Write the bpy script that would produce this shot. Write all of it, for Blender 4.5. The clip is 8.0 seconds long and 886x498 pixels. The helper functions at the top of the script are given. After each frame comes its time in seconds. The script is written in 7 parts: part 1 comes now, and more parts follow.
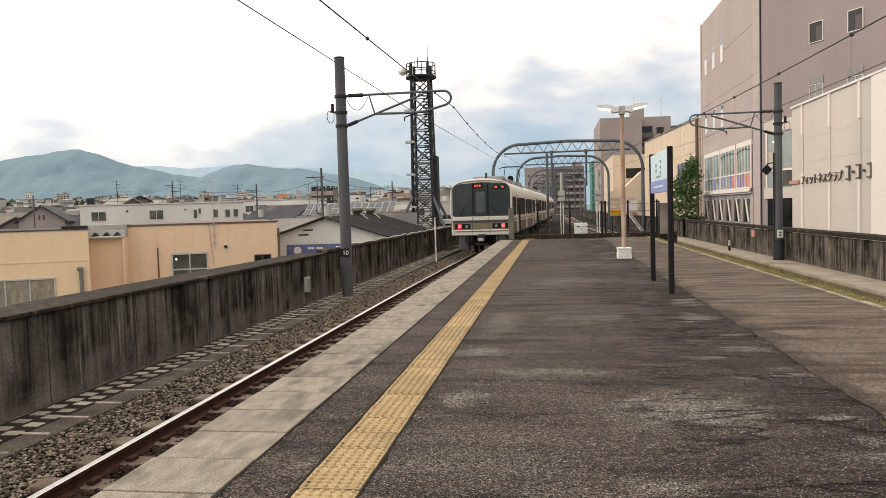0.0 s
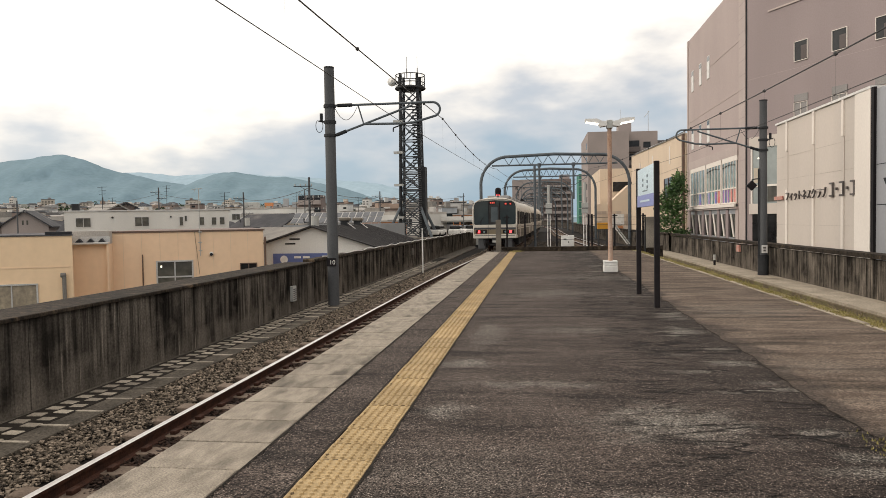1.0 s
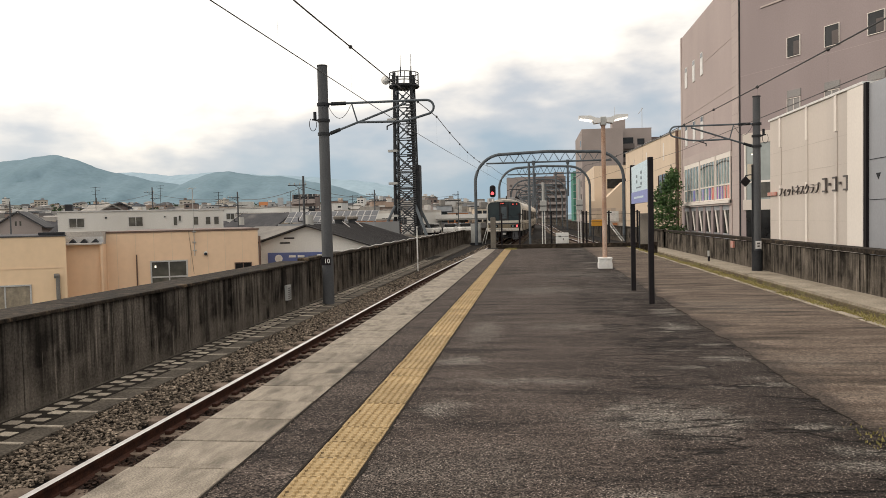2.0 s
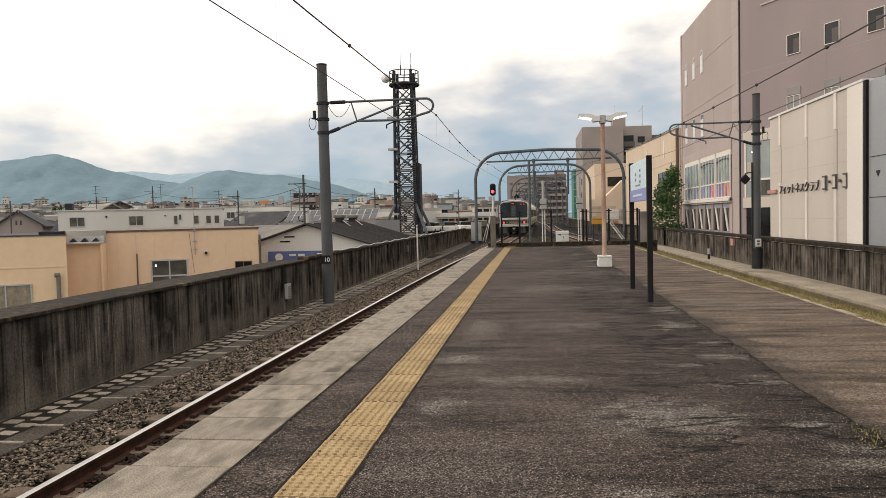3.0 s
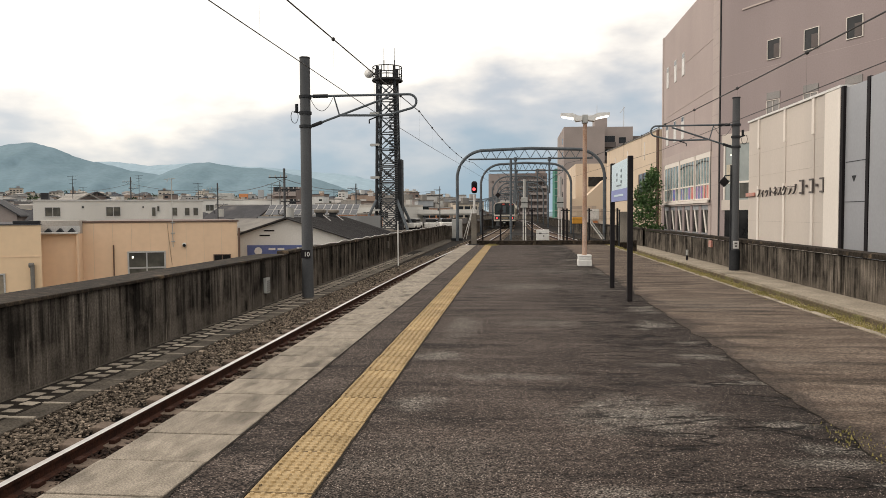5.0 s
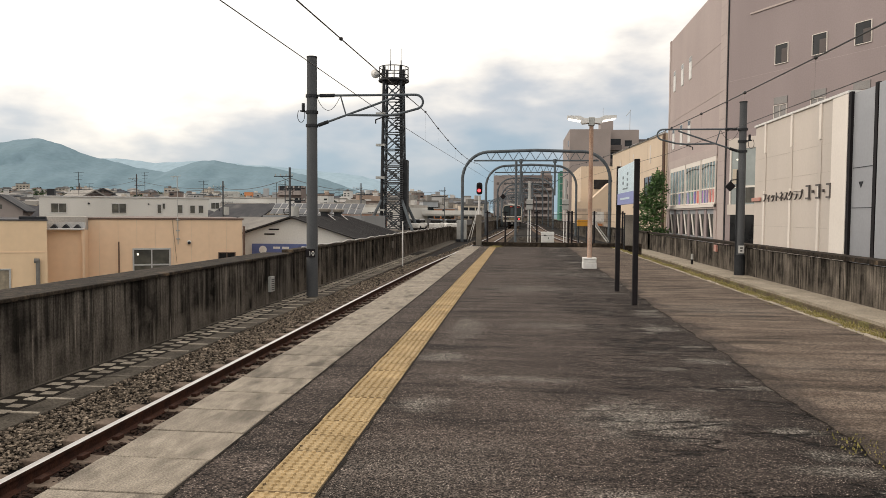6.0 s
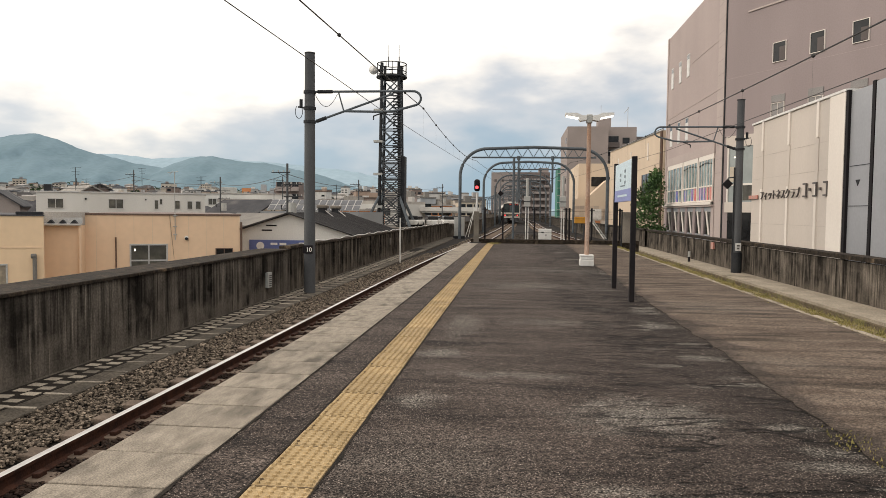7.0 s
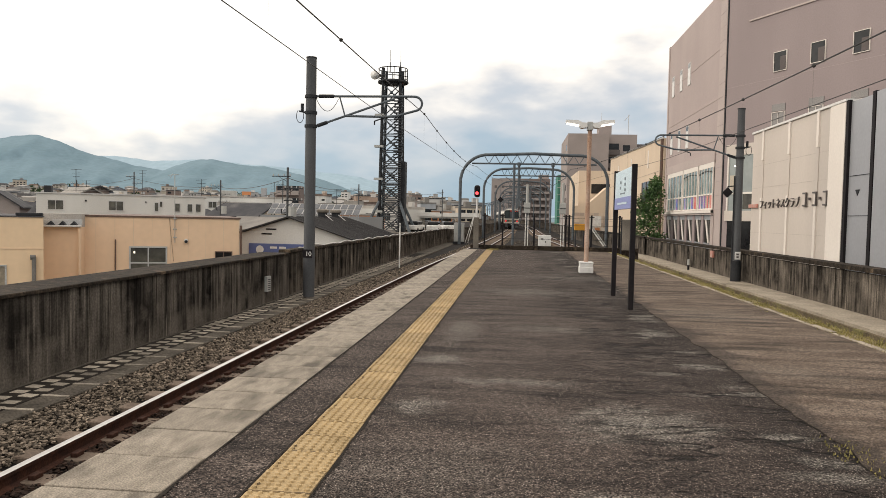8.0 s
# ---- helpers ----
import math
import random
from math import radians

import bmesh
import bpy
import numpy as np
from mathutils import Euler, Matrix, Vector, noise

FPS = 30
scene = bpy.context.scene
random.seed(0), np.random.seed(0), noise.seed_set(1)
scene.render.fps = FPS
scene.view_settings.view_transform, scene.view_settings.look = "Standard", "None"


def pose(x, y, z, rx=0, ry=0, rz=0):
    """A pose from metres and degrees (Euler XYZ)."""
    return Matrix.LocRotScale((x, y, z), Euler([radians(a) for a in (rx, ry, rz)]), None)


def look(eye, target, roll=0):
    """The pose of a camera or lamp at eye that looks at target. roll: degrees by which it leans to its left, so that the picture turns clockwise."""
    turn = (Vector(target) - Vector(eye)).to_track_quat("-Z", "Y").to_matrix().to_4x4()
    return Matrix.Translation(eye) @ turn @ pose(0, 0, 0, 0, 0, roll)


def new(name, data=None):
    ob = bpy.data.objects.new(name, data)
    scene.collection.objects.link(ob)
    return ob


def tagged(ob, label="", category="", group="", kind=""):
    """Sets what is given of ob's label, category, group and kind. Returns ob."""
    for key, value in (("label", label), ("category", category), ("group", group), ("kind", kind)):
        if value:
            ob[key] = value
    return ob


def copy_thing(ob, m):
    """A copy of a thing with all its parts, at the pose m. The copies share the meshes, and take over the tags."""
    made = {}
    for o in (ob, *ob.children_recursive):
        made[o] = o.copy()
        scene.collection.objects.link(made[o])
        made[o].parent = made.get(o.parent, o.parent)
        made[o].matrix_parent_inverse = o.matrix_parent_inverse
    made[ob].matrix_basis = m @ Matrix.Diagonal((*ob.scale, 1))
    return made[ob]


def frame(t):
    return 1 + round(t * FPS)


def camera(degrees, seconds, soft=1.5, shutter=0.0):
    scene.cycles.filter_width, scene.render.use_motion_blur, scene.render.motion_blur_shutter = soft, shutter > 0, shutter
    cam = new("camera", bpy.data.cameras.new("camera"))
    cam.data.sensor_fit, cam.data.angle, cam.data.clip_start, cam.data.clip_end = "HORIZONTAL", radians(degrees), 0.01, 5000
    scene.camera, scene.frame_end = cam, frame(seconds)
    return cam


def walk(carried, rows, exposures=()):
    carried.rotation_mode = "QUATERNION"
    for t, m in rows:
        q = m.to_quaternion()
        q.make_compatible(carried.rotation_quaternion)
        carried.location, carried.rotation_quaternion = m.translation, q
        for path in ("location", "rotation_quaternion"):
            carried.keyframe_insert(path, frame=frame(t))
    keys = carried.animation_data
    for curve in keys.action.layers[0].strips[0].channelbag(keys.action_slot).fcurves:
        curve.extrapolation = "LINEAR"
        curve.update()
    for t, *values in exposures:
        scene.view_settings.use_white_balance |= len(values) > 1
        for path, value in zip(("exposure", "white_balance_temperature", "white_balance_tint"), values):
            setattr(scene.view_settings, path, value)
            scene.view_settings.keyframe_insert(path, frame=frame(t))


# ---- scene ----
cam = camera(62.7, 8.0, soft=0.6)
PATH = [
    (0, (-0.078, 0.694, 1.275), (-0.375, 2.669, 1.171), -1.7),
    (0.5, (-0.071, 0.679, 1.28), (-0.35, 2.658, 1.195), -1.4),
    (1, (-0.081, 0.693, 1.278), (-0.342, 2.674, 1.203), -0.9),
    (1.5, (-0.083, 0.705, 1.27), (-0.333, 2.688, 1.193), -1.2),
    (3, (-0.051, 0.689, 1.275), (-0.3, 2.671, 1.19), -1.4),
    (3.5, (-0.059, 0.703, 1.267), (-0.311, 2.685, 1.178), -1.5),
    (4, (-0.063, 0.704, 1.265), (-0.297, 2.688, 1.164), -1.1),
    (4.5, (-0.057, 0.704, 1.269), (-0.256, 2.692, 1.171), -0.8),
    (6, (-0.077, 0.714, 1.269), (-0.284, 2.701, 1.177), 0.4),
    (6.5, (-0.077, 0.708, 1.269), (-0.276, 2.695, 1.159), 0.6),
    (7, (-0.076, 0.701, 1.268), (-0.276, 2.689, 1.167), 0.6),
    (7.5, (-0.077, 0.709, 1.267), (-0.279, 2.696, 1.178), 0.8),
    (8, (-0.076, 0.7, 1.271), (-0.275, 2.689, 1.185), 1.2),
]
EXPOSURE = ((0, 0.42), (0.5, 0.36), (1.0, 0.22), (1.5, 0.18), (4.5, 0.17), (6.5, 0.20), (8.0, 0.28))
walk(cam, [(t, look(eye, target, roll)) for t, eye, target, roll in PATH], EXPOSURE)


# ---- light ----
def sky():
    world = bpy.data.worlds.new("sky")
    scene.world = world
    world.use_nodes = True
    nt = world.node_tree
    nt.nodes.clear()
    N, L = nt.nodes.new, nt.links.new
    out, bg = N("ShaderNodeOutputWorld"), N("ShaderNodeBackground")
    tc, sep = N("ShaderNodeTexCoord"), N("ShaderNodeSeparateXYZ")
    L(tc.outputs["Generated"], sep.inputs[0])
    # veil of cloud: blue-grey low down, bright white higher up
    ramp = N("ShaderNodeValToRGB")
    e = ramp.color_ramp.elements
    e[0].position, e[0].color = 0.0, (0.25, 0.365, 0.45, 1)
    e[1].position, e[1].color = 0.75, (1.13, 1.045, 0.95, 1)
    for p, c in ((0.05, (0.26, 0.36, 0.45, 1)), (0.10, (0.33, 0.405, 0.475, 1)), (0.155, (0.50, 0.515, 0.54, 1)), (0.195, (0.76, 0.715, 0.665, 1)), (0.235, (1.03, 0.96, 0.85, 1)), (0.31, (1.18, 1.115, 1.025, 1))):
        el = e.new(p)
        el.color = c
    # the veil is lighter towards the west
    warp = N("ShaderNodeMath")
    warp.operation = "MULTIPLY_ADD"
    warp.inputs[1].default_value, warp.inputs[2].default_value = -0.125, 0.0
    L(sep.outputs["X"], warp.inputs[0])
    mp = N("ShaderNodeMapping")
    mp.inputs["Scale"].default_value = (3.0, 3.0, 7.5)
    mp.inputs["Location"].default_value = (0.35, 0.1, 0.6)
    L(tc.outputs["Generated"], mp.inputs[0])
    nz = N("ShaderNodeTexNoise")
    nz.inputs["Scale"].default_value, nz.inputs["Detail"].default_value, nz.inputs["Roughness"].default_value = 2.3, 6, 0.47
    L(mp.outputs[0], nz.inputs["Vector"])
    add = N("ShaderNodeMath")
    add.operation = "MULTIPLY_ADD"
    add.inputs[1].default_value = 0.30
    L(nz.outputs["Fac"], add.inputs[0])
    off = N("ShaderNodeMath")
    off.operation = "ADD"
    L(sep.outputs["Z"], off.inputs[0])
    L(warp.outputs[0], off.inputs[1])
    sh = N("ShaderNodeMath")
    sh.operation = "SUBTRACT"
    sh.inputs[1].default_value = 0.130
    L(off.outputs[0], sh.inputs[0])
    L(sh.outputs[0], add.inputs[2])
    L(add.outputs[0], ramp.inputs["Fac"])
    ns = N("ShaderNodeTexSky")
    ns.sky_type, ns.sun_disc = "NISHITA", False
    ns.sun_elevation, ns.sun_rotation = radians(28), radians(-65)
    mix = N("ShaderNodeMix")
    mix.data_type, mix.blend_type = "RGBA", "ADD"
    mix.inputs["Factor"].default_value = 0.012
    L(ramp.outputs["Color"], mix.inputs["A"])
    L(ns.outputs["Color"], mix.inputs["B"])
    L(mix.outputs["Result"], bg.inputs["Color"])
    bg.inputs["Strength"].default_value = 1.0
    L(bg.outputs[0], out.inputs[0])
    sun = bpy.data.lights.new("sun", "SUN")
    sun.energy, sun.angle, sun.color = 1.0, radians(25), (1.0, 0.90, 0.78)
    ob = new("sun", sun)
    ob.matrix_world = look((-60, -8, 34), (0, 0, 0))


sky()


# ---- materials ----
def pmat(name, c1, c2=None, scale=3.0, rough=0.8, bump=0.2, metal=0.0, stretch=(1, 1, 1), fine=60.0, fine_amt=0.25, c3=None, stain=0.5, emit=0.0, spec=0.5, isle=0.0, objrand=0.0):
    """Two colours mixed by a broad pattern, fine grain over it, stains of a third colour."""
    m = bpy.data.materials.new(name)
    m.use_nodes = True
    nt = m.node_tree
    N, L = nt.nodes.new, nt.links.new
    b = nt.nodes["Principled BSDF"]
    b.inputs["Roughness"].default_value, b.inputs["Metallic"].default_value = rough, metal
    b.inputs["Specular IOR Level"].default_value = spec if rough < 0.65 else 0.18
    c2 = c2 or tuple(0.75 * v for v in c1)
    tc, mp = N("ShaderNodeTexCoord"), N("ShaderNodeMapping")
    mp.inputs["Scale"].default_value = stretch
    src = tc.outputs["Object"]
    if objrand:
        oi, sh, ad = N("ShaderNodeObjectInfo"), N("ShaderNodeVectorMath"), N("ShaderNodeVectorMath")
        sh.operation, ad.operation = "SCALE", "ADD"
        sh.inputs[0].default_value = (37.0, 53.0, 71.0)
        L(oi.outputs["Random"], sh.inputs["Scale"])
        L(src, ad.inputs[0])
        L(sh.outputs[0], ad.inputs[1])
        src = ad.outputs[0]
    L(src, mp.inputs[0])
    n1 = N("ShaderNodeTexNoise")
    n1.inputs["Scale"].default_value, n1.inputs["Detail"].default_value = scale, 6
    L(mp.outputs[0], n1.inputs["Vector"])
    r1 = N("ShaderNodeMapRange")
    r1.inputs["From Min"].default_value, r1.inputs["From Max"].default_value = 0.32, 0.68
    L(n1.outputs["Fac"], r1.inputs["Value"])
    mx = N("ShaderNodeMix")
    mx.data_type = "RGBA"
    mx.inputs["A"].default_value, mx.inputs["B"].default_value = (*c1, 1), (*c2, 1)
    L(r1.outputs[0], mx.inputs["Factor"])
    col = mx.outputs["Result"]
    if c3:
        n3 = N("ShaderNodeTexNoise")
        n3.inputs["Scale"].default_value, n3.inputs["Detail"].default_value = scale * 0.37, 8
        L(mp.outputs[0], n3.inputs["Vector"])
        r3 = N("ShaderNodeMapRange")
        r3.inputs["From Min"].default_value, r3.inputs["From Max"].default_value = 0.7 - 0.3 * stain, 0.9 - 0.3 * stain
        L(n3.outputs["Fac"], r3.inputs["Value"])
        m3 = N("ShaderNodeMix")
        m3.data_type = "RGBA"
        m3.inputs["B"].default_value = (*c3, 1)
        L(r3.outputs[0], m3.inputs["Factor"])
        L(col, m3.inputs["A"])
        col = m3.outputs["Result"]
    n2 = N("ShaderNodeTexNoise")
    n2.inputs["Scale"].default_value, n2.inputs["Detail"].default_value = fine, 3
    L(tc.outputs["Object"], n2.inputs["Vector"])
    r2 = N("ShaderNodeMapRange")
    r2.inputs["From Min"].default_value, r2.inputs["From Max"].default_value = 0.3, 0.7
    r2.inputs["To Min"].default_value, r2.inputs["To Max"].default_value = 1 - fine_amt, 1 + fine_amt
    L(n2.outputs["Fac"], r2.inputs["Value"])
    val = r2.outputs[0]
    for amount, node, sock in ((isle, "ShaderNodeNewGeometry", "Random Per Island"), (objrand, "ShaderNodeObjectInfo", "Random")):
        if amount:
            g, rr, mu = N(node), N("ShaderNodeMapRange"), N("ShaderNodeMath")
            rr.inputs["To Min"].default_value, rr.inputs["To Max"].default_value = 1 - amount, 1 + amount
            L(g.outputs[sock], rr.inputs["Value"])
            mu.operation = "MULTIPLY"
            L(val, mu.inputs[0])
            L(rr.outputs[0], mu.inputs[1])
            val = mu.outputs[0]
    hs = N("ShaderNodeHueSaturation")
    L(col, hs.inputs["Color"])
    L(val, hs.inputs["Value"])
    L(hs.outputs[0], b.inputs["Base Color"])
    if bump:
        bp = N("ShaderNodeBump")
        bp.inputs["Strength"].default_value, bp.inputs["Distance"].default_value = bump, 0.01
        L(n2.outputs["Fac"], bp.inputs["Height"])
        L(bp.outputs[0], b.inputs["Normal"])
    if emit:
        b.inputs["Emission Color"].default_value = (*c1, 1)
        b.inputs["Emission Strength"].default_value = emit
    return m


def asphalt_mat(name, tones, spots, cracks, grain=(0.45, 2.0), eroded=None, margin=None):
    """Old asphalt: fine dark aggregate with pale chips, bleached patches and fine cracks."""
    m = bpy.data.materials.new(name)
    m.use_nodes = True
    nt = m.node_tree
    N, L = nt.nodes.new, nt.links.new
    b = nt.nodes["Principled BSDF"]
    b.inputs["Roughness"].default_value, b.inputs["Specular IOR Level"].default_value = 0.82, 0.12
    tc = N("ShaderNodeTexCoord")
    P = tc.outputs["Object"]

    def tex(scale, detail=4, stretch=None, kind="ShaderNodeTexNoise"):
        n = N(kind)
        n.inputs["Scale"].default_value = scale
        n.inputs["Detail"].default_value = detail
        src = P
        if stretch:
            mp = N("ShaderNodeMapping")
            mp.inputs["Scale"].default_value = stretch
            L(P, mp.inputs[0])
            src = mp.outputs[0]
        L(src, n.inputs["Vector"])
        return n.outputs["Fac"]

    def ramp(v, lo, hi, a0=0.0, a1=1.0):
        r = N("ShaderNodeMapRange")
        for k, q in zip(("From Min", "From Max", "To Min", "To Max"), (lo, hi, a0, a1)):
            r.inputs[k].default_value = q
        L(v, r.inputs["Value"])
        return r.outputs[0]

    def op(kind, u, v):
        n = N("ShaderNodeMath")
        n.operation = kind
        for k, q in enumerate((u, v)):
            if isinstance(q, (int, float)):
                n.inputs[k].default_value = q
            else:
                L(q, n.inputs[k])
        return n.outputs[0]

    def mix(fac, u, v):
        n = N("ShaderNodeMix")
        n.data_type = "RGBA"
        L(fac, n.inputs["Factor"])
        for k, q in (("A", u), ("B", v)):
            if isinstance(q, tuple):
                n.inputs[k].default_value = (*q, 1)
            else:
                L(q, n.inputs[k])
        return n.outputs["Result"]

    broad = ramp(tex(0.55, 6, (1.0, 0.55, 1)), 0.35, 0.65)
    col = mix(broad, tones[0], tones[1])
    mid = ramp(tex(2.2, 7, (grain[0], grain[1], 1)), 0.47, 0.68)
    col = mix(mid, col, tones[2])
    dark = ramp(tex(1.7, 8, (grain[0], grain[1] * 1.2, 1)), 0.54, 0.68, 0, 0.85)
    col = mix(dark, col, tones[3])
    sep = N("ShaderNodeSeparateXYZ")
    L(P, sep.inputs[0])
    if eroded:
        # a newer, darker strip towards the repair
        col = mix(ramp(op("ADD", sep.outputs["X"], ramp(tex(1.3, 5), 0.3, 0.7, -0.5, 0.5)), eroded - 0.7, eroded + 0.5, 0.0, 0.50), col, tones[3])
    if margin:
        # bitumen smeared over the edge of the repair
        smear = ramp(op("ADD", sep.outputs["X"], ramp(tex(2.4, 7, (1, 0.6, 1)), 0.3, 0.7, -0.26, 0.26)), margin - 0.02, margin + 0.16, 0.80, 0.0)
        col = mix(smear, col, (0.048, 0.038, 0.032))
        tide = ramp(tex(1.6, 8, (0.22, 1.9, 1)), 0.54, 0.64, 0.0, 0.75)
        col = mix(tide, col, tones[3])
    # bleached, gravelly patches
    worn = None
    ragged = tex(5.0, 6)
    for x, y, rx, ry, s in spots:
        mp = N("ShaderNodeMapping")
        mp.vector_type = "POINT"
        mp.inputs["Location"].default_value = (-x / rx, -y / ry, 0)
        mp.inputs["Scale"].default_value = (1 / rx, 1 / ry, 0)
        L(P, mp.inputs[0])
        ln = N("ShaderNodeVectorMath")
        ln.operation = "LENGTH"
        L(mp.outputs[0], ln.inputs[0])
        v = op("MULTIPLY", ramp(op("ADD", ln.outputs["Value"], ramp(ragged, 0.3, 0.7, -0.45, 0.45)), 0.25, 1.15, 1.0, 0.0), s)
        worn = v if worn is None else op("MAXIMUM", worn, v)
    grit = ramp(tex(75, 2), 0.42, 0.60)
    if worn is not None:
        col = mix(op("MULTIPLY", worn, ramp(grit, 0, 1, 0.12, 1.0)), col, (0.225, 0.208, 0.182))
    # pale chips in the surface
    vo = N("ShaderNodeTexVoronoi")
    vo.inputs["Scale"].default_value = 140
    L(P, vo.inputs["Vector"])
    chip = op("MULTIPLY", ramp(vo.outputs["Distance"], 0.28, 0.36, 1.0, 0.0), ramp(vo.outputs["Color"], 0.64, 0.66))
    col = mix(op("MULTIPLY", chip, tones[4]), col, (0.42, 0.36, 0.31))
    # fine cracks, mostly across the platform
    crack = ramp(op("ABSOLUTE", op("SUBTRACT", tex(2.3, 6, (0.55, 1.4, 1)), 0.5), 0.0), 0.006, 0.026, 1.0, 0.0)
    where = op("MULTIPLY", ramp(sep.outputs["X"], cracks - 0.9, cracks), ramp(tex(1.1, 3), 0.38, 0.50))
    crack = op("MULTIPLY", crack, where)
    col = mix(op("MULTIPLY", crack, 0.9), col, (0.008, 0.007, 0.006))
    rim = None
    if eroded:
        # shallow spalls: aggregate laid bare inside a dark broken rim
        e = tex(2.0, 9, (0.50, 1.55, 1))
        near = op("MULTIPLY", ramp(sep.outputs["X"], eroded - 0.15, eroded + 0.25), ramp(tex(0.8, 3), 0.42, 0.52))
        bare = op("MULTIPLY", ramp(e, 0.565, 0.590), near)
        col = mix(op("MULTIPLY", bare, ramp(grit, 0, 1, 0.25, 0.95)), col, (0.185, 0.170, 0.148))
        rim = op("MULTIPLY", ramp(op("ABSOLUTE", op("SUBTRACT", e, 0.560), 0.0), 0.003, 0.014, 1.0, 0.0), near)
        col = mix(op("MULTIPLY", rim, 0.95), col, (0.006, 0.005, 0.005))
    lo, hi = (0.50, 1.5) if margin else (0.05, 2.0)
    fine = op("MULTIPLY", ramp(tex(95, 2), 0.38, 0.62, lo, hi), ramp(tex(30, 4), 0.32, 0.68, 0.65 if margin else 0.45, 1.35 if margin else 1.5))
    hs = N("ShaderNodeHueSaturation")
    L(col, hs.inputs["Color"])
    L(fine, hs.inputs["Value"])
    L(hs.outputs[0], b.inputs["Base Color"])
    bp = N("ShaderNodeBump")
    bp.inputs["Strength"].default_value, bp.inputs["Distance"].default_value = 0.9, 0.008
    deep = op("MULTIPLY", crack, 3.0)
    if rim is not None:
        deep = op("MAXIMUM", deep, op("MULTIPLY", rim, 3.0))
    L(op("SUBTRACT", op("ADD", tex(90, 3), chip), deep), bp.inputs["Height"])
    L(bp.outputs[0], b.inputs["Normal"])
    return m


def streak_mat(name, light, dark, black, pale_runs=0.5):
    """Old concrete with runs of black algae and pale lime down its face."""
    m = bpy.data.materials.new(name)
    m.use_nodes = True
    nt = m.node_tree
    N, L = nt.nodes.new, nt.links.new
    b = nt.nodes["Principled BSDF"]
    b.inputs["Roughness"].default_value, b.inputs["Specular IOR Level"].default_value = 0.9, 0.03
    tc, ge = N("ShaderNodeTexCoord"), N("ShaderNodeNewGeometry")

    def tex(scale, stretch, detail=5):
        mp, n = N("ShaderNodeMapping"), N("ShaderNodeTexNoise")
        mp.inputs["Scale"].default_value = stretch
        n.inputs["Scale"].default_value, n.inputs["Detail"].default_value = scale, detail
        L(ge.outputs["Position"], mp.inputs[0])
        L(mp.outputs[0], n.inputs["Vector"])
        return n.outputs["Fac"]

    def ramp(v, lo, hi, a0=0.0, a1=1.0):
        r = N("ShaderNodeMapRange")
        for k, q in zip(("From Min", "From Max", "To Min", "To Max"), (lo, hi, a0, a1)):
            r.inputs[k].default_value = q
        L(v, r.inputs["Value"])
        return r.outputs[0]

    def mix(fac, u, v):
        n = N("ShaderNodeMix")
        n.data_type = "RGBA"
        L(fac, n.inputs["Factor"])
        for k, q in (("A", u), ("B", v)):
            if isinstance(q, tuple):
                n.inputs[k].default_value = (*q, 1)
            else:
                L(q, n.inputs[k])
        return n.outputs["Result"]

    col = mix(ramp(tex(1.0, (1.1, 1.1, 0.9), 7), 0.38, 0.64), dark, light)
    col = mix(ramp(tex(1.0, (1.7, 1.7, 0.8), 8), 0.44, 0.66, 0, 0.85), col, black)
    col = mix(ramp(tex(1.0, (7, 7, 0.45), 7), 0.47, 0.63, 0, 0.80), col, black)
    col = mix(ramp(tex(1.0, (24, 24, 0.8), 7), 0.50, 0.66, 0, 0.62), col, black)
    col = mix(ramp(tex(1.0, (3.0, 3.0, 5.0), 8), 0.52, 0.72, 0, 0.16), col, tuple(1.25 * q for q in light))
    col = mix(ramp(tex(1.0, (19, 19, 0.5), 8), 0.63, 0.70, 0, pale_runs), col, tuple(1.9 * q for q in light))
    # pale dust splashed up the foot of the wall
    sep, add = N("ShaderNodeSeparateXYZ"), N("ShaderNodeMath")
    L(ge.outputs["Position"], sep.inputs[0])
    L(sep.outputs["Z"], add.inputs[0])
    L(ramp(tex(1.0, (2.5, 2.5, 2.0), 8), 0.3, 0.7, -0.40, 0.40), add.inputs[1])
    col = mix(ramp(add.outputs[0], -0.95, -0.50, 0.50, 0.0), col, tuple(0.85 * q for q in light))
    g = tex(1.0, (30, 30, 30), 4)
    hs = N("ShaderNodeHueSaturation")
    L(col, hs.inputs["Color"])
    L(ramp(g, 0.3, 0.7, 0.7, 1.3), hs.inputs["Value"])
    L(hs.outputs[0], b.inputs["Base Color"])
    bp = N("ShaderNodeBump")
    bp.inputs["Strength"].default_value, bp.inputs["Distance"].default_value = 0.4, 0.01
    L(g, bp.inputs["Height"])
    L(bp.outputs[0], b.inputs["Normal"])
    return m


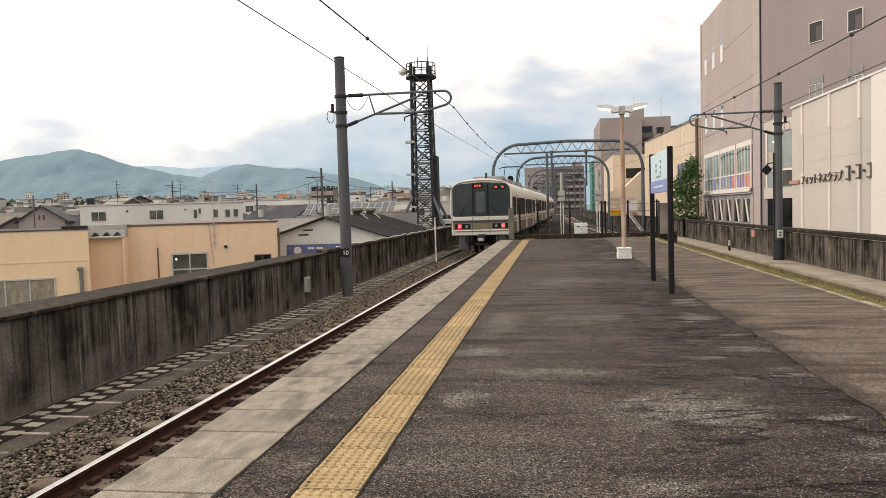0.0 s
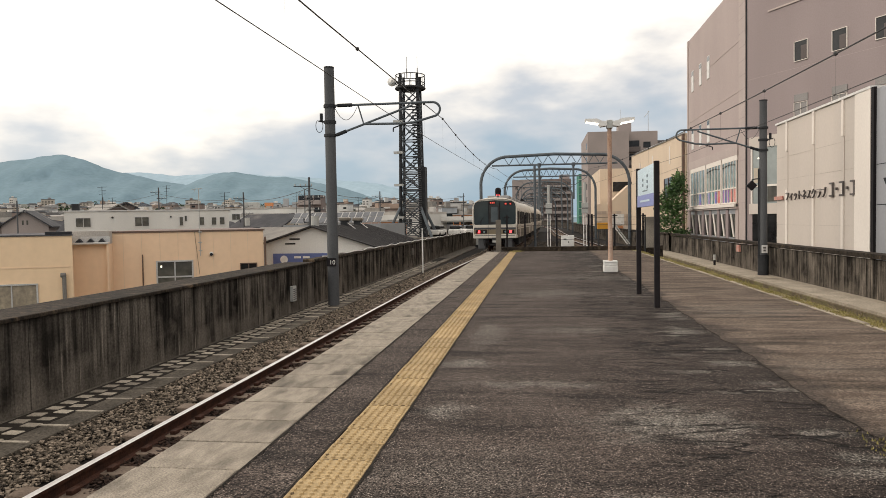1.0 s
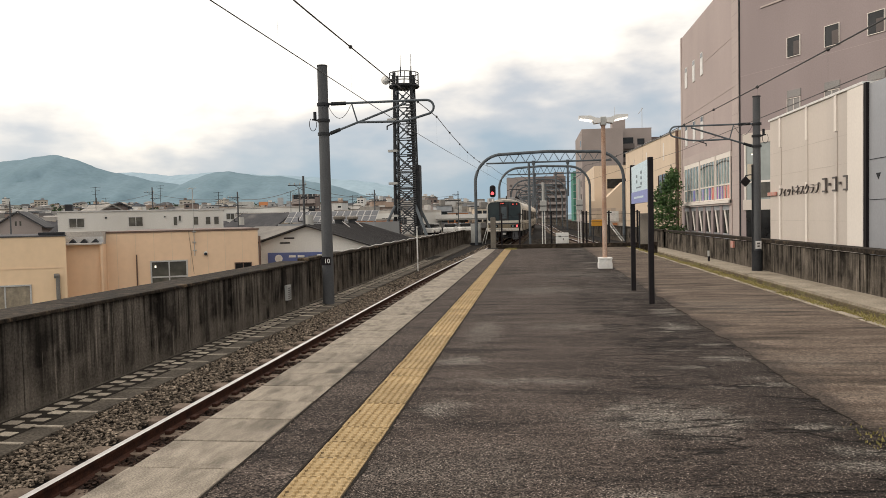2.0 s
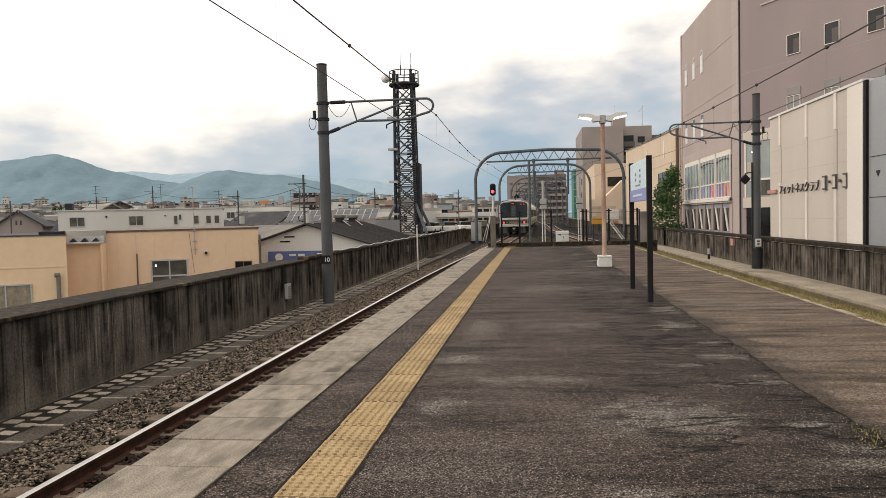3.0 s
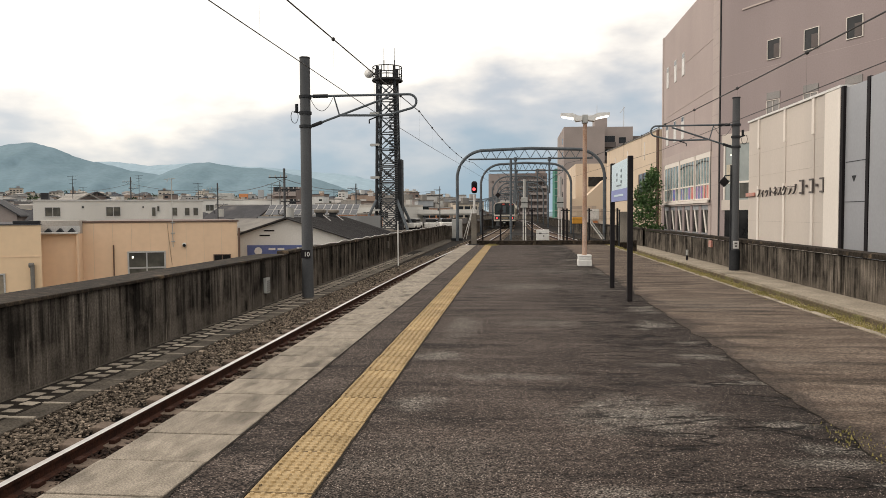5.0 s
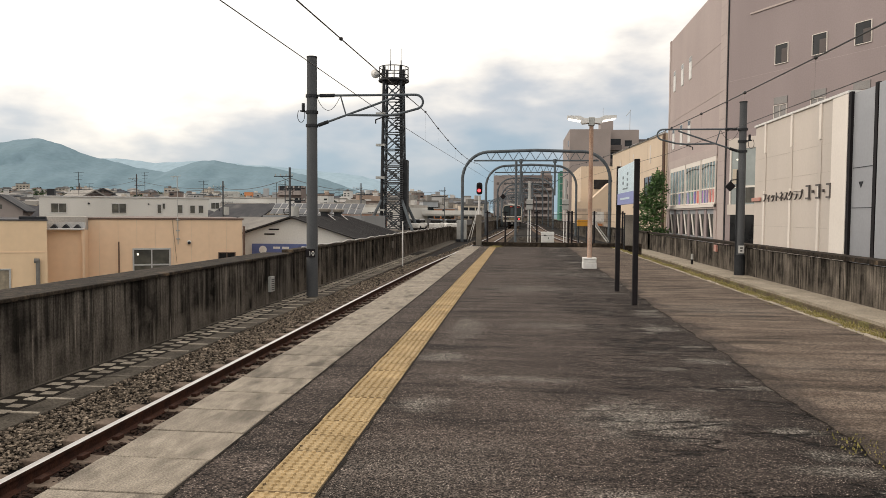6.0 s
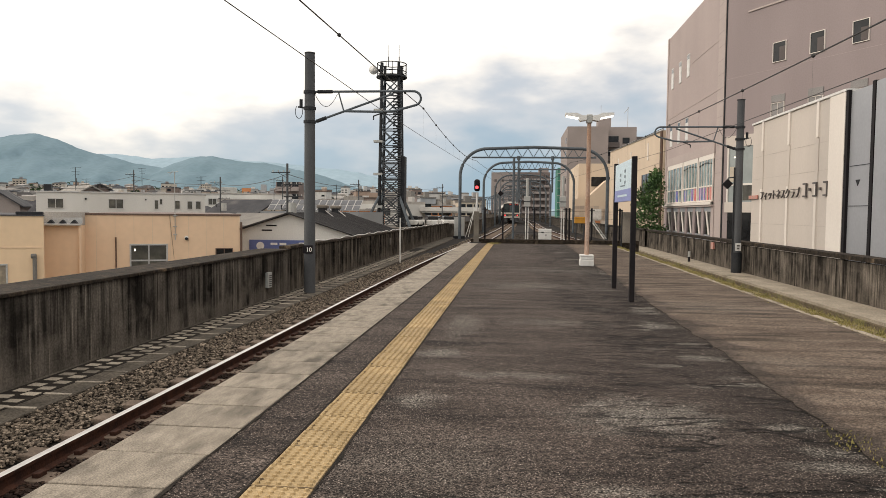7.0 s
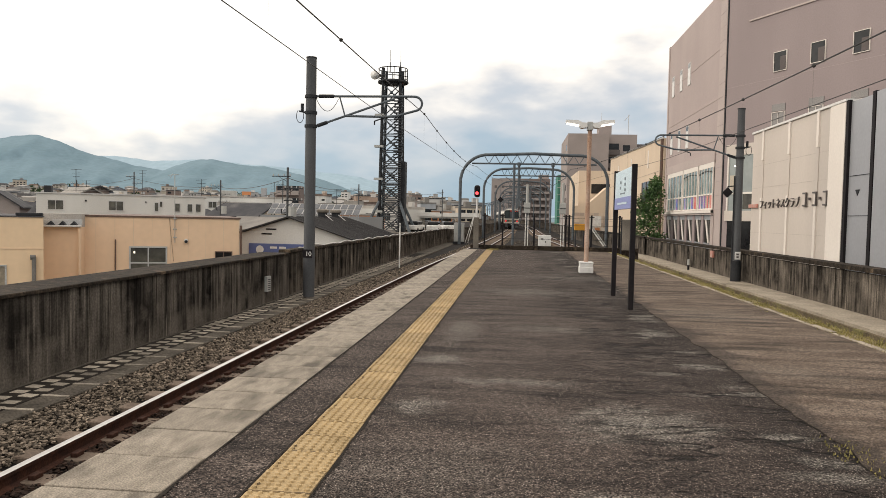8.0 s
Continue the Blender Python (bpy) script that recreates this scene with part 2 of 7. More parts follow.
M = {}
WORN = ((-0.55, 3.2, 0.9, 1.0, 0.30), (-0.5, 4.3, 0.7, 0.5, 0.25), (0.74, 5.36, 0.52, 0.46, 0.90), (-0.717, 5.536, 0.19, 0.20, 0.90), (-0.722, 7.17, 0.27, 0.24, 0.88), (-0.10, 6.36, 0.60, 0.14, 0.70), (-0.65, 8.9, 0.22, 0.9, 0.55), (1.58, 7.28, 0.23, 0.14, 0.95), (1.535, 9.2, 0.24, 0.30, 0.80), (1.65, 8.0, 0.14, 0.10, 0.80), (1.66, 6.52, 0.15, 0.07, 0.80), (1.59, 5.2, 0.20, 0.09, 0.85), (1.61, 4.73, 0.20, 0.10, 0.80), (1.55, 4.5, 0.30, 0.10, 0.80), (0.46, 4.03, 0.25, 0.12, 0.60), (1.6, 10.4, 0.2, 0.3, 0.8), (0.35, 9.2, 0.7, 0.35, 0.45), (0.2, 13.5, 1.0, 0.8, 0.5), (1.0, 17.0, 1.2, 0.9, 0.45))
M["asphalt"] = asphalt_mat("asphalt", ((0.0405, 0.0308, 0.0260), (0.067, 0.0522, 0.0442), (0.087, 0.069, 0.0585), (0.009, 0.0068, 0.0058), 0.80), WORN, 0.9, eroded=1.05)
M["brown_paving"] = asphalt_mat("brown_paving", ((0.085, 0.063, 0.048), (0.135, 0.103, 0.080), (0.186, 0.146, 0.115), (0.027, 0.021, 0.016), 0.25), ((2.6, 11.0, 0.8, 0.8, 0.3), (2.3, 7.2, 0.5, 0.4, 0.25)), 9.0, (0.5, 1.5), margin=1.88)
M["seam"] = pmat("seam", (0.012, 0.010, 0.008), (0.026, 0.021, 0.016), 6, 0.95, 0.6)
M["moss"] = pmat("moss", (0.235, 0.190, 0.085), (0.125, 0.100, 0.054), 4.5, 0.95, 0.8, fine=45, fine_amt=0.5, c3=(0.26, 0.215, 0.15), stain=0.6)
M["bank"] = pmat("bank", (0.165, 0.128, 0.082), (0.090, 0.072, 0.045), 3.5, 0.95, 0.8, fine=40, fine_amt=0.5, c3=(0.175, 0.160, 0.065), stain=0.55)
M["slab"] = pmat("slab", (0.305, 0.265, 0.213), (0.200, 0.173, 0.139), 7.0, 0.8, 0.5, fine=110, fine_amt=0.42, c3=(0.105, 0.090, 0.072), stain=0.60, stretch=(2.4, 0.9, 1), objrand=0.13)
M["tactile"] = pmat("tactile", (0.325, 0.225, 0.108), (0.225, 0.158, 0.084), 5.0, 0.75, 0.6, fine=60, fine_amt=0.40, c3=(0.110, 0.084, 0.056), stain=0.70, objrand=0.13)
M["tactile_dot"] = pmat("tactile_dot", (0.420, 0.310, 0.168), (0.310, 0.222, 0.112), 5.0, 0.7, 0.3, fine=60, fine_amt=0.25, objrand=0.13)
M["concrete"] = pmat("concrete", (0.215, 0.192, 0.162), (0.135, 0.120, 0.102), 1.5, 0.85, 0.4, fine=40, fine_amt=0.3, c3=(0.07, 0.064, 0.056), stain=0.5, objrand=0.25)
M["walkway"] = pmat("walkway", (0.120, 0.103, 0.083), (0.060, 0.052, 0.042), 2.6, 0.9, 0.6, fine=35, fine_amt=0.5, c3=(0.038, 0.034, 0.029), stain=0.55)
M["pale_ledge"] = pmat("pale_ledge", (0.370, 0.320, 0.250), (0.265, 0.228, 0.178), 1.5, 0.9, 0.4, fine=30, fine_amt=0.3, c3=(0.145, 0.12, 0.085), stain=0.5)
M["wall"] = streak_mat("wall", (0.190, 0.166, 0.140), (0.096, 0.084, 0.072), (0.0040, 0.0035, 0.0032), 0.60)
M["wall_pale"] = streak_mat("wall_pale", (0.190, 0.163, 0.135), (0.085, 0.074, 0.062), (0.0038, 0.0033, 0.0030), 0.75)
M["cap"] = pmat("cap", (0.046, 0.035, 0.025), (0.010, 0.008, 0.0065), 8.0, 0.9, 0.8, fine=30, fine_amt=0.5, c3=(0.16, 0.115, 0.075), stain=0.34, objrand=0.25)
M["ballast"] = pmat("ballast", (0.225, 0.182, 0.140), (0.100, 0.081, 0.063), 9.0, 0.9, 0.4, fine=35, fine_amt=0.4, isle=0.97)
# Rust-brown stone, near black because the platform's shadow is put into its colour.
M["shaded_ballast"] = pmat("shaded_ballast", (0.040, 0.023, 0.016), (0.016, 0.011, 0.009), 3.0, 0.9, 0.4, fine=35, fine_amt=0.3, isle=0.6)
M["dark_ballast"] = pmat("dark_ballast", (0.105, 0.088, 0.070), (0.048, 0.040, 0.032), 6.0, 0.9, 0.4, fine=35, fine_amt=0.4, isle=0.8)
M["bed"] = pmat("bed", (0.022, 0.018, 0.015), (0.010, 0.008, 0.007), 12, 0.95, 1.0, fine=30, fine_amt=0.5)
M["rust"] = pmat("rust", (0.066, 0.027, 0.016), (0.032, 0.015, 0.011), 8, 0.85, 0.4, fine=60, fine_amt=0.3)
M["railtop"] = pmat("railtop", (0.72, 0.69, 0.66), (0.62, 0.58, 0.55), 4, 0.28, 0.0, metal=0.9, fine=20, fine_amt=0.05)
M["sleeper"] = pmat("sleeper", (0.20, 0.155, 0.12), (0.12, 0.09, 0.07), 3, 0.9, 0.5, fine=40, fine_amt=0.25, objrand=0.2)
M["steel"] = pmat("steel", (0.120, 0.137, 0.150), (0.082, 0.095, 0.107), 2, 0.65, 0.1, fine=25, fine_amt=0.12, c3=(0.07, 0.06, 0.05), stain=0.35)
M["pole"] = pmat("pole", (0.105, 0.108, 0.112), (0.070, 0.072, 0.076), 1.5, 0.75, 0.2, fine=30, fine_amt=0.12, stretch=(1, 1, 0.3), c3=(0.045, 0.045, 0.045), stain=0.4)
M["dark_steel"] = pmat("dark_steel", (0.036, 0.038, 0.041), (0.022, 0.023, 0.026), 2, 0.7, 0.1, fine=25, fine_amt=0.15)
M["black"] = pmat("black", (0.010, 0.0085, 0.010), (0.016, 0.013, 0.014), 3, 0.7, 0.1, fine=25, fine_amt=0.2)
M["wire"] = pmat("wire", (0.035, 0.034, 0.034), None, 3, 0.6, 0)
M["insulator"] = pmat("insulator", (0.45, 0.43, 0.40), (0.3, 0.28, 0.26), 5, 0.3, 0)
M["rusty_post"] = pmat("rusty_post", (0.50, 0.38, 0.31), (0.30, 0.165, 0.10), 6, 0.8, 0.4, fine=40, fine_amt=0.25, stretch=(1, 1, 0.25), c3=(0.60, 0.53, 0.46), stain=0.62)
M["white_paint"] = pmat("white_paint", (0.74, 0.73, 0.70), (0.60, 0.58, 0.55), 3, 0.5, 0.1, fine=20, fine_amt=0.06, c3=(0.36, 0.33, 0.29), stain=0.25)
M["grey_box"] = pmat("grey_box", (0.42, 0.42, 0.40), (0.34, 0.34, 0.32), 2, 0.6, 0.1, fine=20, fine_amt=0.08, c3=(0.22, 0.2, 0.18), stain=0.3)
M["beige"] = pmat("beige", (0.79, 0.575, 0.395), (0.74, 0.535, 0.365), 0.5, 0.85, 0, fine=3, fine_amt=0.03, c3=(0.57, 0.41, 0.28), stain=0.35, stretch=(1.5, 1.5, 0.2))
M["yellow_wall"] = pmat("yellow_wall", (0.80, 0.595, 0.395), (0.76, 0.56, 0.365), 0.5, 0.85, 0, fine=3, fine_amt=0.03, c3=(0.66, 0.49, 0.32), stain=0.3, stretch=(1.5, 1.5, 0.2))
M["brown_trim"] = pmat("brown_trim", (0.14, 0.085, 0.06), (0.10, 0.06, 0.045), 3, 0.6, 0.1)
M["white_wall"] = pmat("white_wall", (0.62, 0.61, 0.58), (0.54, 0.53, 0.50), 0.4, 0.85, 0.1, fine=12, fine_amt=0.06, stretch=(1, 1, 0.3), c3=(0.40, 0.38, 0.36), stain=0.25, objrand=0.15)
M["cream_wall"] = pmat("cream_wall", (0.58, 0.50, 0.40), (0.50, 0.43, 0.34), 0.4, 0.85, 0.1, fine=12, fine_amt=0.06, stretch=(1, 1, 0.3), objrand=0.25)
M["grey_wall"] = pmat("grey_wall", (0.36, 0.37, 0.38), (0.29, 0.30, 0.31), 0.4, 0.85, 0.1, fine=12, fine_amt=0.06, stretch=(1, 1, 0.3), objrand=0.3)
M["brown_wall"] = pmat("brown_wall", (0.215, 0.170, 0.155), (0.17, 0.135, 0.122), 0.4, 0.85, 0.1, fine=12, fine_amt=0.08)
M["orange_wall"] = pmat("orange_wall", (0.52, 0.22, 0.10), (0.44, 0.19, 0.09), 0.4, 0.85, 0.1)
M["shed_roof"] = pmat("shed_roof", (0.038, 0.036, 0.036), (0.022, 0.021, 0.022), 0.8, 0.75, 0.3, fine=18, fine_amt=0.3, stretch=(0.3, 3, 1), c3=(0.062, 0.058, 0.054), stain=0.4)
M["curtain"] = pmat("curtain", (0.30, 0.25, 0.18), (0.20, 0.165, 0.12), 1.2, 0.5, 0, fine=6, fine_amt=0.25, stretch=(3, 3, 0.6))
M["roof_dark"] = pmat("roof_dark", (0.062, 0.062, 0.066), (0.04, 0.04, 0.045), 0.8, 0.75, 0.3, fine=18, fine_amt=0.2, c3=(0.13, 0.12, 0.115), stain=0.35, objrand=0.3)
M["roof_pale"] = pmat("roof_pale", (0.34, 0.315, 0.285), (0.25, 0.235, 0.215), 0.8, 0.8, 0.2, fine=18, fine_amt=0.15, objrand=0.4)
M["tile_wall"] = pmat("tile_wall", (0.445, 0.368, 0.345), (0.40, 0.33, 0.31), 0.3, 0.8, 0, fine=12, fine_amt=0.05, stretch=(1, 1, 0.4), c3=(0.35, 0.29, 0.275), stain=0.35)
# tile_wall with shade painted in, for the angled wing; pillars reuse it.
M["tile_wall_shade"] = pmat("tile_wall_shaded", (0.325, 0.268, 0.262), (0.285, 0.235, 0.230), 0.3, 0.8, 0, fine=12, fine_amt=0.05, stretch=(1, 1, 0.3), c3=(0.25, 0.205, 0.20), stain=0.4)
M["pale_tile"] = pmat("pale_tile", (0.475, 0.400, 0.370), (0.43, 0.36, 0.335), 0.5, 0.8, 0.1, fine=12, fine_amt=0.06)
M["panel"] = pmat("panel", (0.60, 0.535, 0.475), (0.54, 0.48, 0.425), 0.4, 0.7, 0, fine=8, fine_amt=0.025, stretch=(1, 1, 0.3), c3=(0.49, 0.445, 0.405), stain=0.5)
M["panel_white"] = pmat("panel_white", (0.77, 0.71, 0.645), (0.73, 0.67, 0.605), 0.5, 0.7, 0.05, fine=10, fine_amt=0.03)
M["grey_panel"] = pmat("grey_panel", (0.36, 0.365, 0.385), (0.32, 0.325, 0.345), 0.5, 0.45, 0.05, fine=10, fine_amt=0.04, metal=0.2)
M["tan_wall"] = pmat("tan_wall", (0.66, 0.535, 0.405), (0.61, 0.49, 0.37), 0.4, 0.85, 0.1, fine=12, fine_amt=0.05, stretch=(1, 1, 0.6), c3=(0.52, 0.42, 0.32), stain=0.3)
M["apt_wall"] = pmat("apt_wall", (0.335, 0.285, 0.265), (0.29, 0.25, 0.232), 0.3, 0.85, 0.1, fine=10, fine_amt=0.06)
M["apt_dark"] = pmat("apt_dark", (0.14, 0.12, 0.115), (0.11, 0.095, 0.09), 0.5, 0.85, 0.1)
M["green_net"] = pmat("green_net", (0.10, 0.27, 0.20), (0.06, 0.18, 0.14), 0.8, 0.8, 0.1)
M["town_glass"] = pmat("town_glass", (0.110, 0.105, 0.085), (0.045, 0.043, 0.038), 0.9, 0.25, 0, fine=2, fine_amt=0.3, spec=0.4)
M["glass"] = pmat("glass", (0.022, 0.023, 0.024), (0.012, 0.012, 0.013), 0.6, 0.15, 0, fine=2, fine_amt=0.3, spec=0.35)
M["solar"] = pmat("solar", (0.075, 0.080, 0.090), (0.05, 0.054, 0.062), 1, 0.35, 0)
M["glass_pale"] = pmat("glass_pale", (0.30, 0.38, 0.38), (0.10, 0.14, 0.145), 0.9, 0.12, 0, fine=3, fine_amt=0.25, spec=0.7)
M["alu"] = pmat("alu", (0.55, 0.54, 0.52), (0.45, 0.44, 0.43), 2, 0.4, 0, metal=0.4)
M["train_body"] = pmat("train_body", (0.60, 0.56, 0.49), (0.55, 0.51, 0.44), 0.6, 0.4, 0.0, fine=10, fine_amt=0.04, c3=(0.38, 0.345, 0.29), stain=0.35)
M["train_stripe"] = pmat("train_stripe", (0.105, 0.083, 0.055), (0.09, 0.07, 0.048), 1, 0.5, 0)
M["train_tan"] = pmat("train_tan", (0.205, 0.165, 0.100), (0.17, 0.136, 0.085), 1, 0.5, 0)
M["train_line"] = pmat("train_line", (0.050, 0.052, 0.062), (0.04, 0.042, 0.05), 1, 0.5, 0)
M["door_pane"] = pmat("door_pane", (0.085, 0.100, 0.105), (0.05, 0.06, 0.064), 0.9, 0.15, 0, spec=0.5)
M["train_under"] = pmat("train_under", (0.045, 0.044, 0.045), (0.03, 0.03, 0.03), 3, 0.8, 0.3)
M["train_roof"] = pmat("train_roof", (0.30, 0.30, 0.30), (0.24, 0.24, 0.24), 1, 0.7, 0.1)
M["train_glass"] = pmat("train_glass", (0.020, 0.030, 0.029), (0.009, 0.014, 0.014), 0.8, 0.10, 0, fine=2, fine_amt=0.2, spec=0.38)
M["lid"] = pmat("lid", (0.37, 0.325, 0.265), (0.25, 0.22, 0.18), 3, 0.85, 0.3, fine=50, fine_amt=0.3, c3=(0.08, 0.072, 0.062), stain=0.5, objrand=0.3)
M["side_glass"] = pmat("side_glass", (0.013, 0.012, 0.011), (0.007, 0.006, 0.006), 0.8, 0.75, 0, fine=2, fine_amt=0.2)
M["red_light"] = pmat("red_light", (1.0, 0.055, 0.06), None, 1, 0.4, 0, emit=2.6, fine_amt=0)
M["red_dim"] = pmat("red_dim", (1.0, 0.12, 0.08), None, 1, 0.4, 0, emit=0.35, fine_amt=0)
M["lamp_glow"] = pmat("lamp_glow", (1.0, 0.93, 0.82), None, 1, 0.4, 0, emit=2.0, fine_amt=0)
M["window_glow"] = pmat("window_glow", (1.0, 0.92, 0.75), None, 1, 0.4, 0, emit=1.2, fine_amt=0)
M["weed"] = pmat("weed", (0.270, 0.225, 0.085), (0.175, 0.160, 0.055), 4, 0.9, 0.2, fine=40, fine_amt=0.3, isle=0.4)
M["leaf"] = pmat("leaf", (0.075, 0.150, 0.032), (0.035, 0.080, 0.022), 1.5, 0.6, 0, fine=20, fine_amt=0.2, isle=0.5)
M["bark"] = pmat("bark", (0.10, 0.075, 0.055), (0.06, 0.045, 0.035), 6, 0.9, 0.5)
M["town_ground"] = pmat("town_ground", (0.13, 0.125, 0.115), (0.09, 0.10, 0.08), 0.02, 0.95, 0, fine=0.3, fine_amt=0.2)
# Distance haze is painted into both ranges, paler and bluer farther off.
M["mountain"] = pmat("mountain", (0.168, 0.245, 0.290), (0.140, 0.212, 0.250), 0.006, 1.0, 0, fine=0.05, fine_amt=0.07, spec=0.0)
M["mountain_far_haze"] = pmat("mountain_far_haze", (0.31, 0.41, 0.475), (0.27, 0.365, 0.43), 0.003, 1.0, 0, fine=0.03, fine_amt=0.06, spec=0.0)
M["blue_sign"] = pmat("blue_sign", (0.10, 0.13, 0.30), (0.08, 0.11, 0.26), 1, 0.5, 0)
M["violet_sign"] = pmat("violet_sign", (0.27, 0.30, 0.58), (0.25, 0.28, 0.54), 1, 0.35, 0)
M["sign_white"] = pmat("sign_white", (0.66, 0.78, 0.83), (0.62, 0.74, 0.80), 1, 0.3, 0)
M["sign_ink"] = pmat("sign_ink", (0.20, 0.25, 0.28), (0.16, 0.20, 0.23), 1, 0.5, 0)
M["ink"] = pmat("ink", (0.11, 0.095, 0.088), (0.08, 0.07, 0.065), 1, 0.6, 0)
M["ochre"] = pmat("ochre", (0.55, 0.27, 0.04), (0.45, 0.22, 0.035), 2, 0.7, 0.1)


def palette_mat(name, tones, rough=0.85):
    """Each loose piece takes one of the tones."""
    m = bpy.data.materials.new(name)
    m.use_nodes = True
    nt = m.node_tree
    N, L = nt.nodes.new, nt.links.new
    b = nt.nodes["Principled BSDF"]
    b.inputs["Roughness"].default_value, b.inputs["Specular IOR Level"].default_value = rough, 0.15
    g, r, tc, nz, hs, mr = N("ShaderNodeNewGeometry"), N("ShaderNodeValToRGB"), N("ShaderNodeTexCoord"), N("ShaderNodeTexNoise"), N("ShaderNodeHueSaturation"), N("ShaderNodeMapRange")
    r.color_ramp.interpolation = "CONSTANT"
    e = r.color_ramp.elements
    e[0].color, e[1].position, e[1].color = (*tones[0], 1), 1 / len(tones), (*tones[1], 1)
    for k, c in enumerate(tones[2:], 2):
        e.new(k / len(tones)).color = (*c, 1)
    L(g.outputs["Random Per Island"], r.inputs["Fac"])
    nz.inputs["Scale"].default_value, nz.inputs["Detail"].default_value = 0.5, 6
    L(tc.outputs["Object"], nz.inputs["Vector"])
    mr.inputs["To Min"].default_value, mr.inputs["To Max"].default_value = 0.7, 1.3
    L(nz.outputs["Fac"], mr.inputs["Value"])
    L(r.outputs["Color"], hs.inputs["Color"])
    L(mr.outputs[0], hs.inputs["Value"])
    L(hs.outputs[0], b.inputs["Base Color"])
    return m


M["town_walls"] = palette_mat("town_walls", ((0.50, 0.49, 0.47), (0.42, 0.37, 0.31), (0.58, 0.56, 0.53), (0.27, 0.27, 0.28), (0.47, 0.42, 0.36), (0.20, 0.155, 0.135), (0.55, 0.52, 0.48), (0.36, 0.35, 0.34), (0.32, 0.24, 0.19)))
M["town_roofs"] = palette_mat("town_roofs", ((0.075, 0.076, 0.082), (0.13, 0.125, 0.12), (0.055, 0.060, 0.072), (0.24, 0.225, 0.21), (0.10, 0.075, 0.062), (0.34, 0.32, 0.30), (0.06, 0.058, 0.058)))
M["woods"] = palette_mat("woods", ((0.035, 0.060, 0.026), (0.05, 0.08, 0.03), (0.03, 0.05, 0.028)))
M["stone_tile"] = palette_mat("stone_tile", ((0.56, 0.45, 0.35), (0.48, 0.40, 0.33), (0.62, 0.51, 0.40), (0.42, 0.34, 0.28)))


# ---- mesh helpers ----
def bm_box(bm, x0, x1, y0, y1, z0, z1, bevel=0.0):
    r = bmesh.ops.create_cube(bm, size=1.0, matrix=Matrix.LocRotScale(((x0 + x1) / 2, (y0 + y1) / 2, (z0 + z1) / 2), None, (abs(x1 - x0), abs(y1 - y0), abs(z1 - z0))))
    if bevel:
        es = list({e for v in r["verts"] for e in v.link_edges})
        bmesh.ops.bevel(bm, geom=es, offset=bevel, segments=2, affect="EDGES", profile=0.5)
    return r["verts"]


def bm_rod(bm, a, b, r0, r1=None, seg=8):
    a, b = Vector(a), Vector(b)
    d = b - a
    m = Matrix.Translation((a + b) / 2) @ d.to_track_quat("Z", "Y").to_matrix().to_4x4()
    bmesh.ops.create_cone(bm, cap_ends=True, segments=seg, radius1=r0, radius2=r0 if r1 is None else r1, depth=d.length, matrix=m)


def bm_tube(bm, pts, r, seg=6):
    """A round tube along a line of points."""
    pts = [Vector(p) for p in pts]
    rings = []
    for i, p in enumerate(pts):
        d = (pts[min(i + 1, len(pts) - 1)] - pts[max(i - 1, 0)]).normalized()
        ref = Vector((0, 0, 1)) if abs(d.z) < 0.9 else Vector((0, 1, 0))
        u = d.cross(ref).normalized()
        v = u.cross(d)
        rings.append([bm.verts.new(p + r * (math.cos(k * math.tau / seg) * u + math.sin(k * math.tau / seg) * v)) for k in range(seg)])
    for a, b in zip(rings, rings[1:]):
        for k in range(seg):
            bm.faces.new((a[k], a[(k + 1) % seg], b[(k + 1) % seg], b[k]))
    bm.faces.new(rings[0][::-1])
    bm.faces.new(rings[-1])


def bm_prism(bm, ring, axis, a, b):
    """A flat outline of (u, v) pairs pushed along an axis from a to b."""
    def at(u, v, w):
        return {"x": (w, u, v), "y": (u, w, v), "z": (u, v, w)}[axis]
    lo = [bm.verts.new(at(u, v, a)) for u, v in ring]
    hi = [bm.verts.new(at(u, v, b)) for u, v in ring]
    bm.faces.new(lo)
    bm.faces.new(hi[::-1])
    n = len(ring)
    for i in range(n):
        bm.faces.new((lo[i], hi[i], hi[(i + 1) % n], lo[(i + 1) % n]))


def mesh_of(name, bm, material, smooth=False):
    bmesh.ops.recalc_face_normals(bm, faces=bm.faces)
    me = bpy.data.meshes.new(name)
    bm.to_mesh(me)
    bm.free()
    me.materials.append(M[material])
    if smooth:
        for p in me.polygons:
            p.use_smooth = True
        me.set_sharp_from_angle(angle=radians(35))
    return me


def part(name, bm, material, parent, label="", smooth=False):
    ob = new(name, mesh_of(name, bm, material, smooth))
    ob.parent = parent
    if label:
        tagged(ob, label)
    return ob


def thing(name, label, category, group="", kind="", at=None):
    ob = new(name)
    if at is not None:
        ob.matrix_basis = at
    return tagged(ob, label, category, group, kind)


def solid(name, bm, material, label, category, group="", kind="", smooth=False):
    return tagged(new(name, mesh_of(name, bm, material, smooth)), label, category, group, kind)


def boxes(*rows, bevel=0.0):
    bm = bmesh.new()
    for r in rows:
        bm_box(bm, *r, bevel=bevel)
    return bm


def rods(*rows, seg=8):
    bm = bmesh.new()
    for a, b, r in rows:
        bm_rod(bm, a, b, r, seg=seg)
    return bm


def piece(name, me, parent, m):
    ob = new(name, me)
    ob.parent = parent
    ob.matrix_basis = m
    return ob


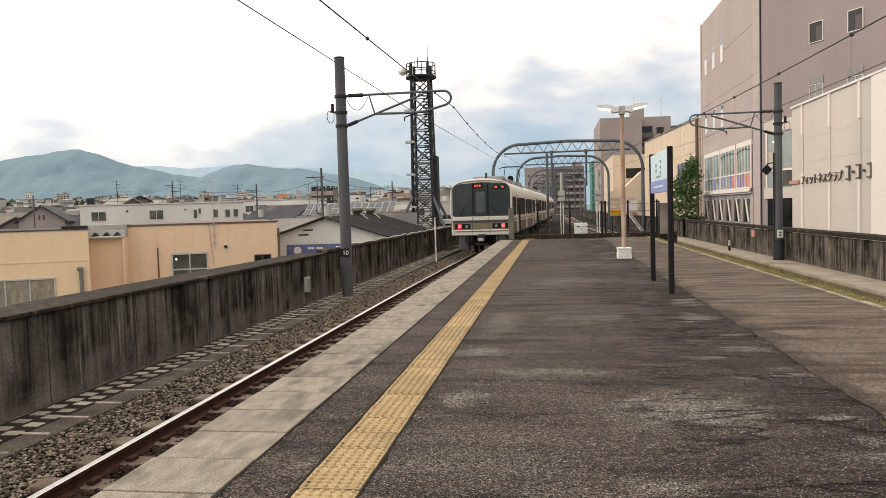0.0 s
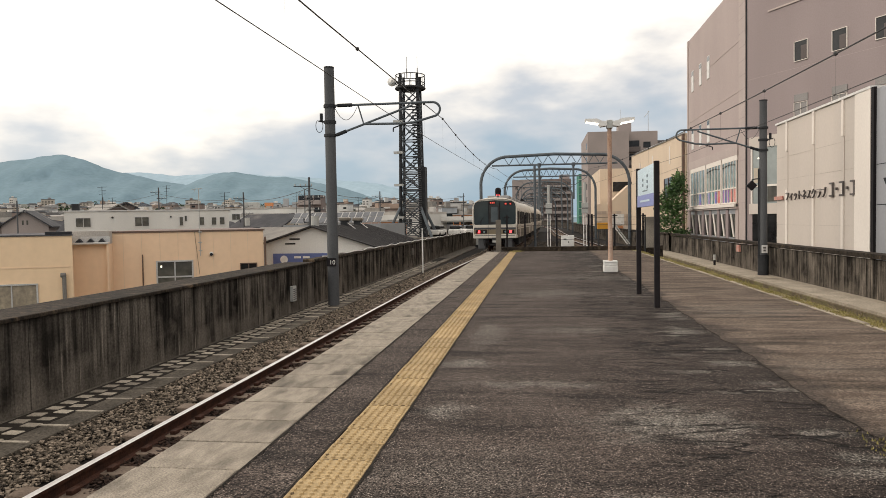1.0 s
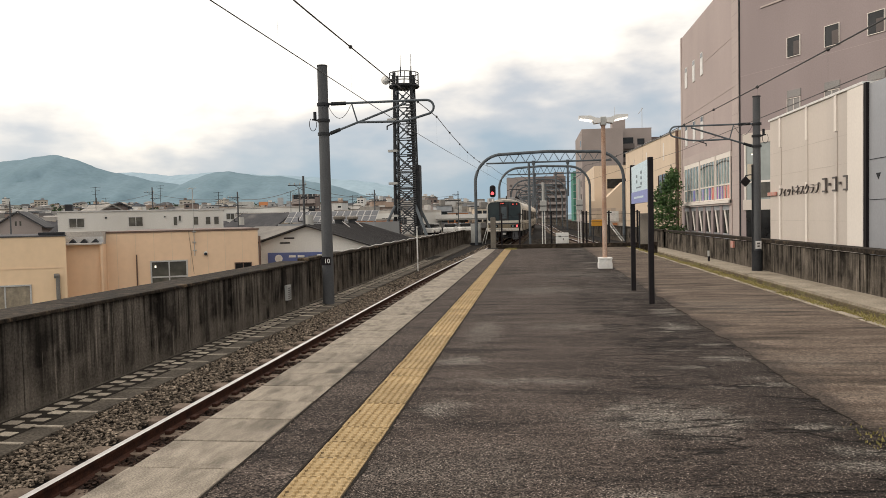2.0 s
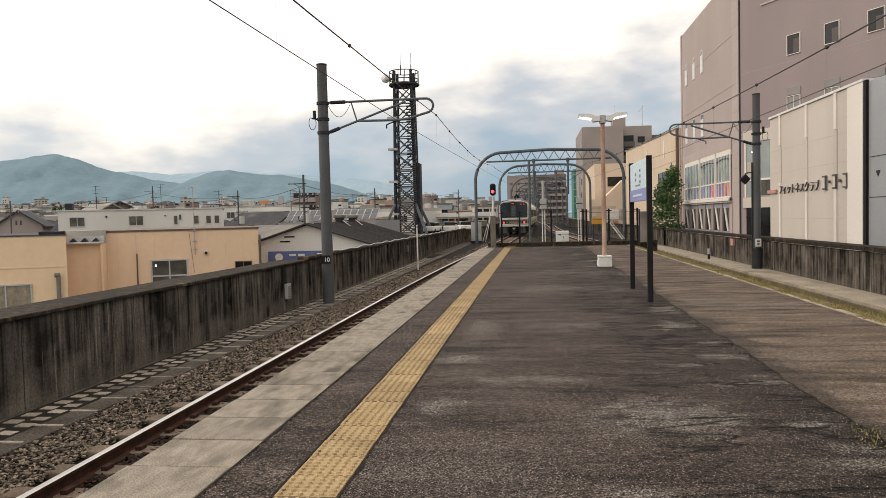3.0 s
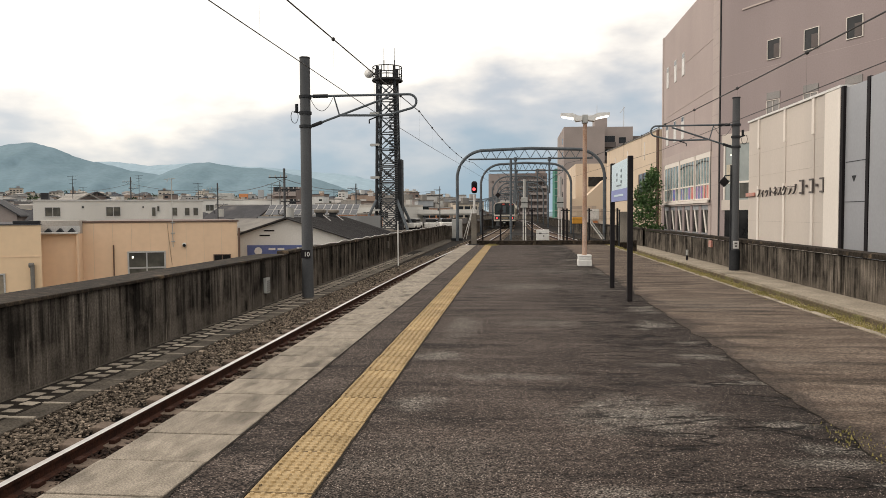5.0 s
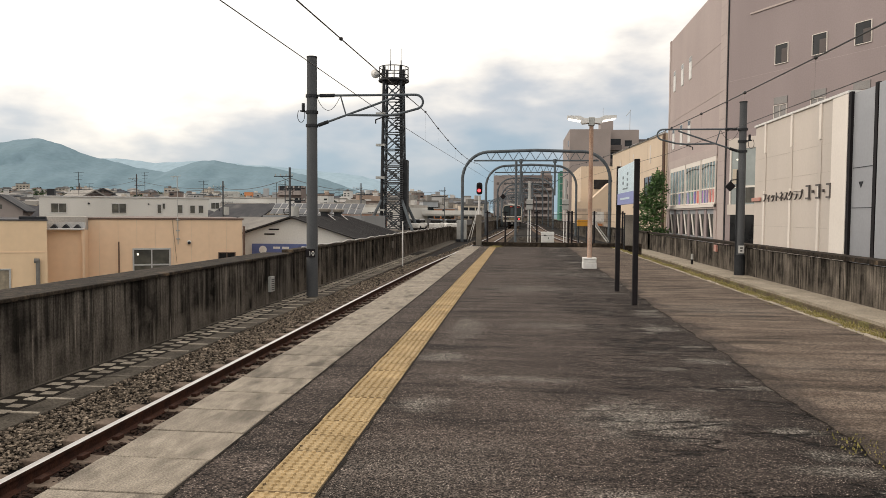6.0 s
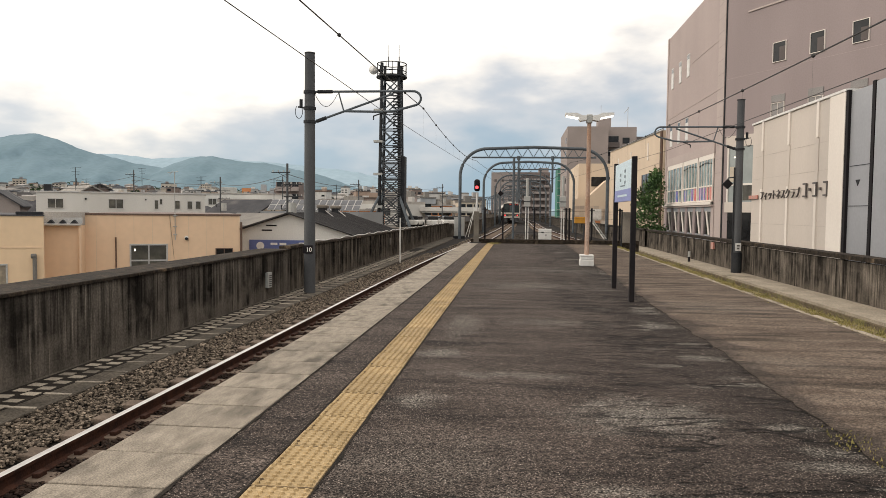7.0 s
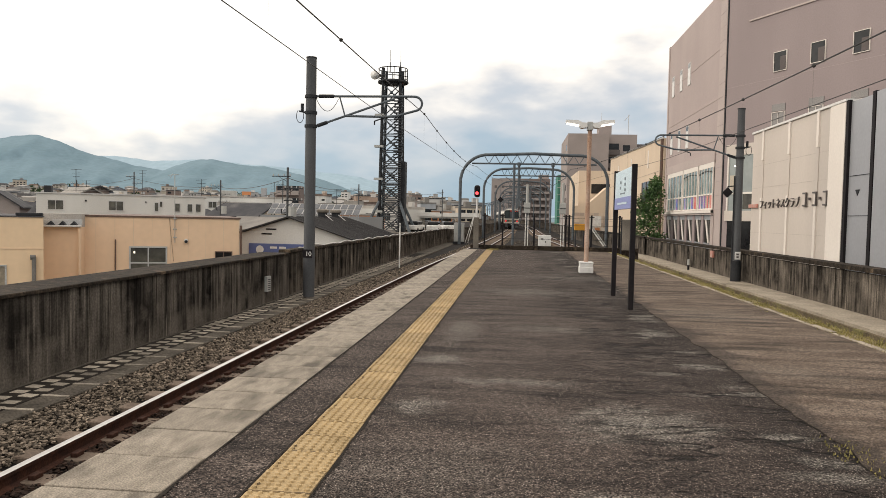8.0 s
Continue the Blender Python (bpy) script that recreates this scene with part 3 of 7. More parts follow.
# ---- the line of the tracks ----
STREET, RAIL, BED = -6.6, -0.86, -1.02
LEFT_LINE = ((-30, -3.57), (26, -3.58), (36, -3.33), (49, -2.90), (62, -2.45), (76, -2.0), (89, -1.65), (100, -1.45), (113, -1.12), (125, -1.0), (137, -1.0), (150, -1.15), (170, -1.75), (195, -3.05), (220, -5.0), (250, -8.2), (290, -14.0), (330, -21.0))
RIGHT_LINE = ((-30, 5.25), (30, 5.25), (40, 5.05), (52, 4.65), (65, 4.05), (80, 3.4), (100, 2.85), (113, 2.85), (125, 2.95), (137, 2.95), (150, 2.8), (170, 2.2), (195, 0.9), (220, -1.0), (250, -4.2), (290, -10.0), (330, -17.0))


def climb(y):
    """The line rises gently beyond the platform."""
    return 0.0037 * max(0.0, y - 40)


def on_line(line, y):
    """The track's centre and heading, in degrees, at y, smoothed along the way."""
    def raw(q):
        return float(np.interp(q, [p[0] for p in line], [p[1] for p in line]))
    def soft(q):
        return sum(raw(q + d) for d in (-8, -4, 0, 4, 8)) / 5
    return soft(y), math.degrees(math.atan2(soft(y - 1) - soft(y + 1), 2))


# ---- the large structure ----
def ground():
    bm = boxes((-4500, 4500, -300, 4900, STREET - 1.0, STREET))
    solid("ground", bm, "town_ground", "grey town ground reaching to the mountains", "ground", kind="structure")
    # the viaduct that carries platform and tracks
    deck = boxes((-6.75, 8.75, -14, 160, -2.0, BED - 0.16), (-40, 8.75, 160.01, 330, -2.0, BED - 0.16))
    solid("viaduct_deck", deck, "concrete", "concrete viaduct deck under both tracks", "viaduct", kind="structure")
    for i, (x0, x1) in enumerate(((-6.70, -5.9), (7.9, 8.7))):
        solid("viaduct_side", boxes((x0, x1, -14, 330, STREET, -2.01)), "concrete", "grey concrete side of the viaduct", "viaduct", kind="structure")


def mountains():
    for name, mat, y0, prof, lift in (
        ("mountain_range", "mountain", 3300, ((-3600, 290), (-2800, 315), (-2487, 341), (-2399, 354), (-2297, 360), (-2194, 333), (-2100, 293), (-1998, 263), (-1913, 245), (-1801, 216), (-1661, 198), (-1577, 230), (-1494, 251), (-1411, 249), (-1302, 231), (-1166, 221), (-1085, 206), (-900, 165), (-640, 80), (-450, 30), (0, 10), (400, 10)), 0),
        ("far_mountain_range", "mountain_far_haze", 4200, ((-4300, 330), (-2616, 335), (-2399, 332), (-2188, 305), (-1951, 316), (-1657, 300), (-1484, 288), (-1312, 272), (-1176, 256), (-1040, 246), (-905, 227), (-704, 166), (-571, 101), (-300, 50), (300, 20), (900, 10)), 0)):
        bm = bmesh.new()
        xs = np.linspace(prof[0][0], prof[-1][0], 260)
        cols = []
        for x in xs:
            h = float(np.interp(x, [p[0] for p in prof], [p[1] for p in prof]))
            h += 5 * noise.noise((x * 0.006, y0, 0)) + 4 * noise.noise((x * 0.02, y0, 2)) + 2.5 * noise.noise((x * 0.08, y0, 2))
            col = []
            for k in range(15):
                f = k / 14
                z = STREET + (h - STREET) * f ** 0.9
                yy = y0 - 800 + 800 * f + 120 * noise.noise((x * 0.004, f * 3, y0)) * (1 - f) + 60 * noise.noise((x * 0.012, f * 6, y0)) * math.sin(f * math.pi)
                col.append(bm.verts.new((x * (yy / y0) ** 0.5, yy, z)))
            cols.append(col)
        for a, b in zip(cols, cols[1:]):
            for k in range(14):
                bm.faces.new((a[k], b[k], b[k + 1], a[k + 1]))
        solid(name, bm, mat, "wooded mountain range with haze painted into its blue-green colour", "mountains", kind="structure", smooth=True)


def platform():
    base = boxes((-2.15, 3.90, -14, 31.05, -1.2, -0.101), (-2.00, 3.92, -14, 31.0, -0.10, -0.05))
    solid("platform", base, "concrete", "concrete body of the station platform", "platform", kind="structure")
    bm = boxes((-1.643, -1.285, -14, 31.0, -0.06, -0.004), (-0.970, 2.3, -14, 31.0, -0.06, -0.002))
    solid("edging_bed", boxes((-2.205, -1.646, -14, 31.0, -0.0995, -0.040)), "seam", "dark dirt-filled bed under the edge slabs", "platform edge", kind="structure")
    top = solid("platform_asphalt", bm, "asphalt", "dark worn asphalt platform surface", "platform surface", kind="structure")
    # brown resurfaced side with its uneven edge
    bm = bmesh.new()
    n = 420
    left = []
    for i in range(n + 1):
        y = -14 + 45 * i / n
        x = 1.82 + 0.004 * (y - 6) + 0.05 * noise.noise((y * 0.7, 3, 1)) + 0.055 * noise.noise((y * 3.1, 7, 1)) + 0.02 * noise.noise((y * 9.0, 2, 1))
        left.append((x, y))
    ring = left + [(3.655, 31.0), (3.655, -14)]
    bm_prism(bm, ring, "z", -0.05, 0.004)
    seam = bmesh.new()
    for (xa, ya), (xb, yb) in zip(left, left[1:]):
        w = 0.002 + 0.030 * max(0.0, noise.noise((ya * 2.3, 1, 5)) + 0.4 * noise.noise((ya * 9.0, 1, 5)))
        q = [seam.verts.new(v) for v in ((xa - w, ya, 0.0015), (xa + 0.003, ya, 0.0015), (xb + 0.003, yb, 0.0015), (xb - w, yb, 0.0015))]
        seam.faces.new(q)
    for x0, amp, side in ((-0.968, 0.030, 1), (-1.290, 0.010, -1), (-1.637, 0.022, 1)):
        # crumbling dirt-filled joints beside the tactile strip and the edge slabs
        ys = np.arange(-6, 31, 0.05)
        for ya, yb in zip(ys, ys[1:]):
            wa, wb = (0.004 + amp * max(0.0, noise.noise((q * 2.9, x0, 4)) + 0.35 * noise.noise((q * 11.0, x0, 9))) for q in (ya, yb))
            q = [seam.verts.new(v) for v in ((x0 - 0.006 * side, ya, 0.0015), (x0 + side * wa, ya, 0.0015), (x0 + side * wb, yb, 0.0015), (x0 - 0.006 * side, yb, 0.0015))]
            seam.faces.new(q)
    solid("paving_seam", seam, "seam", "dark crumbling dirt-filled joints in the paving", "joint", kind="structure")
    solid("platform_repair", bm, "brown_paving", "brown weathered resurfaced strip of platform", "platform surface", kind="structure")
    kerb = boxes((3.74, 3.90, -14, 31.0, -0.09, 0.006), (3.90, 3.98, -14, 31.0, -0.55, -0.02))
    solid("platform_kerb", kerb, "moss", "mossy concrete kerb along the platform edge", "kerb", kind="structure")
    edge = thing("kerb_edging", "broken cream kerb stones beside the moss", "kerb", kind="structure")
    stone = mesh_of("kerb_stone", boxes((-0.038, 0.038, -0.29, 0.29, -0.06, 0.0), bevel=0.008), "pale_ledge")
    for i in range(60):
        piece("kerb_stone", stone, edge, pose(3.699 + random.uniform(-0.006, 0.006), -5.0 + 0.60 * i, 0.014 + random.uniform(-0.010, 0.006), 0, random.uniform(-2, 2), random.uniform(-1, 1)))


def along(line, offset, y0, y1):
    """A parapet and its coping that keep their distance from a track."""
    body, cap = bmesh.new(), bmesh.new()
    for bm, u0, u1, z0, z1 in ((body, -0.08, 0.08, -1.3, 0.20), (cap, -0.15, 0.15, 0.203, 0.30)):
        prev = None
        for y in np.arange(y0, y1, 4.0):
            x, h = on_line(line, y)
            x += offset
            ring = [bm.verts.new((x + u, y, z + climb(y))) for u, z in ((u0, z0), (u1, z0), (u1, z1), (u0, z1))]
            if prev:
                for k in range(4):
                    bm.faces.new((prev[k], prev[(k + 1) % 4], ring[(k + 1) % 4], ring[k]))
            prev = ring
    return body, cap


def left_wall():
    wall = thing("wall_west", "tall dark streaked concrete parapet beside the track", "wall", kind="structure")
    bm = boxes((-6.55, -6.40, -14, 19.9, -2.0, 0.172), (-6.55, -6.40, 19.9, 67.2, -2.0, 0.10))
    part("core", bm, "wall", wall)
    pane = mesh_of("panel", boxes((0, 0.13, 0.0, 1.88, -0.96, 0.171), bevel=0.008), "wall")
    post = mesh_of("post", boxes((0, 0.16, -0.06, 0.06, -0.96, 0.12), bevel=0.008), "wall_pale")
    capm = mesh_of("cap", boxes((-0.76, 0.06, 0.004, 1.996, 0.045, 0.10), bevel=0.012), "cap")
    for i in range(18):
        y = -14 + 1.9 * i
        if y < 20:
            piece("panel", pane, wall, pose(-6.40, y + 0.01, 0))
    for i in range(17):
        piece("cap", capm, wall, pose(-6.27, -14 + 2.0 * i, 0.13))
    rib = mesh_of("rib", boxes((0, 0.10, 0, 0.40, -0.97, 0.20), bevel=0.01), "wall_pale")
    for i in range(75):
        y = 20.3 + 0.62 * i
        piece("rib", rib, wall, pose(-6.40, y, 0))
    part("cap_far", boxes((-6.56, -6.25, 20.1, 67.0, 0.21, 0.30), bevel=0.02), "cap", wall)
    part("jog", boxes((-6.4, -4.6, 67.0, 67.2, -1.0, 0.25)), "wall_pale", wall)
    body, cap = along(LEFT_LINE, -2.75, 67.2, 322)
    part("far_panels", body, "wall_pale", wall)
    part("far_cap", cap, "cap", wall)
    # walkway between wall and ballast
    solid("walkway", boxes((-6.41, -5.32, -14, 68, BED - 0.15, -0.955)), "walkway", "grey concrete walkway along the parapet", "walkway", kind="structure")
    solid("walkway_edge", boxes((-5.335, -5.305, -14, 45, BED - 0.1, -0.949), bevel=0.006), "walkway", "thin rough concrete edge of the walkway", "kerb", kind="structure")
    trough = thing("cable_trough", "two rows of small pale concrete trough lids", "cable trough", kind="structure")
    lid = mesh_of("lid", boxes((-0.092, 0.092, -0.072, 0.072, -0.02, 0.022), bevel=0.006), "lid")
    part("trough_bed", boxes((-6.19, -5.66, -6, 45, -0.96, -0.950)), "seam", trough, "dark dirt between the lids")
    for i in range(150):
        y = -4.0 + 0.30 * i
        for x, dy in ((-6.03, 0.0), (-5.80, 0.15)):
            piece("lid", lid, trough, pose(x + random.uniform(-0.015, 0.015), y + dy + random.uniform(-0.015, 0.015), -0.964 + random.uniform(-0.005, 0.003), random.uniform(-1, 1), random.uniform(-1, 1), random.uniform(-5, 5)))
    strip = thing("walkway_planks", "thin pale joint strips across the walkway", "walkway", kind="structure")
    pm = mesh_of("strip", boxes((-0.17, 0.17, -0.028, 0.028, -0.01, 0.010), bevel=0.004), "lid")
    for i in range(78):
        piece("strip", pm, strip, pose(-5.52 + random.uniform(-0.03, 0.03), -4.22 + 0.62 * i, -0.953, 0, 0, random.uniform(-3, 3)))


def right_wall():
    wall = thing("wall_east", "dark streaked concrete parapet beyond the far track", "wall", kind="structure")
    part("core", boxes((8.33, 8.50, -14, 48.1, -2.0, 0.10)), "wall", wall)
    pane = mesh_of("panel", boxes((-0.13, 0, 0.0, 1.32, -0.9, 0.16), bevel=0.008), "wall_pale")
    capm = mesh_of("cap", boxes((-0.07, 0.36, 0.004, 1.996, 0.0, 0.12), bevel=0.012), "cap")
    for i in range(30):
        piece("panel", pane, wall, pose(8.33, 8 + 1.335 * i, 0))
    for i in range(22):
        y = -14 + 2.0 * i
        piece("cap", capm, wall, pose(8.2, y, 0.19))
    body, cap = along(RIGHT_LINE, 3.4, 48.1, 322)
    part("far_panels", body, "wall_pale", wall)
    part("far_coping", cap, "cap", wall)
    part("near_panels", boxes((8.22, 8.34, -14, 7.99, -0.95, 0.16)), "wall_pale", wall)
    part("far_cap", boxes((8.13, 8.52, 30.0, 48.2, 0.201, 0.31)), "cap", wall)
    solid("ledge_bank", boxes((7.06, 7.147, -14, 50, BED - 0.15, -0.885)), "bank", "brown mossy weed-grown bank below the ledge", "bank", kind="structure")
    solid("ledge", boxes((7.15, 8.30, -14, 50, BED - 0.15, -0.82)), "pale_ledge", "pale dusty concrete ledge below the parapet", "ledge", kind="structure")


def rail_mesh(line, side):
    prof = ((-0.065, -0.15), (0.065, -0.15), (0.065, -0.135), (0.012, -0.115), (0.012, -0.045), (0.034, -0.035), (0.034, -0.004), (-0.034, -0.004), (-0.034, -0.035), (-0.012, -0.045), (-0.012, -0.115), (-0.065, -0.135))
    bm, head = bmesh.new(), bmesh.new()
    ys = [-14 + 2 * i for i in range(110)] + [206 + 6 * i for i in range(20)]
    prev = ph = None
    for y in ys:
        x, _ = on_line(line, y)
        x += side
        ring = [bm.verts.new((x + u, y, RAIL + climb(y) + v)) for u, v in prof]
        hr = [head.verts.new((x + u, y, RAIL + climb(y) + v)) for u, v in ((-0.034, -0.004), (0.034, -0.004), (0.030, 0.0), (-0.030, 0.0))]
        if prev:
            for k in range(12):
                bm.faces.new((prev[k], prev[(k + 1) % 12], ring[(k + 1) % 12], ring[k]))
            for k in range(4):
                head.faces.new((ph[k], ph[(k + 1) % 4], hr[(k + 1) % 4], hr[k]))
        prev, ph = ring, hr
    return bm, head


def tracks():
    for name, line, label in (("track_west", LEFT_LINE, "rusty railway track with one polished rail head showing"), ("track_east", RIGHT_LINE, "rusty railway track curving in beside the other")):
        tr = thing(name, label, "railway track", kind="structure")
        for side in (-0.565, 0.565):
            web, head = rail_mesh(line, side)
            rail = part("rail", web, "rust", tr)
            part("rail_head", head, "railtop", rail, "polished steel running surface")
        sl = mesh_of("sleeper", boxes((-1.02, 1.02, -0.12, 0.12, -0.33, -0.125), bevel=0.015), "sleeper")
        clip = mesh_of("clip", boxes((-0.70, -0.635, -0.06, 0.06, -0.16, -0.085), (-0.495, -0.43, -0.06, 0.06, -0.16, -0.085), (0.43, 0.495, -0.06, 0.06, -0.16, -0.085), (0.635, 0.70, -0.06, 0.06, -0.16, -0.085), bevel=0.008), "rust")
        for i in range(-28, 224):
            y = 4.01 + 0.585 * i
            x, h = on_line(line, y)
            s = piece("sleeper", sl, tr, pose(x, y, RAIL + climb(y), 0, 0, h))
            if i < 60 and line is LEFT_LINE:
                piece("rail_clip", clip, s, Matrix())
    solid("track_bed", boxes((-5.33, -2.07, -14, 40, BED - 0.16, BED - 0.03), (3.67, 7.14, -14, 40, BED - 0.16, BED - 0.03), (-2.06, 3.66, 31.2, 40, BED - 0.16, BED - 0.03)), "bed", "brown dusty track bed under the ballast", "track bed", kind="structure")
    bm = bmesh.new()
    bm_prism(bm, [(-5.318, BED - 0.028), (-5.318, -1.005), (-4.75, BED - 0.028)], "y", -14, 40)
    solid("ballast_shoulder", bm, "bed", "dark bed of the ballast shoulder", "track bed", kind="structure")
    bm = bmesh.new()
    for y0, y1, x0 in ((40, 160, -6.3), (160, 330, -39)):
        q = [bm.verts.new(v) for v in ((x0, y0, BED - 0.03 + climb(y0)), (8.3, y0, BED - 0.03 + climb(y0)), (8.3, y1, BED - 0.03 + climb(y1)), (x0, y1, BED - 0.03 + climb(y1)))]
        bm.faces.new(q)
    solid("far_track_bed", bm, "bed", "brown track bed rising beyond the platform", "track bed", kind="structure")


def stones(name, spans, label, material="ballast", lift=0.0):
    """Loose crushed stone, each stone with its own facets."""
    rng = np.random.default_rng(5)
    ico = bmesh.new()
    bmesh.ops.create_icosphere(ico, subdivisions=1, radius=1.0)
    base = np.array([v.co[:] for v in ico.verts])
    tri = np.array([[v.index for v in f.verts] for f in ico.faces])
    ico.free()
    vs, fs, k = [], [], 0
    for x0, x1, y0, y1, count, size, line in spans:
        xs = rng.uniform(x0, x1, count)
        ys = y0 + (y1 - y0) * rng.uniform(0, 1, count) ** 1.25
        for x, y in zip(xs, ys):
            s = size * rng.uniform(0.55, 1.25)
            shp = base * rng.uniform(0.5, 1.25, (12, 1)) * (s * 1.1, s * rng.uniform(0.5, 0.9), s * rng.uniform(0.35, 0.75))
            a = rng.uniform(0, 6.28)
            c, d = math.cos(a), math.sin(a)
            shp = shp @ np.array(((c, d, 0), (-d, c, 0), (0, 0, 1)))
            off = on_line(line, y)[0] - line[0][1] if y > 24 else 0
            edge = min(1.0, (x - x0) / 0.55)
            vs.append(shp + (x + off, y, BED + climb(y) + (0.012 * rng.uniform(-1.5, 3) if x < -4.55 else -0.012) + lift + (0.030 if x0 < -5 and y < 40 else -0.04) * (1 - edge)))
            fs.append(tri + 12 * k)
            k += 1
    me = bpy.data.meshes.new(name)
    v, f = np.concatenate(vs), np.concatenate(fs)
    me.from_pydata(v.tolist(), [], f.tolist())
    me.materials.append(M[material])
    tagged(new(name, me), label, "ballast", kind="stuff")


def paving_pieces():
    edge = thing("platform_edging", "row of pale worn concrete platform edge slabs", "platform edge", kind="structure")
    sl = mesh_of("slab", boxes((-0.284, 0.284, -0.2265, 0.2265, -0.045, 0.0), bevel=0.005), "slab")
    for i in range(-36, 57):
        piece("slab", sl, edge, pose(-1.930 + random.uniform(-0.004, 0.004), 4.501 + 0.468 * i, random.uniform(0, 0.004), 0, 0, random.uniform(-0.3, 0.3)))
    strip = thing("tactile_strip", "yellow tactile paving strip with worn raised dots", "tactile paving", kind="structure")
    bm = bmesh.new()
    bm_box(bm, -0.150, 0.150, -0.1405, 0.1405, -0.05, 0.0, bevel=0.004)
    flat = len(bm.faces)
    for i in range(6):
        for j in range(6):
            x, y = -0.125 + 0.05 * i, -0.1175 + 0.047 * j
            bmesh.ops.create_cone(bm, segments=6, radius1=0.0135, radius2=0.010, depth=0.010, cap_ends=True, matrix=Matrix.Translation((x, y, 0.005)))
    bm.faces.ensure_lookup_table()
    for f in bm.faces[flat:]:
        f.material_index = 1
    tile = mesh_of("tile", bm, "tactile")
    tile.materials.append(M["tactile_dot"])
    for i in range(-61, 92):
        piece("tile", tile, strip, pose(-1.128 + random.uniform(-0.003, 0.003), 4.032 + 0.2915 * i, random.uniform(0.0, 0.004), 0, 0, random.uniform(-0.4, 0.4)))


# ---- the train ----
def train_car(last, pantograph=False):
    car = thing("train_car", "cream commuter train car with brown band" + (" and lit red tail lights" if last else ""), "train car", group="cars of the train")
    L, W = 9.9, 1.46
    side = [(-W, 0.95), (-W, 2.35), (-W + 0.04, 2.95), (-W + 0.16, 3.25), (-W + 0.42, 3.45), (-0.6, 3.58), (0, 3.62)]
    ring = side + [(-u, v) for u, v in side[-2::-1]]
    bm = bmesh.new()
    secs = []
    for y, s, lean in ((-L, 0.975, 0.10), (-L + 0.12, 0.995, 0.03), (-L + 0.5, 1.0, 0), (L - 0.5, 1.0, 0), (L, 0.97, 0)):
        secs.append([bm.verts.new((u * s, y + lean * max(0, v - 1.8) / 1.8, 0.95 + (v - 0.95) * (1 - (1 - s) * 0.6))) for u, v in ring])
    for a, b in zip(secs, secs[1:]):
        for k in range(len(ring)):
            bm.faces.new((a[k], a[(k + 1) % len(ring)], b[(k + 1) % len(ring)], b[k]))
    bm.faces.new(secs[0])
    bm.faces.new(secs[-1])
    part("body", bm, "train_body", car, smooth=True)
    for s in (-1, 1):
        part("side_band", boxes((s * (W + 0.004), s * (W + 0.010), -L + 0.55, L - 0.55, 0.97, 1.52)), "train_stripe", car, "brown band below the windows")
        part("side_line", boxes((s * (W + 0.004), s * (W + 0.010), -L + 0.55, L - 0.55, 1.60, 1.66)), "train_tan", car)
        for y in (-6.7, 0.0, 6.7):
            d = part("door", boxes((s * (W + 0.012), s * (W + 0.022), y - 0.66, y + 0.66, 1.0, 2.86), bevel=0.004), "train_body", car, "cream sliding door")
            part("door_seam", boxes((s * (W + 0.023), s * (W + 0.027), y - 0.012, y + 0.012, 1.02, 2.84)), "train_under", d)
            for e in (-0.33, 0.33):
                part("door_window", boxes((s * (W + 0.023), s * (W + 0.03), y + e - 0.22, y + e + 0.22, 1.85, 2.68), bevel=0.002), "side_glass", d)
        for y0, y1 in ((-9.3, -7.7), (-5.6, -3.45), (-3.25, -1.1), (1.1, 3.25), (3.45, 5.6), (7.7, 9.3)):
            part("side_window", boxes((s * (W + 0.004), s * (W + 0.014), y0, y1, 1.82, 2.72), bevel=0.004), "side_glass", car)
    for y in (-6.0, -2.0, 2.0, 6.0):
        part("roof_unit", boxes((-0.75, 0.75, y - 1.1, y + 1.1, 3.55, 3.82), bevel=0.06), "train_roof", car)
    for y in (-6.8, 6.8):
        bm = boxes((-0.95, 0.95, y - 1.5, y + 1.5, 0.42, 0.62), (-1.05, -0.93, y - 1.2, y + 1.2, 0.3, 0.55), (0.93, 1.05, y - 1.2, y + 1.2, 0.3, 0.55), bevel=0.02)
        bog = part("bogie", bm, "train_under", car)
        for dy in (-1.05, 1.05):
            part("wheelset", rods(((-0.62, y + dy, 0.43), (-0.48, y + dy, 0.43), 0.43), ((0.48, y + dy, 0.43), (0.62, y + dy, 0.43), 0.43), ((-0.6, y + dy, 0.43), (0.6, y + dy, 0.43), 0.07), seg=20), "rust", bog)
    for i, y in enumerate((-4.2, -2.2, 0.4, 2.6, 4.4)):
        part("underfloor_box", boxes((-1.25, 1.25, y - 0.75, y + 0.75, 0.35 + 0.06 * (i % 2), 0.94), bevel=0.02), "train_under", car)
    if pantograph:
        p = 7.0
        for y in (p - 0.6, p + 0.6):
            part("pantograph_base", rods(((-0.6, y, 3.9), (0.6, y, 3.9), 0.04), seg=6), "dark_steel", car)

        for s in (-1, 1):
            part("pantograph_arm", rods(((s * 0.5, p - 0.6, 3.9), (s * 0.55, p + 0.6, 4.5), 0.03), ((s * 0.55, p + 0.6, 4.5), (s * 0.4, p - 0.1, 5.02), 0.025), seg=6), "dark_steel", car)
        part("pantograph_head", rods(((-0.55, p - 0.1, 5.05), (0.55, p - 0.1, 5.05), 0.04), ((-0.85, p - 0.1, 4.93), (-0.55, p - 0.1, 5.05), 0.03), ((0.55, p - 0.1, 5.05), (0.85, p - 0.1, 4.93), 0.03), seg=6), "dark_steel", car)
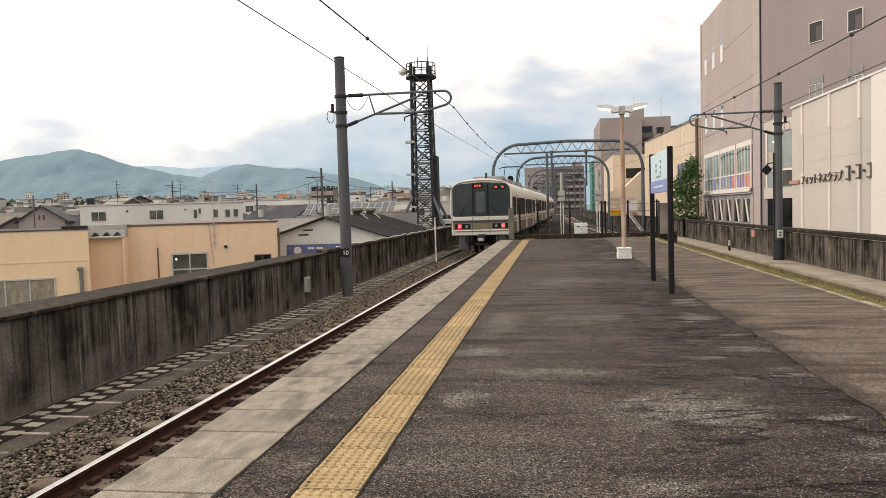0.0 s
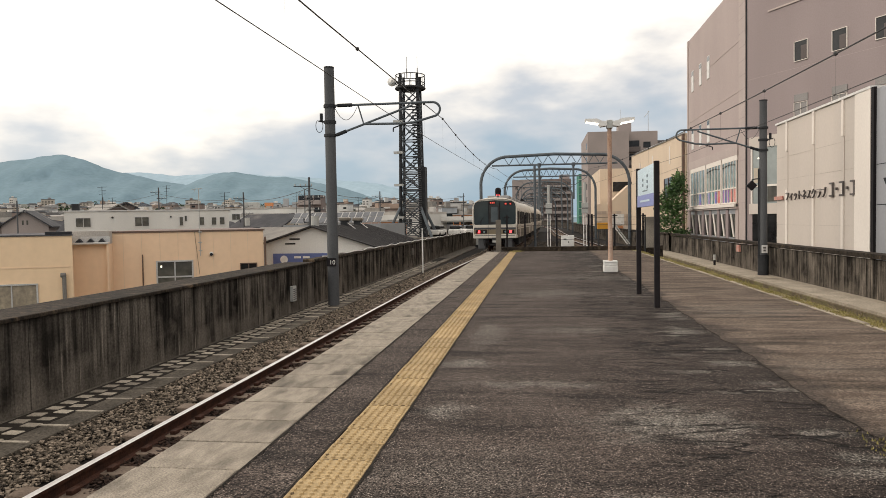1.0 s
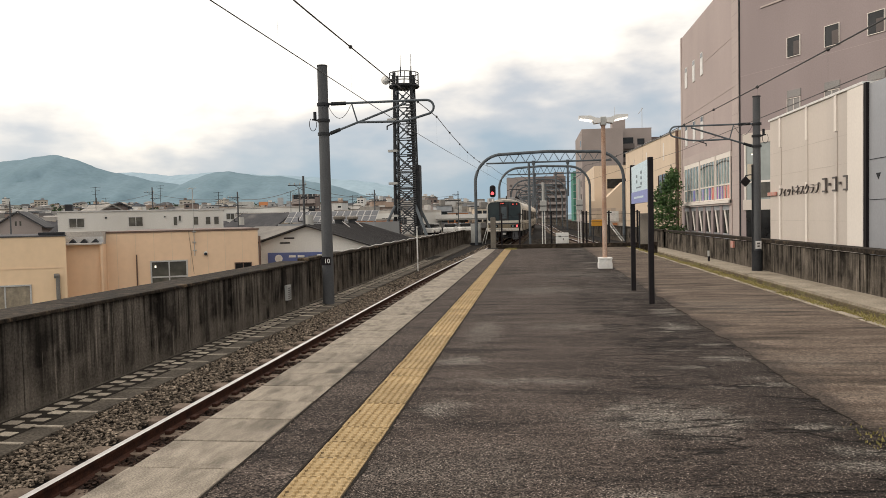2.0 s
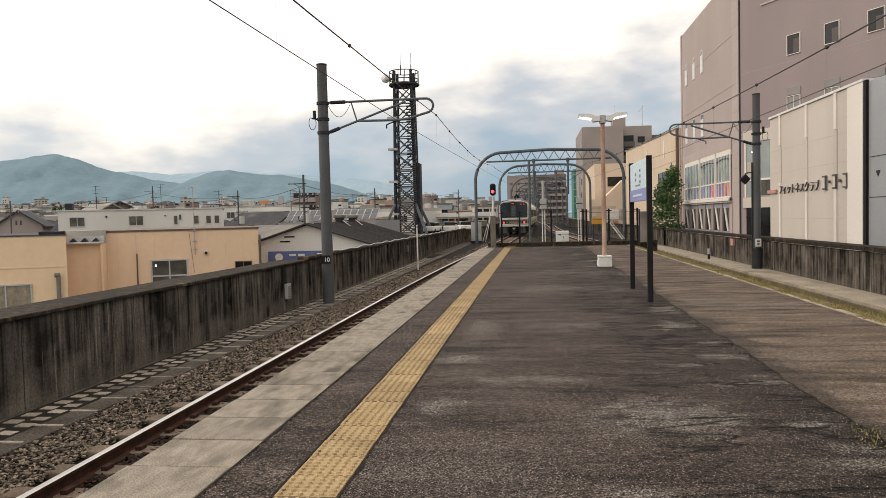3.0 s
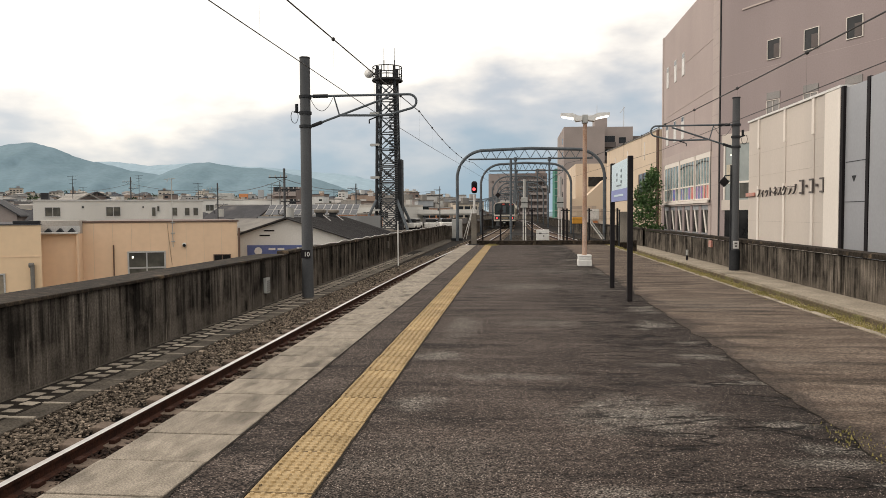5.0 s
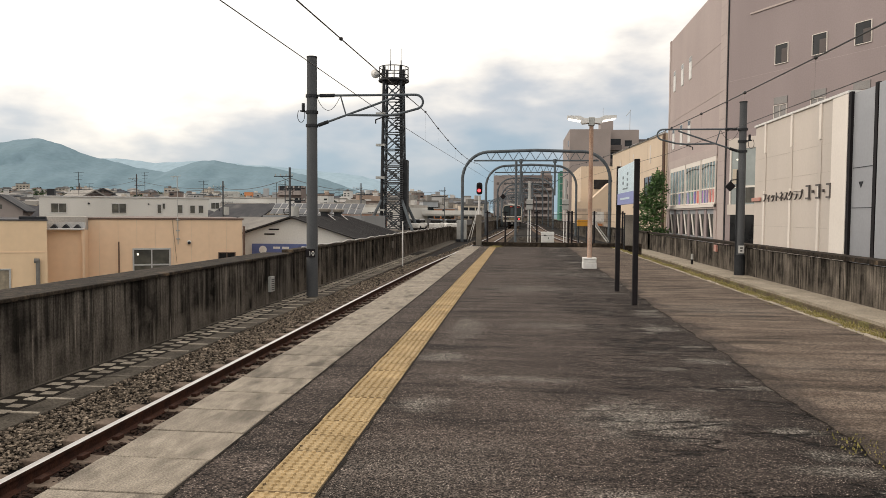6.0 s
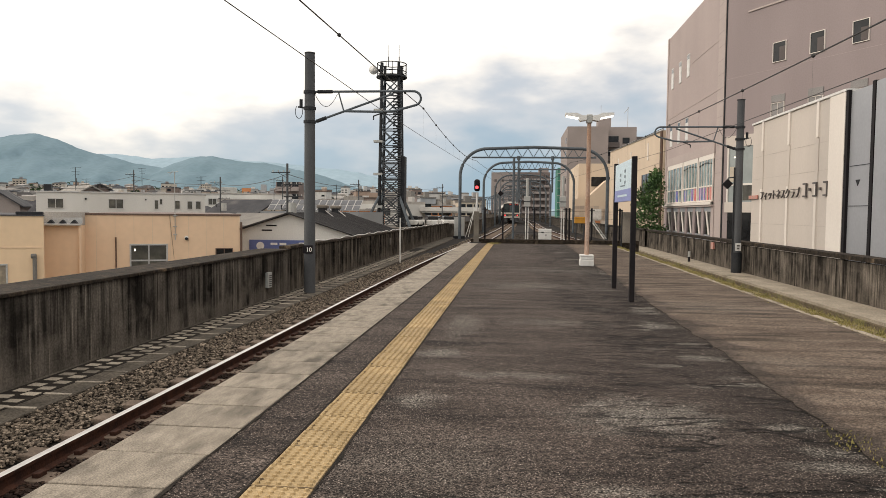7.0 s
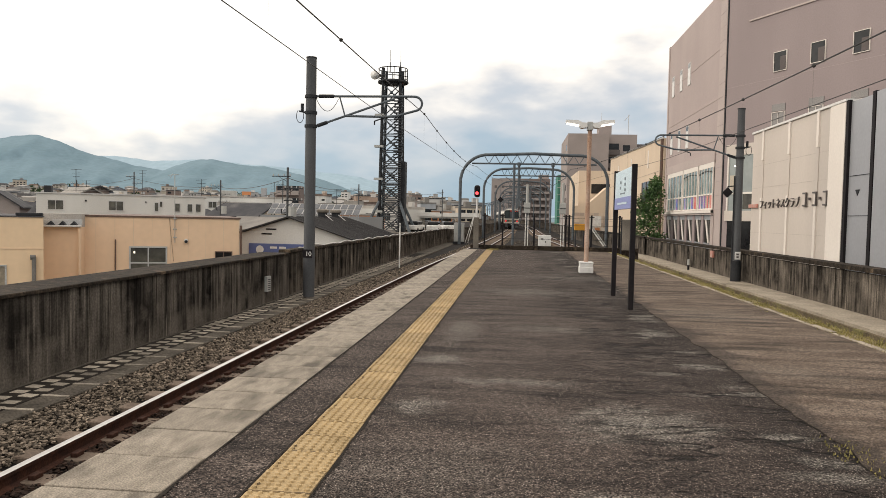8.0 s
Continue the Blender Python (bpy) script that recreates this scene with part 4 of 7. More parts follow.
        for y in (p - 0.6, p + 0.6):
            for s in (-1, 1):
                part("insulator", rods(((s * 0.5, y, 3.6), (s * 0.5, y, 3.9), 0.06), seg=8), "insulator", car)
    if last:
        f = -L
        # wrap-round dark windscreen, outline with cut corners
        def shade(z):
            return f + 0.10 * max(0, z - 1.8) / 1.8 - 0.012
        bm = bmesh.new()
        out = [(-1.36, 1.90), (-1.28, 1.83), (1.28, 1.83), (1.36, 1.90), (1.37, 3.02), (1.30, 3.25), (1.10, 3.36), (0, 3.43), (-1.10, 3.36), (-1.30, 3.25), (-1.37, 3.02)]
        fr = [bm.verts.new((u, shade(v), v)) for u, v in out]
        bk = [bm.verts.new((u, shade(v) + 0.08, v)) for u, v in out]
        bm.faces.new(fr)
        for i in range(len(out)):
            bm.faces.new((fr[i], fr[(i + 1) % len(out)], bk[(i + 1) % len(out)], bk[i]))
        mask = part("windscreen", bm, "train_glass", car, "dark windscreen with gangway door")
        part("gangway_door", boxes((-0.36, 0.30, shade(2.5) - 0.035, shade(2.5) + 0.02, 1.84, 3.12), bevel=0.01), "train_under", car, "dark end door")
        part("door_glass", boxes((-0.24, 0.20, shade(2.5) - 0.041, shade(2.5) - 0.030, 2.0, 2.98), bevel=0.004), "door_pane", car, "paler end door pane")
        for x in (-0.38, 0.32):
            part("pillar", boxes((x - 0.03, x + 0.03, shade(2.5) - 0.035, shade(2.5) + 0.02, 1.84, 3.36)), "black", car)
        for x0, x1, z in ((-0.32, 0.02, 3.20), (0.64, 0.80, 3.12), (0.96, 1.10, 3.12)):
            part("display", boxes((x0 - 0.04, x1 + 0.04, shade(3.1) - 0.03, shade(3.1) + 0.02, z - 0.03, z + 0.17)), "black", car)
            n = 3 if x1 - x0 > 0.3 else 1
            for k in range(n):
                w = (x1 - x0) / n
                part("display_light", boxes((x0 + w * k + 0.02, x0 + w * (k + 1) - 0.02, shade(3.1) - 0.036, shade(3.1) - 0.029, z + 0.01, z + 0.11)), "red_dim", car)
        for a, b in (((-0.75, 2.35), (-1.0, 1.86)), ((0.45, 2.35), (0.8, 1.86))):
            part("wiper", rods(((a[0], shade(a[1]) - 0.03, a[1]), (b[0], shade(b[1]) - 0.03, b[1]), 0.014), seg=6), "black", car)
        part("white_sill", boxes((-1.36, 1.36, f - 0.05, f + 0.08, 1.63, 1.81), bevel=0.02), "train_body", car, "cream sill below the windscreen")
        part("dark_line", boxes((-1.37, 1.37, f - 0.038, f + 0.08, 1.515, 1.628)), "train_line", car, "dark blue-grey line above the khaki band")
        part("front_band", boxes((-1.37, 1.37, f - 0.035, f + 0.08, 1.20, 1.512), bevel=0.006), "train_tan", car, "khaki band across the end")
        for s in (-1, 1):
            hous = part("light_housing", boxes((s * 0.52, s * 1.26, f - 0.052, f - 0.03, 1.25, 1.48), bevel=0.008), "black", car)
            part("tail_light", boxes((s * 0.96, s * 1.11, f - 0.066, f - 0.05, 1.28, 1.45), bevel=0.012), "red_light", hous, "glowing red tail light")
            part("head_light", rods(((s * 0.70, f - 0.06, 1.36), (s * 0.70, f - 0.05, 1.36), 0.07), seg=14), "glass_pale", hous)
            part("corner_post", boxes((s * 1.30, s * 1.42, f - 0.02, f + 0.3, 0.97, 1.78), bevel=0.03), "train_body", car)
        # rounded cream surround of the end, dark seams and handrails
        rim = [(-1.43, 1.80), (-1.44, 2.95), (-1.40, 3.12), (-1.28, 3.30), (-1.05, 3.43), (-0.6, 3.50), (0, 3.53), (0.6, 3.50), (1.05, 3.43), (1.28, 3.30), (1.40, 3.12), (1.44, 2.95), (1.43, 1.80)]
        bm = bmesh.new()
        bm_tube(bm, [(u, shade(v) - 0.005, v) for u, v in rim], 0.034, 8)
        part("end_rim", bm, "train_body", car, "rounded cream rim of the end", smooth=True)
        for x in (-1.46, 1.46):
            part("handrail", rods(((x, f + 0.10, 1.15), (x, f + 0.10, 2.9), 0.022), seg=6), "black", car)
        for x in (-0.42, 0.36):
            part("panel_seam", boxes((x - 0.008, x + 0.008, f - 0.062, f - 0.05, 0.96, 1.80)), "train_line", car)
        part("lower_lip", boxes((-1.30, 1.30, f - 0.075, f - 0.02, 1.10, 1.135), bevel=0.006), "train_line", car)
        for x in (-0.75, -0.55, 0.55, 0.78):
            part("jumper_hose", rods(((x, f + 0.0, 0.93), (x + 0.05, f - 0.02, 0.45), 0.028), seg=6), "black", car)
        part("coupler_face", boxes((-0.13, 0.13, f - 0.43, f - 0.405, 0.66, 0.80), bevel=0.01), "grey_box", car, "pale worn coupler face")
        part("bumper", boxes((-1.38, 1.38, f - 0.06, f + 0.3, 0.93, 1.195), bevel=0.03), "train_body", car, "cream lower valance")
        for s in (-1, 1):
            part("skirt", boxes((s * 0.64, s * 1.12, f + 0.05, f + 0.5, 0.22, 0.92), bevel=0.05), "pole", car, "grey snow plough half")
            part("hose", rods(((s * 0.42, f + 0.02, 0.9), (s * 0.42, f + 0.02, 0.5), 0.035)), "black", car)
        bm = boxes((-0.17, 0.17, f - 0.32, f + 0.4, 0.66, 0.98), (-0.11, 0.11, f - 0.40, f - 0.3, 0.72, 0.92), bevel=0.02)
        bm_rod(bm, (-0.3, f - 0.05, 0.5), (0.3, f - 0.05, 0.5), 0.06)
        part("coupler", bm, "train_under", car)
        for x in (0.45,):
            part("aerial", rods(((x - 0.35, f + 1.5, 3.55), (x - 0.35, f + 1.5, 3.92), 0.05)), "train_under", car)
    return car


# ---- masts, gantries and wires ----
def mast(x, y, z0, z1, s, plate, name="catenary_mast"):
    """A round mast whose arm reaches towards s; poses in the mast's own space."""
    m = thing(name, "grey steel catenary mast with a hairpin bracket arm", "catenary mast", group="masts beside the tracks", at=pose(x, y, 0))
    bm = bmesh.new()
    bm_rod(bm, (0, 0, z0), (0, 0, z1), 0.155 if plate else 0.142, 0.135 if plate else 0.125, 20)
    part("pole", bm, "pole", m, smooth=True)
    for z in (4.41, 3.62, 3.98):
        part("collar", rods(((0, 0, z), (0, 0, z + 0.075), 0.168), seg=16), "dark_steel", m)
    bm = bmesh.new()
    tip = [(s * 0.15, 0, 4.46), (s * 2.72, 0, 4.46)]
    tip += [(s * (2.80 + 0.21 * math.sin(a)), 0, 4.27 + 0.19 * math.cos(a)) for a in np.linspace(0.2, 2.7, 9)]
    tip += [(s * 2.34, 0, 3.95), (s * 2.0, 0, 3.92), (s * 0.93, 0, 3.94)]
    bm_tube(bm, tip, 0.032, 8)
    part("hairpin_arm", bm, "steel", m, smooth=True)
    part("strut", rods(((s * 0.15, 0, 3.66), (s * 2.27, 0, 4.40), 0.03)), "steel", m)
    part("brace", rods(((s * 0.78, 0, 4.46), (s * 0.93, 0, 3.95), 0.02)), "steel", m)
    part("insulator", rods(((s * 0.22, 0, 4.46), (s * 0.62, 0, 4.46), 0.05), seg=10), "dark_steel", m)
    part("insulator", rods(((s * 0.18, 0, 3.67), (s * 0.45, 0, 3.765), 0.05), seg=10), "dark_steel", m)
    part("registration_arm", rods(((s * 2.0, 0, 3.90), (s * 1.72, 0.1, 3.82), 0.018), ((s * 1.72, 0.1, 3.82), (s * 1.72, 0.1, 3.72), 0.018)), "dark_steel", m)
    bm = bmesh.new()
    bm_tube(bm, [(s * (0.14 + 0.62 * u), 0, 4.40 - 1.5 * u * (1 - u) * 0.9) for u in np.linspace(0, 1, 9)], 0.008, 5)
    part("jumper_cable", bm, "wire", m)
    bm = bmesh.new()
    bm_rod(bm, (0, 0, 4.0), (-s * 0.32, 0, 4.06), 0.022)
    bm_rod(bm, (-s * 0.24, 0, 4.06), (-s * 0.24, 0, 4.26), 0.045)
    bm_tube(bm, [(-s * (0.30 + 0.10 * math.sin(a)), 0, 3.93 - 0.18 * math.cos(a)) for a in np.linspace(-2.6, 2.6, 12)], 0.009, 5)
    part("feeder_bracket", bm, "dark_steel", m)
    part("top_cap", rods(((0, 0, z1 - 0.005), (0, 0, z1 + 0.03), 0.142), seg=16), "dark_steel", m)
    if plate:
        p = part("number_plate", boxes((-0.13, 0.13, -0.172, -0.160, 0.12, 0.34)), "black", m, "small dark mast plate reading 10")
        cu = bpy.data.curves.new("plate_text", "FONT")
        cu.body, cu.size, cu.align_x, cu.extrude = "10", 0.17, "CENTER", 0.002
        cu.materials.append(M["white_paint"])
        tx = new("plate_text", cu)
        tx.parent = p
        tx.matrix_basis = pose(0.03, -0.176, 0.17, 90)
    else:
        part("number_plate", boxes((-0.10, 0.10, -0.172, -0.160, -0.02, 0.26)), "white_paint", m, "white mast plate with dark marks")
        part("plate_mark", boxes((-0.04, 0.04, -0.177, -0.171, 0.04, 0.10), (-0.05, 0.05, -0.177, -0.171, 0.14, 0.2)), "ink", m)
        part("conduit", rods(((-0.17, -0.04, 3.0), (-0.17, -0.04, -0.2), 0.025)), "dark_steel", m)
        bm = bmesh.new()
        bm_prism(bm, [(-0.58, 2.40), (-0.40, 2.22), (-0.22, 2.40), (-0.40, 2.58)], "y", -0.09, 0.05)
        part("signal_lens", bm, "black", m, "small black diamond board on a bracket")
        # Added dark cylinder imitates the shaded wall recess round the mast's foot.
        part("recess_shade", rods(((0, 0, -0.835), (0, 0, -0.08), 0.185), seg=16), "dark_steel", m, "dark sheath standing in for the shaded wall recess")
        part("signal_arm", rods(((-0.38, 0, 2.62), (0, 0, 2.66), 0.02), ((-0.38, 0, 2.62), (-0.38, 0, 2.5), 0.02)), "dark_steel", m)
    return m


def gantry(y, xl, xr, top, detail):
    g = thing("catenary_gantry", "grey tubular steel arch gantry over both tracks", "gantry", group="arch gantries over the line", at=pose(0, y, 0))
    r, R = 0.13, 2.3
    pts = [(xl, 0, -0.95), (xl, 0, top - R)]
    pts += [(xl + R - R * math.cos(a), 0, top - R - 0.12 + R * math.sin(a)) for a in np.linspace(0.12, 1.45, 10)]
    mid = (xl + xr) / 2
    pts += [(mid, 0, top)]
    pts += [(xr - R + R * math.cos(a), 0, top - R - 0.12 + R * math.sin(a)) for a in np.linspace(1.45, 0.12, 10)]
    pts += [(xr, 0, top - R), (xr, 0, -0.95)]
    bm = bmesh.new()
    bm_tube(bm, pts, r, 10 if detail else 6)
    part("arch_tube", bm, "steel", g, smooth=True)
    low = top - 0.86
    part("lower_chord", rods(((xl + 0.95, 0, low), (xr - 0.95, 0, low), 0.07)), "steel", g)
    bm = bmesh.new()
    n = 18
    for i in range(n):
        a = xl + 1.9 + (xr - xl - 3.8) * i / n
        b = xl + 1.9 + (xr - xl - 3.8) * (i + 1) / n
        bm_rod(bm, (a, 0, low if i % 2 else top - 0.1), (b, 0, top - 0.1 if i % 2 else low), 0.03, seg=5)
    part("lattice", bm, "steel", g)
    w = xr - xl
    for f, bot in ((0.40, 3.0), (0.63, 3.0)):
        x = xl + w * f
        d = part("drop_post", rods(((x, 0, low - 0.05), (x, 0, bot), 0.085), ((x, 0, low - 0.2), (x, 0, low + 0.12), 0.14)), "steel", g)
        for s in (-1, 1):
            part("drop_arm", rods(((x, 0, 4.9), (x + s * 1.2, 0, 4.9), 0.03), ((x, 0, 4.1), (x + s * 1.1, 0, 4.8), 0.025)), "steel", d)
    if y == 112:
        part("sign_hanger", rods(((-2.55, 0, top - 0.9), (-2.55, 0, 4.6), 0.04)), "steel", g)
        bm = bmesh.new()
        bm_prism(bm, [(-2.55, 3.75), (-2.1, 4.2), (-2.55, 4.65), (-3.0, 4.2)], "y", -0.05, 0.05)
        part("diamond_board", bm, "black", g, "black diamond-shaped board")
    return g


def wires():
    def line(name, pts, r, label):
        bm = bmesh.new()
        bm_tube(bm, pts, r, 5)
        return solid(name, bm, "wire", label, "overhead wire", group="overhead wires", smooth=True)

    def sag(a, b, drop, n=14):
        return [(a[0] + (b[0] - a[0]) * u, a[1] + (b[1] - a[1]) * u, a[2] + (b[2] - a[2]) * u - 4 * drop * u * (1 - u)) for u in np.linspace(0, 1, n)]
    far = [(82, 5.9), (112, 6.1), (142, 6.1), (172, 6.1), (202, 6.1), (232, 6.1), (262, 6.1)]
    west = [(-3.6, -25, 4.6), (-3.6, -8, 4.35), (-3.6, 5, 4.48), (-3.6, 12.3, 4.65), (-3.6, 21.6, 4.92), (-3.55, 27.6, 5.08)]
    west += sag(west[-1], (-3.5, 62, 5.62), 0.42)[1:]
    east = sag((5.4, -25, 4.35), (5.3, 28, 4.46), 0.28) + sag((5.3, 28, 4.46), (4.3, 62, 5.5), 0.2)[1:]
    for line_pts, mes, c in ((LEFT_LINE, west, ((-3.6, -25, 3.4), (-3.6, 20, 3.90), (-3.55, 30, 4.08), (-2.83, 62, 4.43))), (RIGHT_LINE, east, ((5.4, -25, 3.2), (5.3, 28, 3.58), (4.3, 62, 4.2)))):
        con = [Vector(p) for p in c]
        for y, z in far:
            x = on_line(line_pts, y)[0]
            mes += sag(mes[-1], (x, y, z - 0.3), 0.25, 8)[1:]
            con.append(Vector((x, y, 4.4)))
        a = line("catenary_wire", mes, 0.014, "dark sagging catenary wire over the track")
        b = line("contact_wire", con, 0.008, "thin dark contact wire over the track")
        bm, kn = bmesh.new(), bmesh.new()
        for y in np.arange(6.5, 60, 4.2):
            z = float(np.interp(y, [p[1] for p in mes], [p[2] for p in mes]))
            x = float(np.interp(y, [p[1] for p in mes], [p[0] for p in mes]))
            zc = float(np.interp(y, [p[1] for p in con], [p[2] for p in con]))
            bm_rod(bm, (x, y, z), (x, y, zc), 0.0014, seg=4)
            bmesh.ops.create_icosphere(kn, subdivisions=1, radius=0.045, matrix=Matrix.Translation((x, y, z)))
        part("dropper", bm, "wire", a)
        part("wire_clamp", kn, "wire", a)


# ---- platform things ----
def lamp():
    at = thing("platform_lamp", "twin-headed platform lamp on a rusty post, both heads lit", "street lamp", at=pose(1.64, 18.7, 0))
    part("base", boxes((-0.165, 0.165, -0.165, 0.165, 0.0, 0.15), (-0.155, 0.155, -0.155, 0.155, 0.15, 0.23), (-0.165, 0.165, -0.165, 0.165, 0.23, 0.27), bevel=0.012), "white_paint", at, "white painted stepped footing")
    bm = bmesh.new()
    bm_rod(bm, (0, 0, 0.26), (0.0, 0, 3.49), 0.056, 0.050, 14)
    part("post", bm, "rusty_post", at, "rusty peeling painted post", smooth=True)
    part("head_joint", boxes((-0.07, 0.07, -0.09, 0.09, 3.46, 3.66), bevel=0.012), "grey_box", at)
    for s in (-1, 1):
        bm = bmesh.new()
        ring = [(s * 0.07, 3.520), (s * 0.22, 3.500), (s * 0.26, 3.570), (s * 0.58, 3.630), (s * 0.58, 3.700), (s * 0.30, 3.695), (s * 0.18, 3.640), (s * 0.07, 3.630)]
        bm_prism(bm, ring, "y", -0.11, 0.11)
        hd = part("lamp_head", bm, "white_paint", at, "pale grey lamp head")
        bm = bmesh.new()
        bm_prism(bm, [(s * 0.27, 3.558), (s * 0.56, 3.614), (s * 0.56, 3.628), (s * 0.27, 3.578)], "y", -0.118, 0.118)
        part("lens", bm, "lamp_glow", hd, "glowing white lens")


def station_sign():
    s = thing("station_sign", "white and violet station sign between two black posts", "station sign")
    for y, z in ((11.43, 2.10), (13.33, 2.12)):
        bm = boxes((1.563, 1.637, y - 0.040, y + 0.040, -0.01, z), bevel=0.008)
        part("post", bm, "black", s)
    bd = part("board", boxes((1.575, 1.625, 11.50, 13.26, 1.47, 2.08), bevel=0.006), "sign_white", s, "pale board with a name in dark marks")
    part("violet_band", boxes((1.570, 1.630, 11.50, 13.26, 1.465, 1.65)), "violet_sign", bd, "violet lower band")
    for y in (12.15, 12.62):
        for k in range(3 if y < 12.5 else 2):
            z = 1.93 - 0.085 * k - (0.04 if y > 12.5 else 0.0)
            part("name_mark", boxes((1.569, 1.574, y - 0.055, y + 0.055, z - 0.022, z + 0.022)), "sign_ink", bd)
    part("name_mark", boxes((1.569, 1.574, 12.15, 12.65, 1.70, 1.72)), "sign_ink", bd)
    part("arrow_mark", boxes((1.566, 1.571, 11.9, 12.9, 1.54, 1.57)), "sign_white", bd)


def end_fence():
    f = thing("end_fence", "black steel fence of posts and wire at the platform end", "fence")
    part("kerb", boxes((-2.0, 5.0, 31.55, 31.85, -0.3, 0.16), bevel=0.02), "cap", f, "dark concrete kerb")
    for x in (-1.41, -0.65, 0.68, 2.0, 2.14, 3.06, 4.22):
        p = part("post", boxes((x - 0.035, x + 0.035, 31.66, 31.74, 0.1, 1.50)), "black", f)
        part("post_arm", rods(((x - 0.12, 31.7, 1.42), (x + 0.12, 31.7, 1.42), 0.02)), "black", p)
    for z in (0.45, 0.75, 1.05, 1.35):
        part("rail_wire", rods(((-1.41, 31.7, z), (4.22, 31.7, z), 0.007), seg=5), "dark_steel", f)
    g = thing("end_gate_post", "grey metal gate pillar at the platform edge", "gate post")
    part("pillar", boxes((-1.86, -1.64, 31.2, 31.36, -0.05, 1.32), bevel=0.02), "concrete", g)
    part("foot", boxes((-1.98, -1.57, 31.15, 31.41, -0.1, 0.02)), "dark_steel", g)
    c = thing("equipment_cabinet", "small white metal trackside cabinet", "cabinet", at=pose(1.24, 34.6, 0))
    part("body", boxes((-0.29, 0.29, -0.2, 0.2, 0.02, 0.55), bevel=0.02), "white_paint", c)
    part("plinth", boxes((-0.24, 0.24, -0.16, 0.16, -1.2, 0.02)), "concrete", c)
    part("lock", boxes((0.02, 0.06, -0.215, -0.2, 0.22, 0.30)), "ink", c)
    part("vent", boxes((-0.18, -0.06, -0.212, -0.2, 0.36, 0.42)), "ink", c)
    for x, top in ((0.42, 2.95), (2.12, 3.06)):
        b = thing("meter_box", "pale grey metal box on two slim posts", "equipment box", group="boxes behind the fence", at=pose(x, 36, 0))
        part("box", boxes((-0.15, 0.15, -0.1, 0.1, 1.58, 2.08), bevel=0.015), "grey_box", b)
        part("pipe", rods(((0, 0, 2.05), (0, 0, top), 0.065), seg=12), "grey_box", b)
        for s in (-1, 1):
            part("leg", rods(((s * 0.06, 0, -1.1), (s * 0.06, 0, 1.6), 0.022)), "white_paint", b)
        part("band", boxes((-0.155, 0.155, -0.105, -0.1, 1.80, 1.84)), "dark_steel", b)
    cp = thing("line_post", "grey steel post between the tracks", "post", at=pose(-0.35, 60.5, 0))
    part("tube", rods(((0, 0, -1.1), (0, 0, 5.7), 0.10)), "steel", cp)
    o = thing("ochre_box", "ochre maintenance box beside the track", "box", at=pose(4.15, 50, 0))
    part("body", boxes((-0.36, 0.36, -0.3, 0.3, 0.62, 1.05), bevel=0.03), "ochre", o)
    part("leg", boxes((-0.30, -0.24, -0.25, 0.25, -1.1, 0.62)), "dark_steel", o)
    part("leg", boxes((0.24, 0.30, -0.25, 0.25, -1.1, 0.62)), "dark_steel", o)
    gb = thing("side_gate", "grey louvred steel gate at the platform corner", "gate")
    part("leaf", boxes((4.22, 4.55, 30.9, 30.96, 0.1, 1.35), bevel=0.01), "concrete", gb)
    part("frame", rods(((4.19, 30.93, -0.9), (4.19, 30.93, 1.4), 0.03), ((4.58, 30.93, -0.9), (4.58, 30.93, 1.4), 0.03)), "dark_steel", gb)


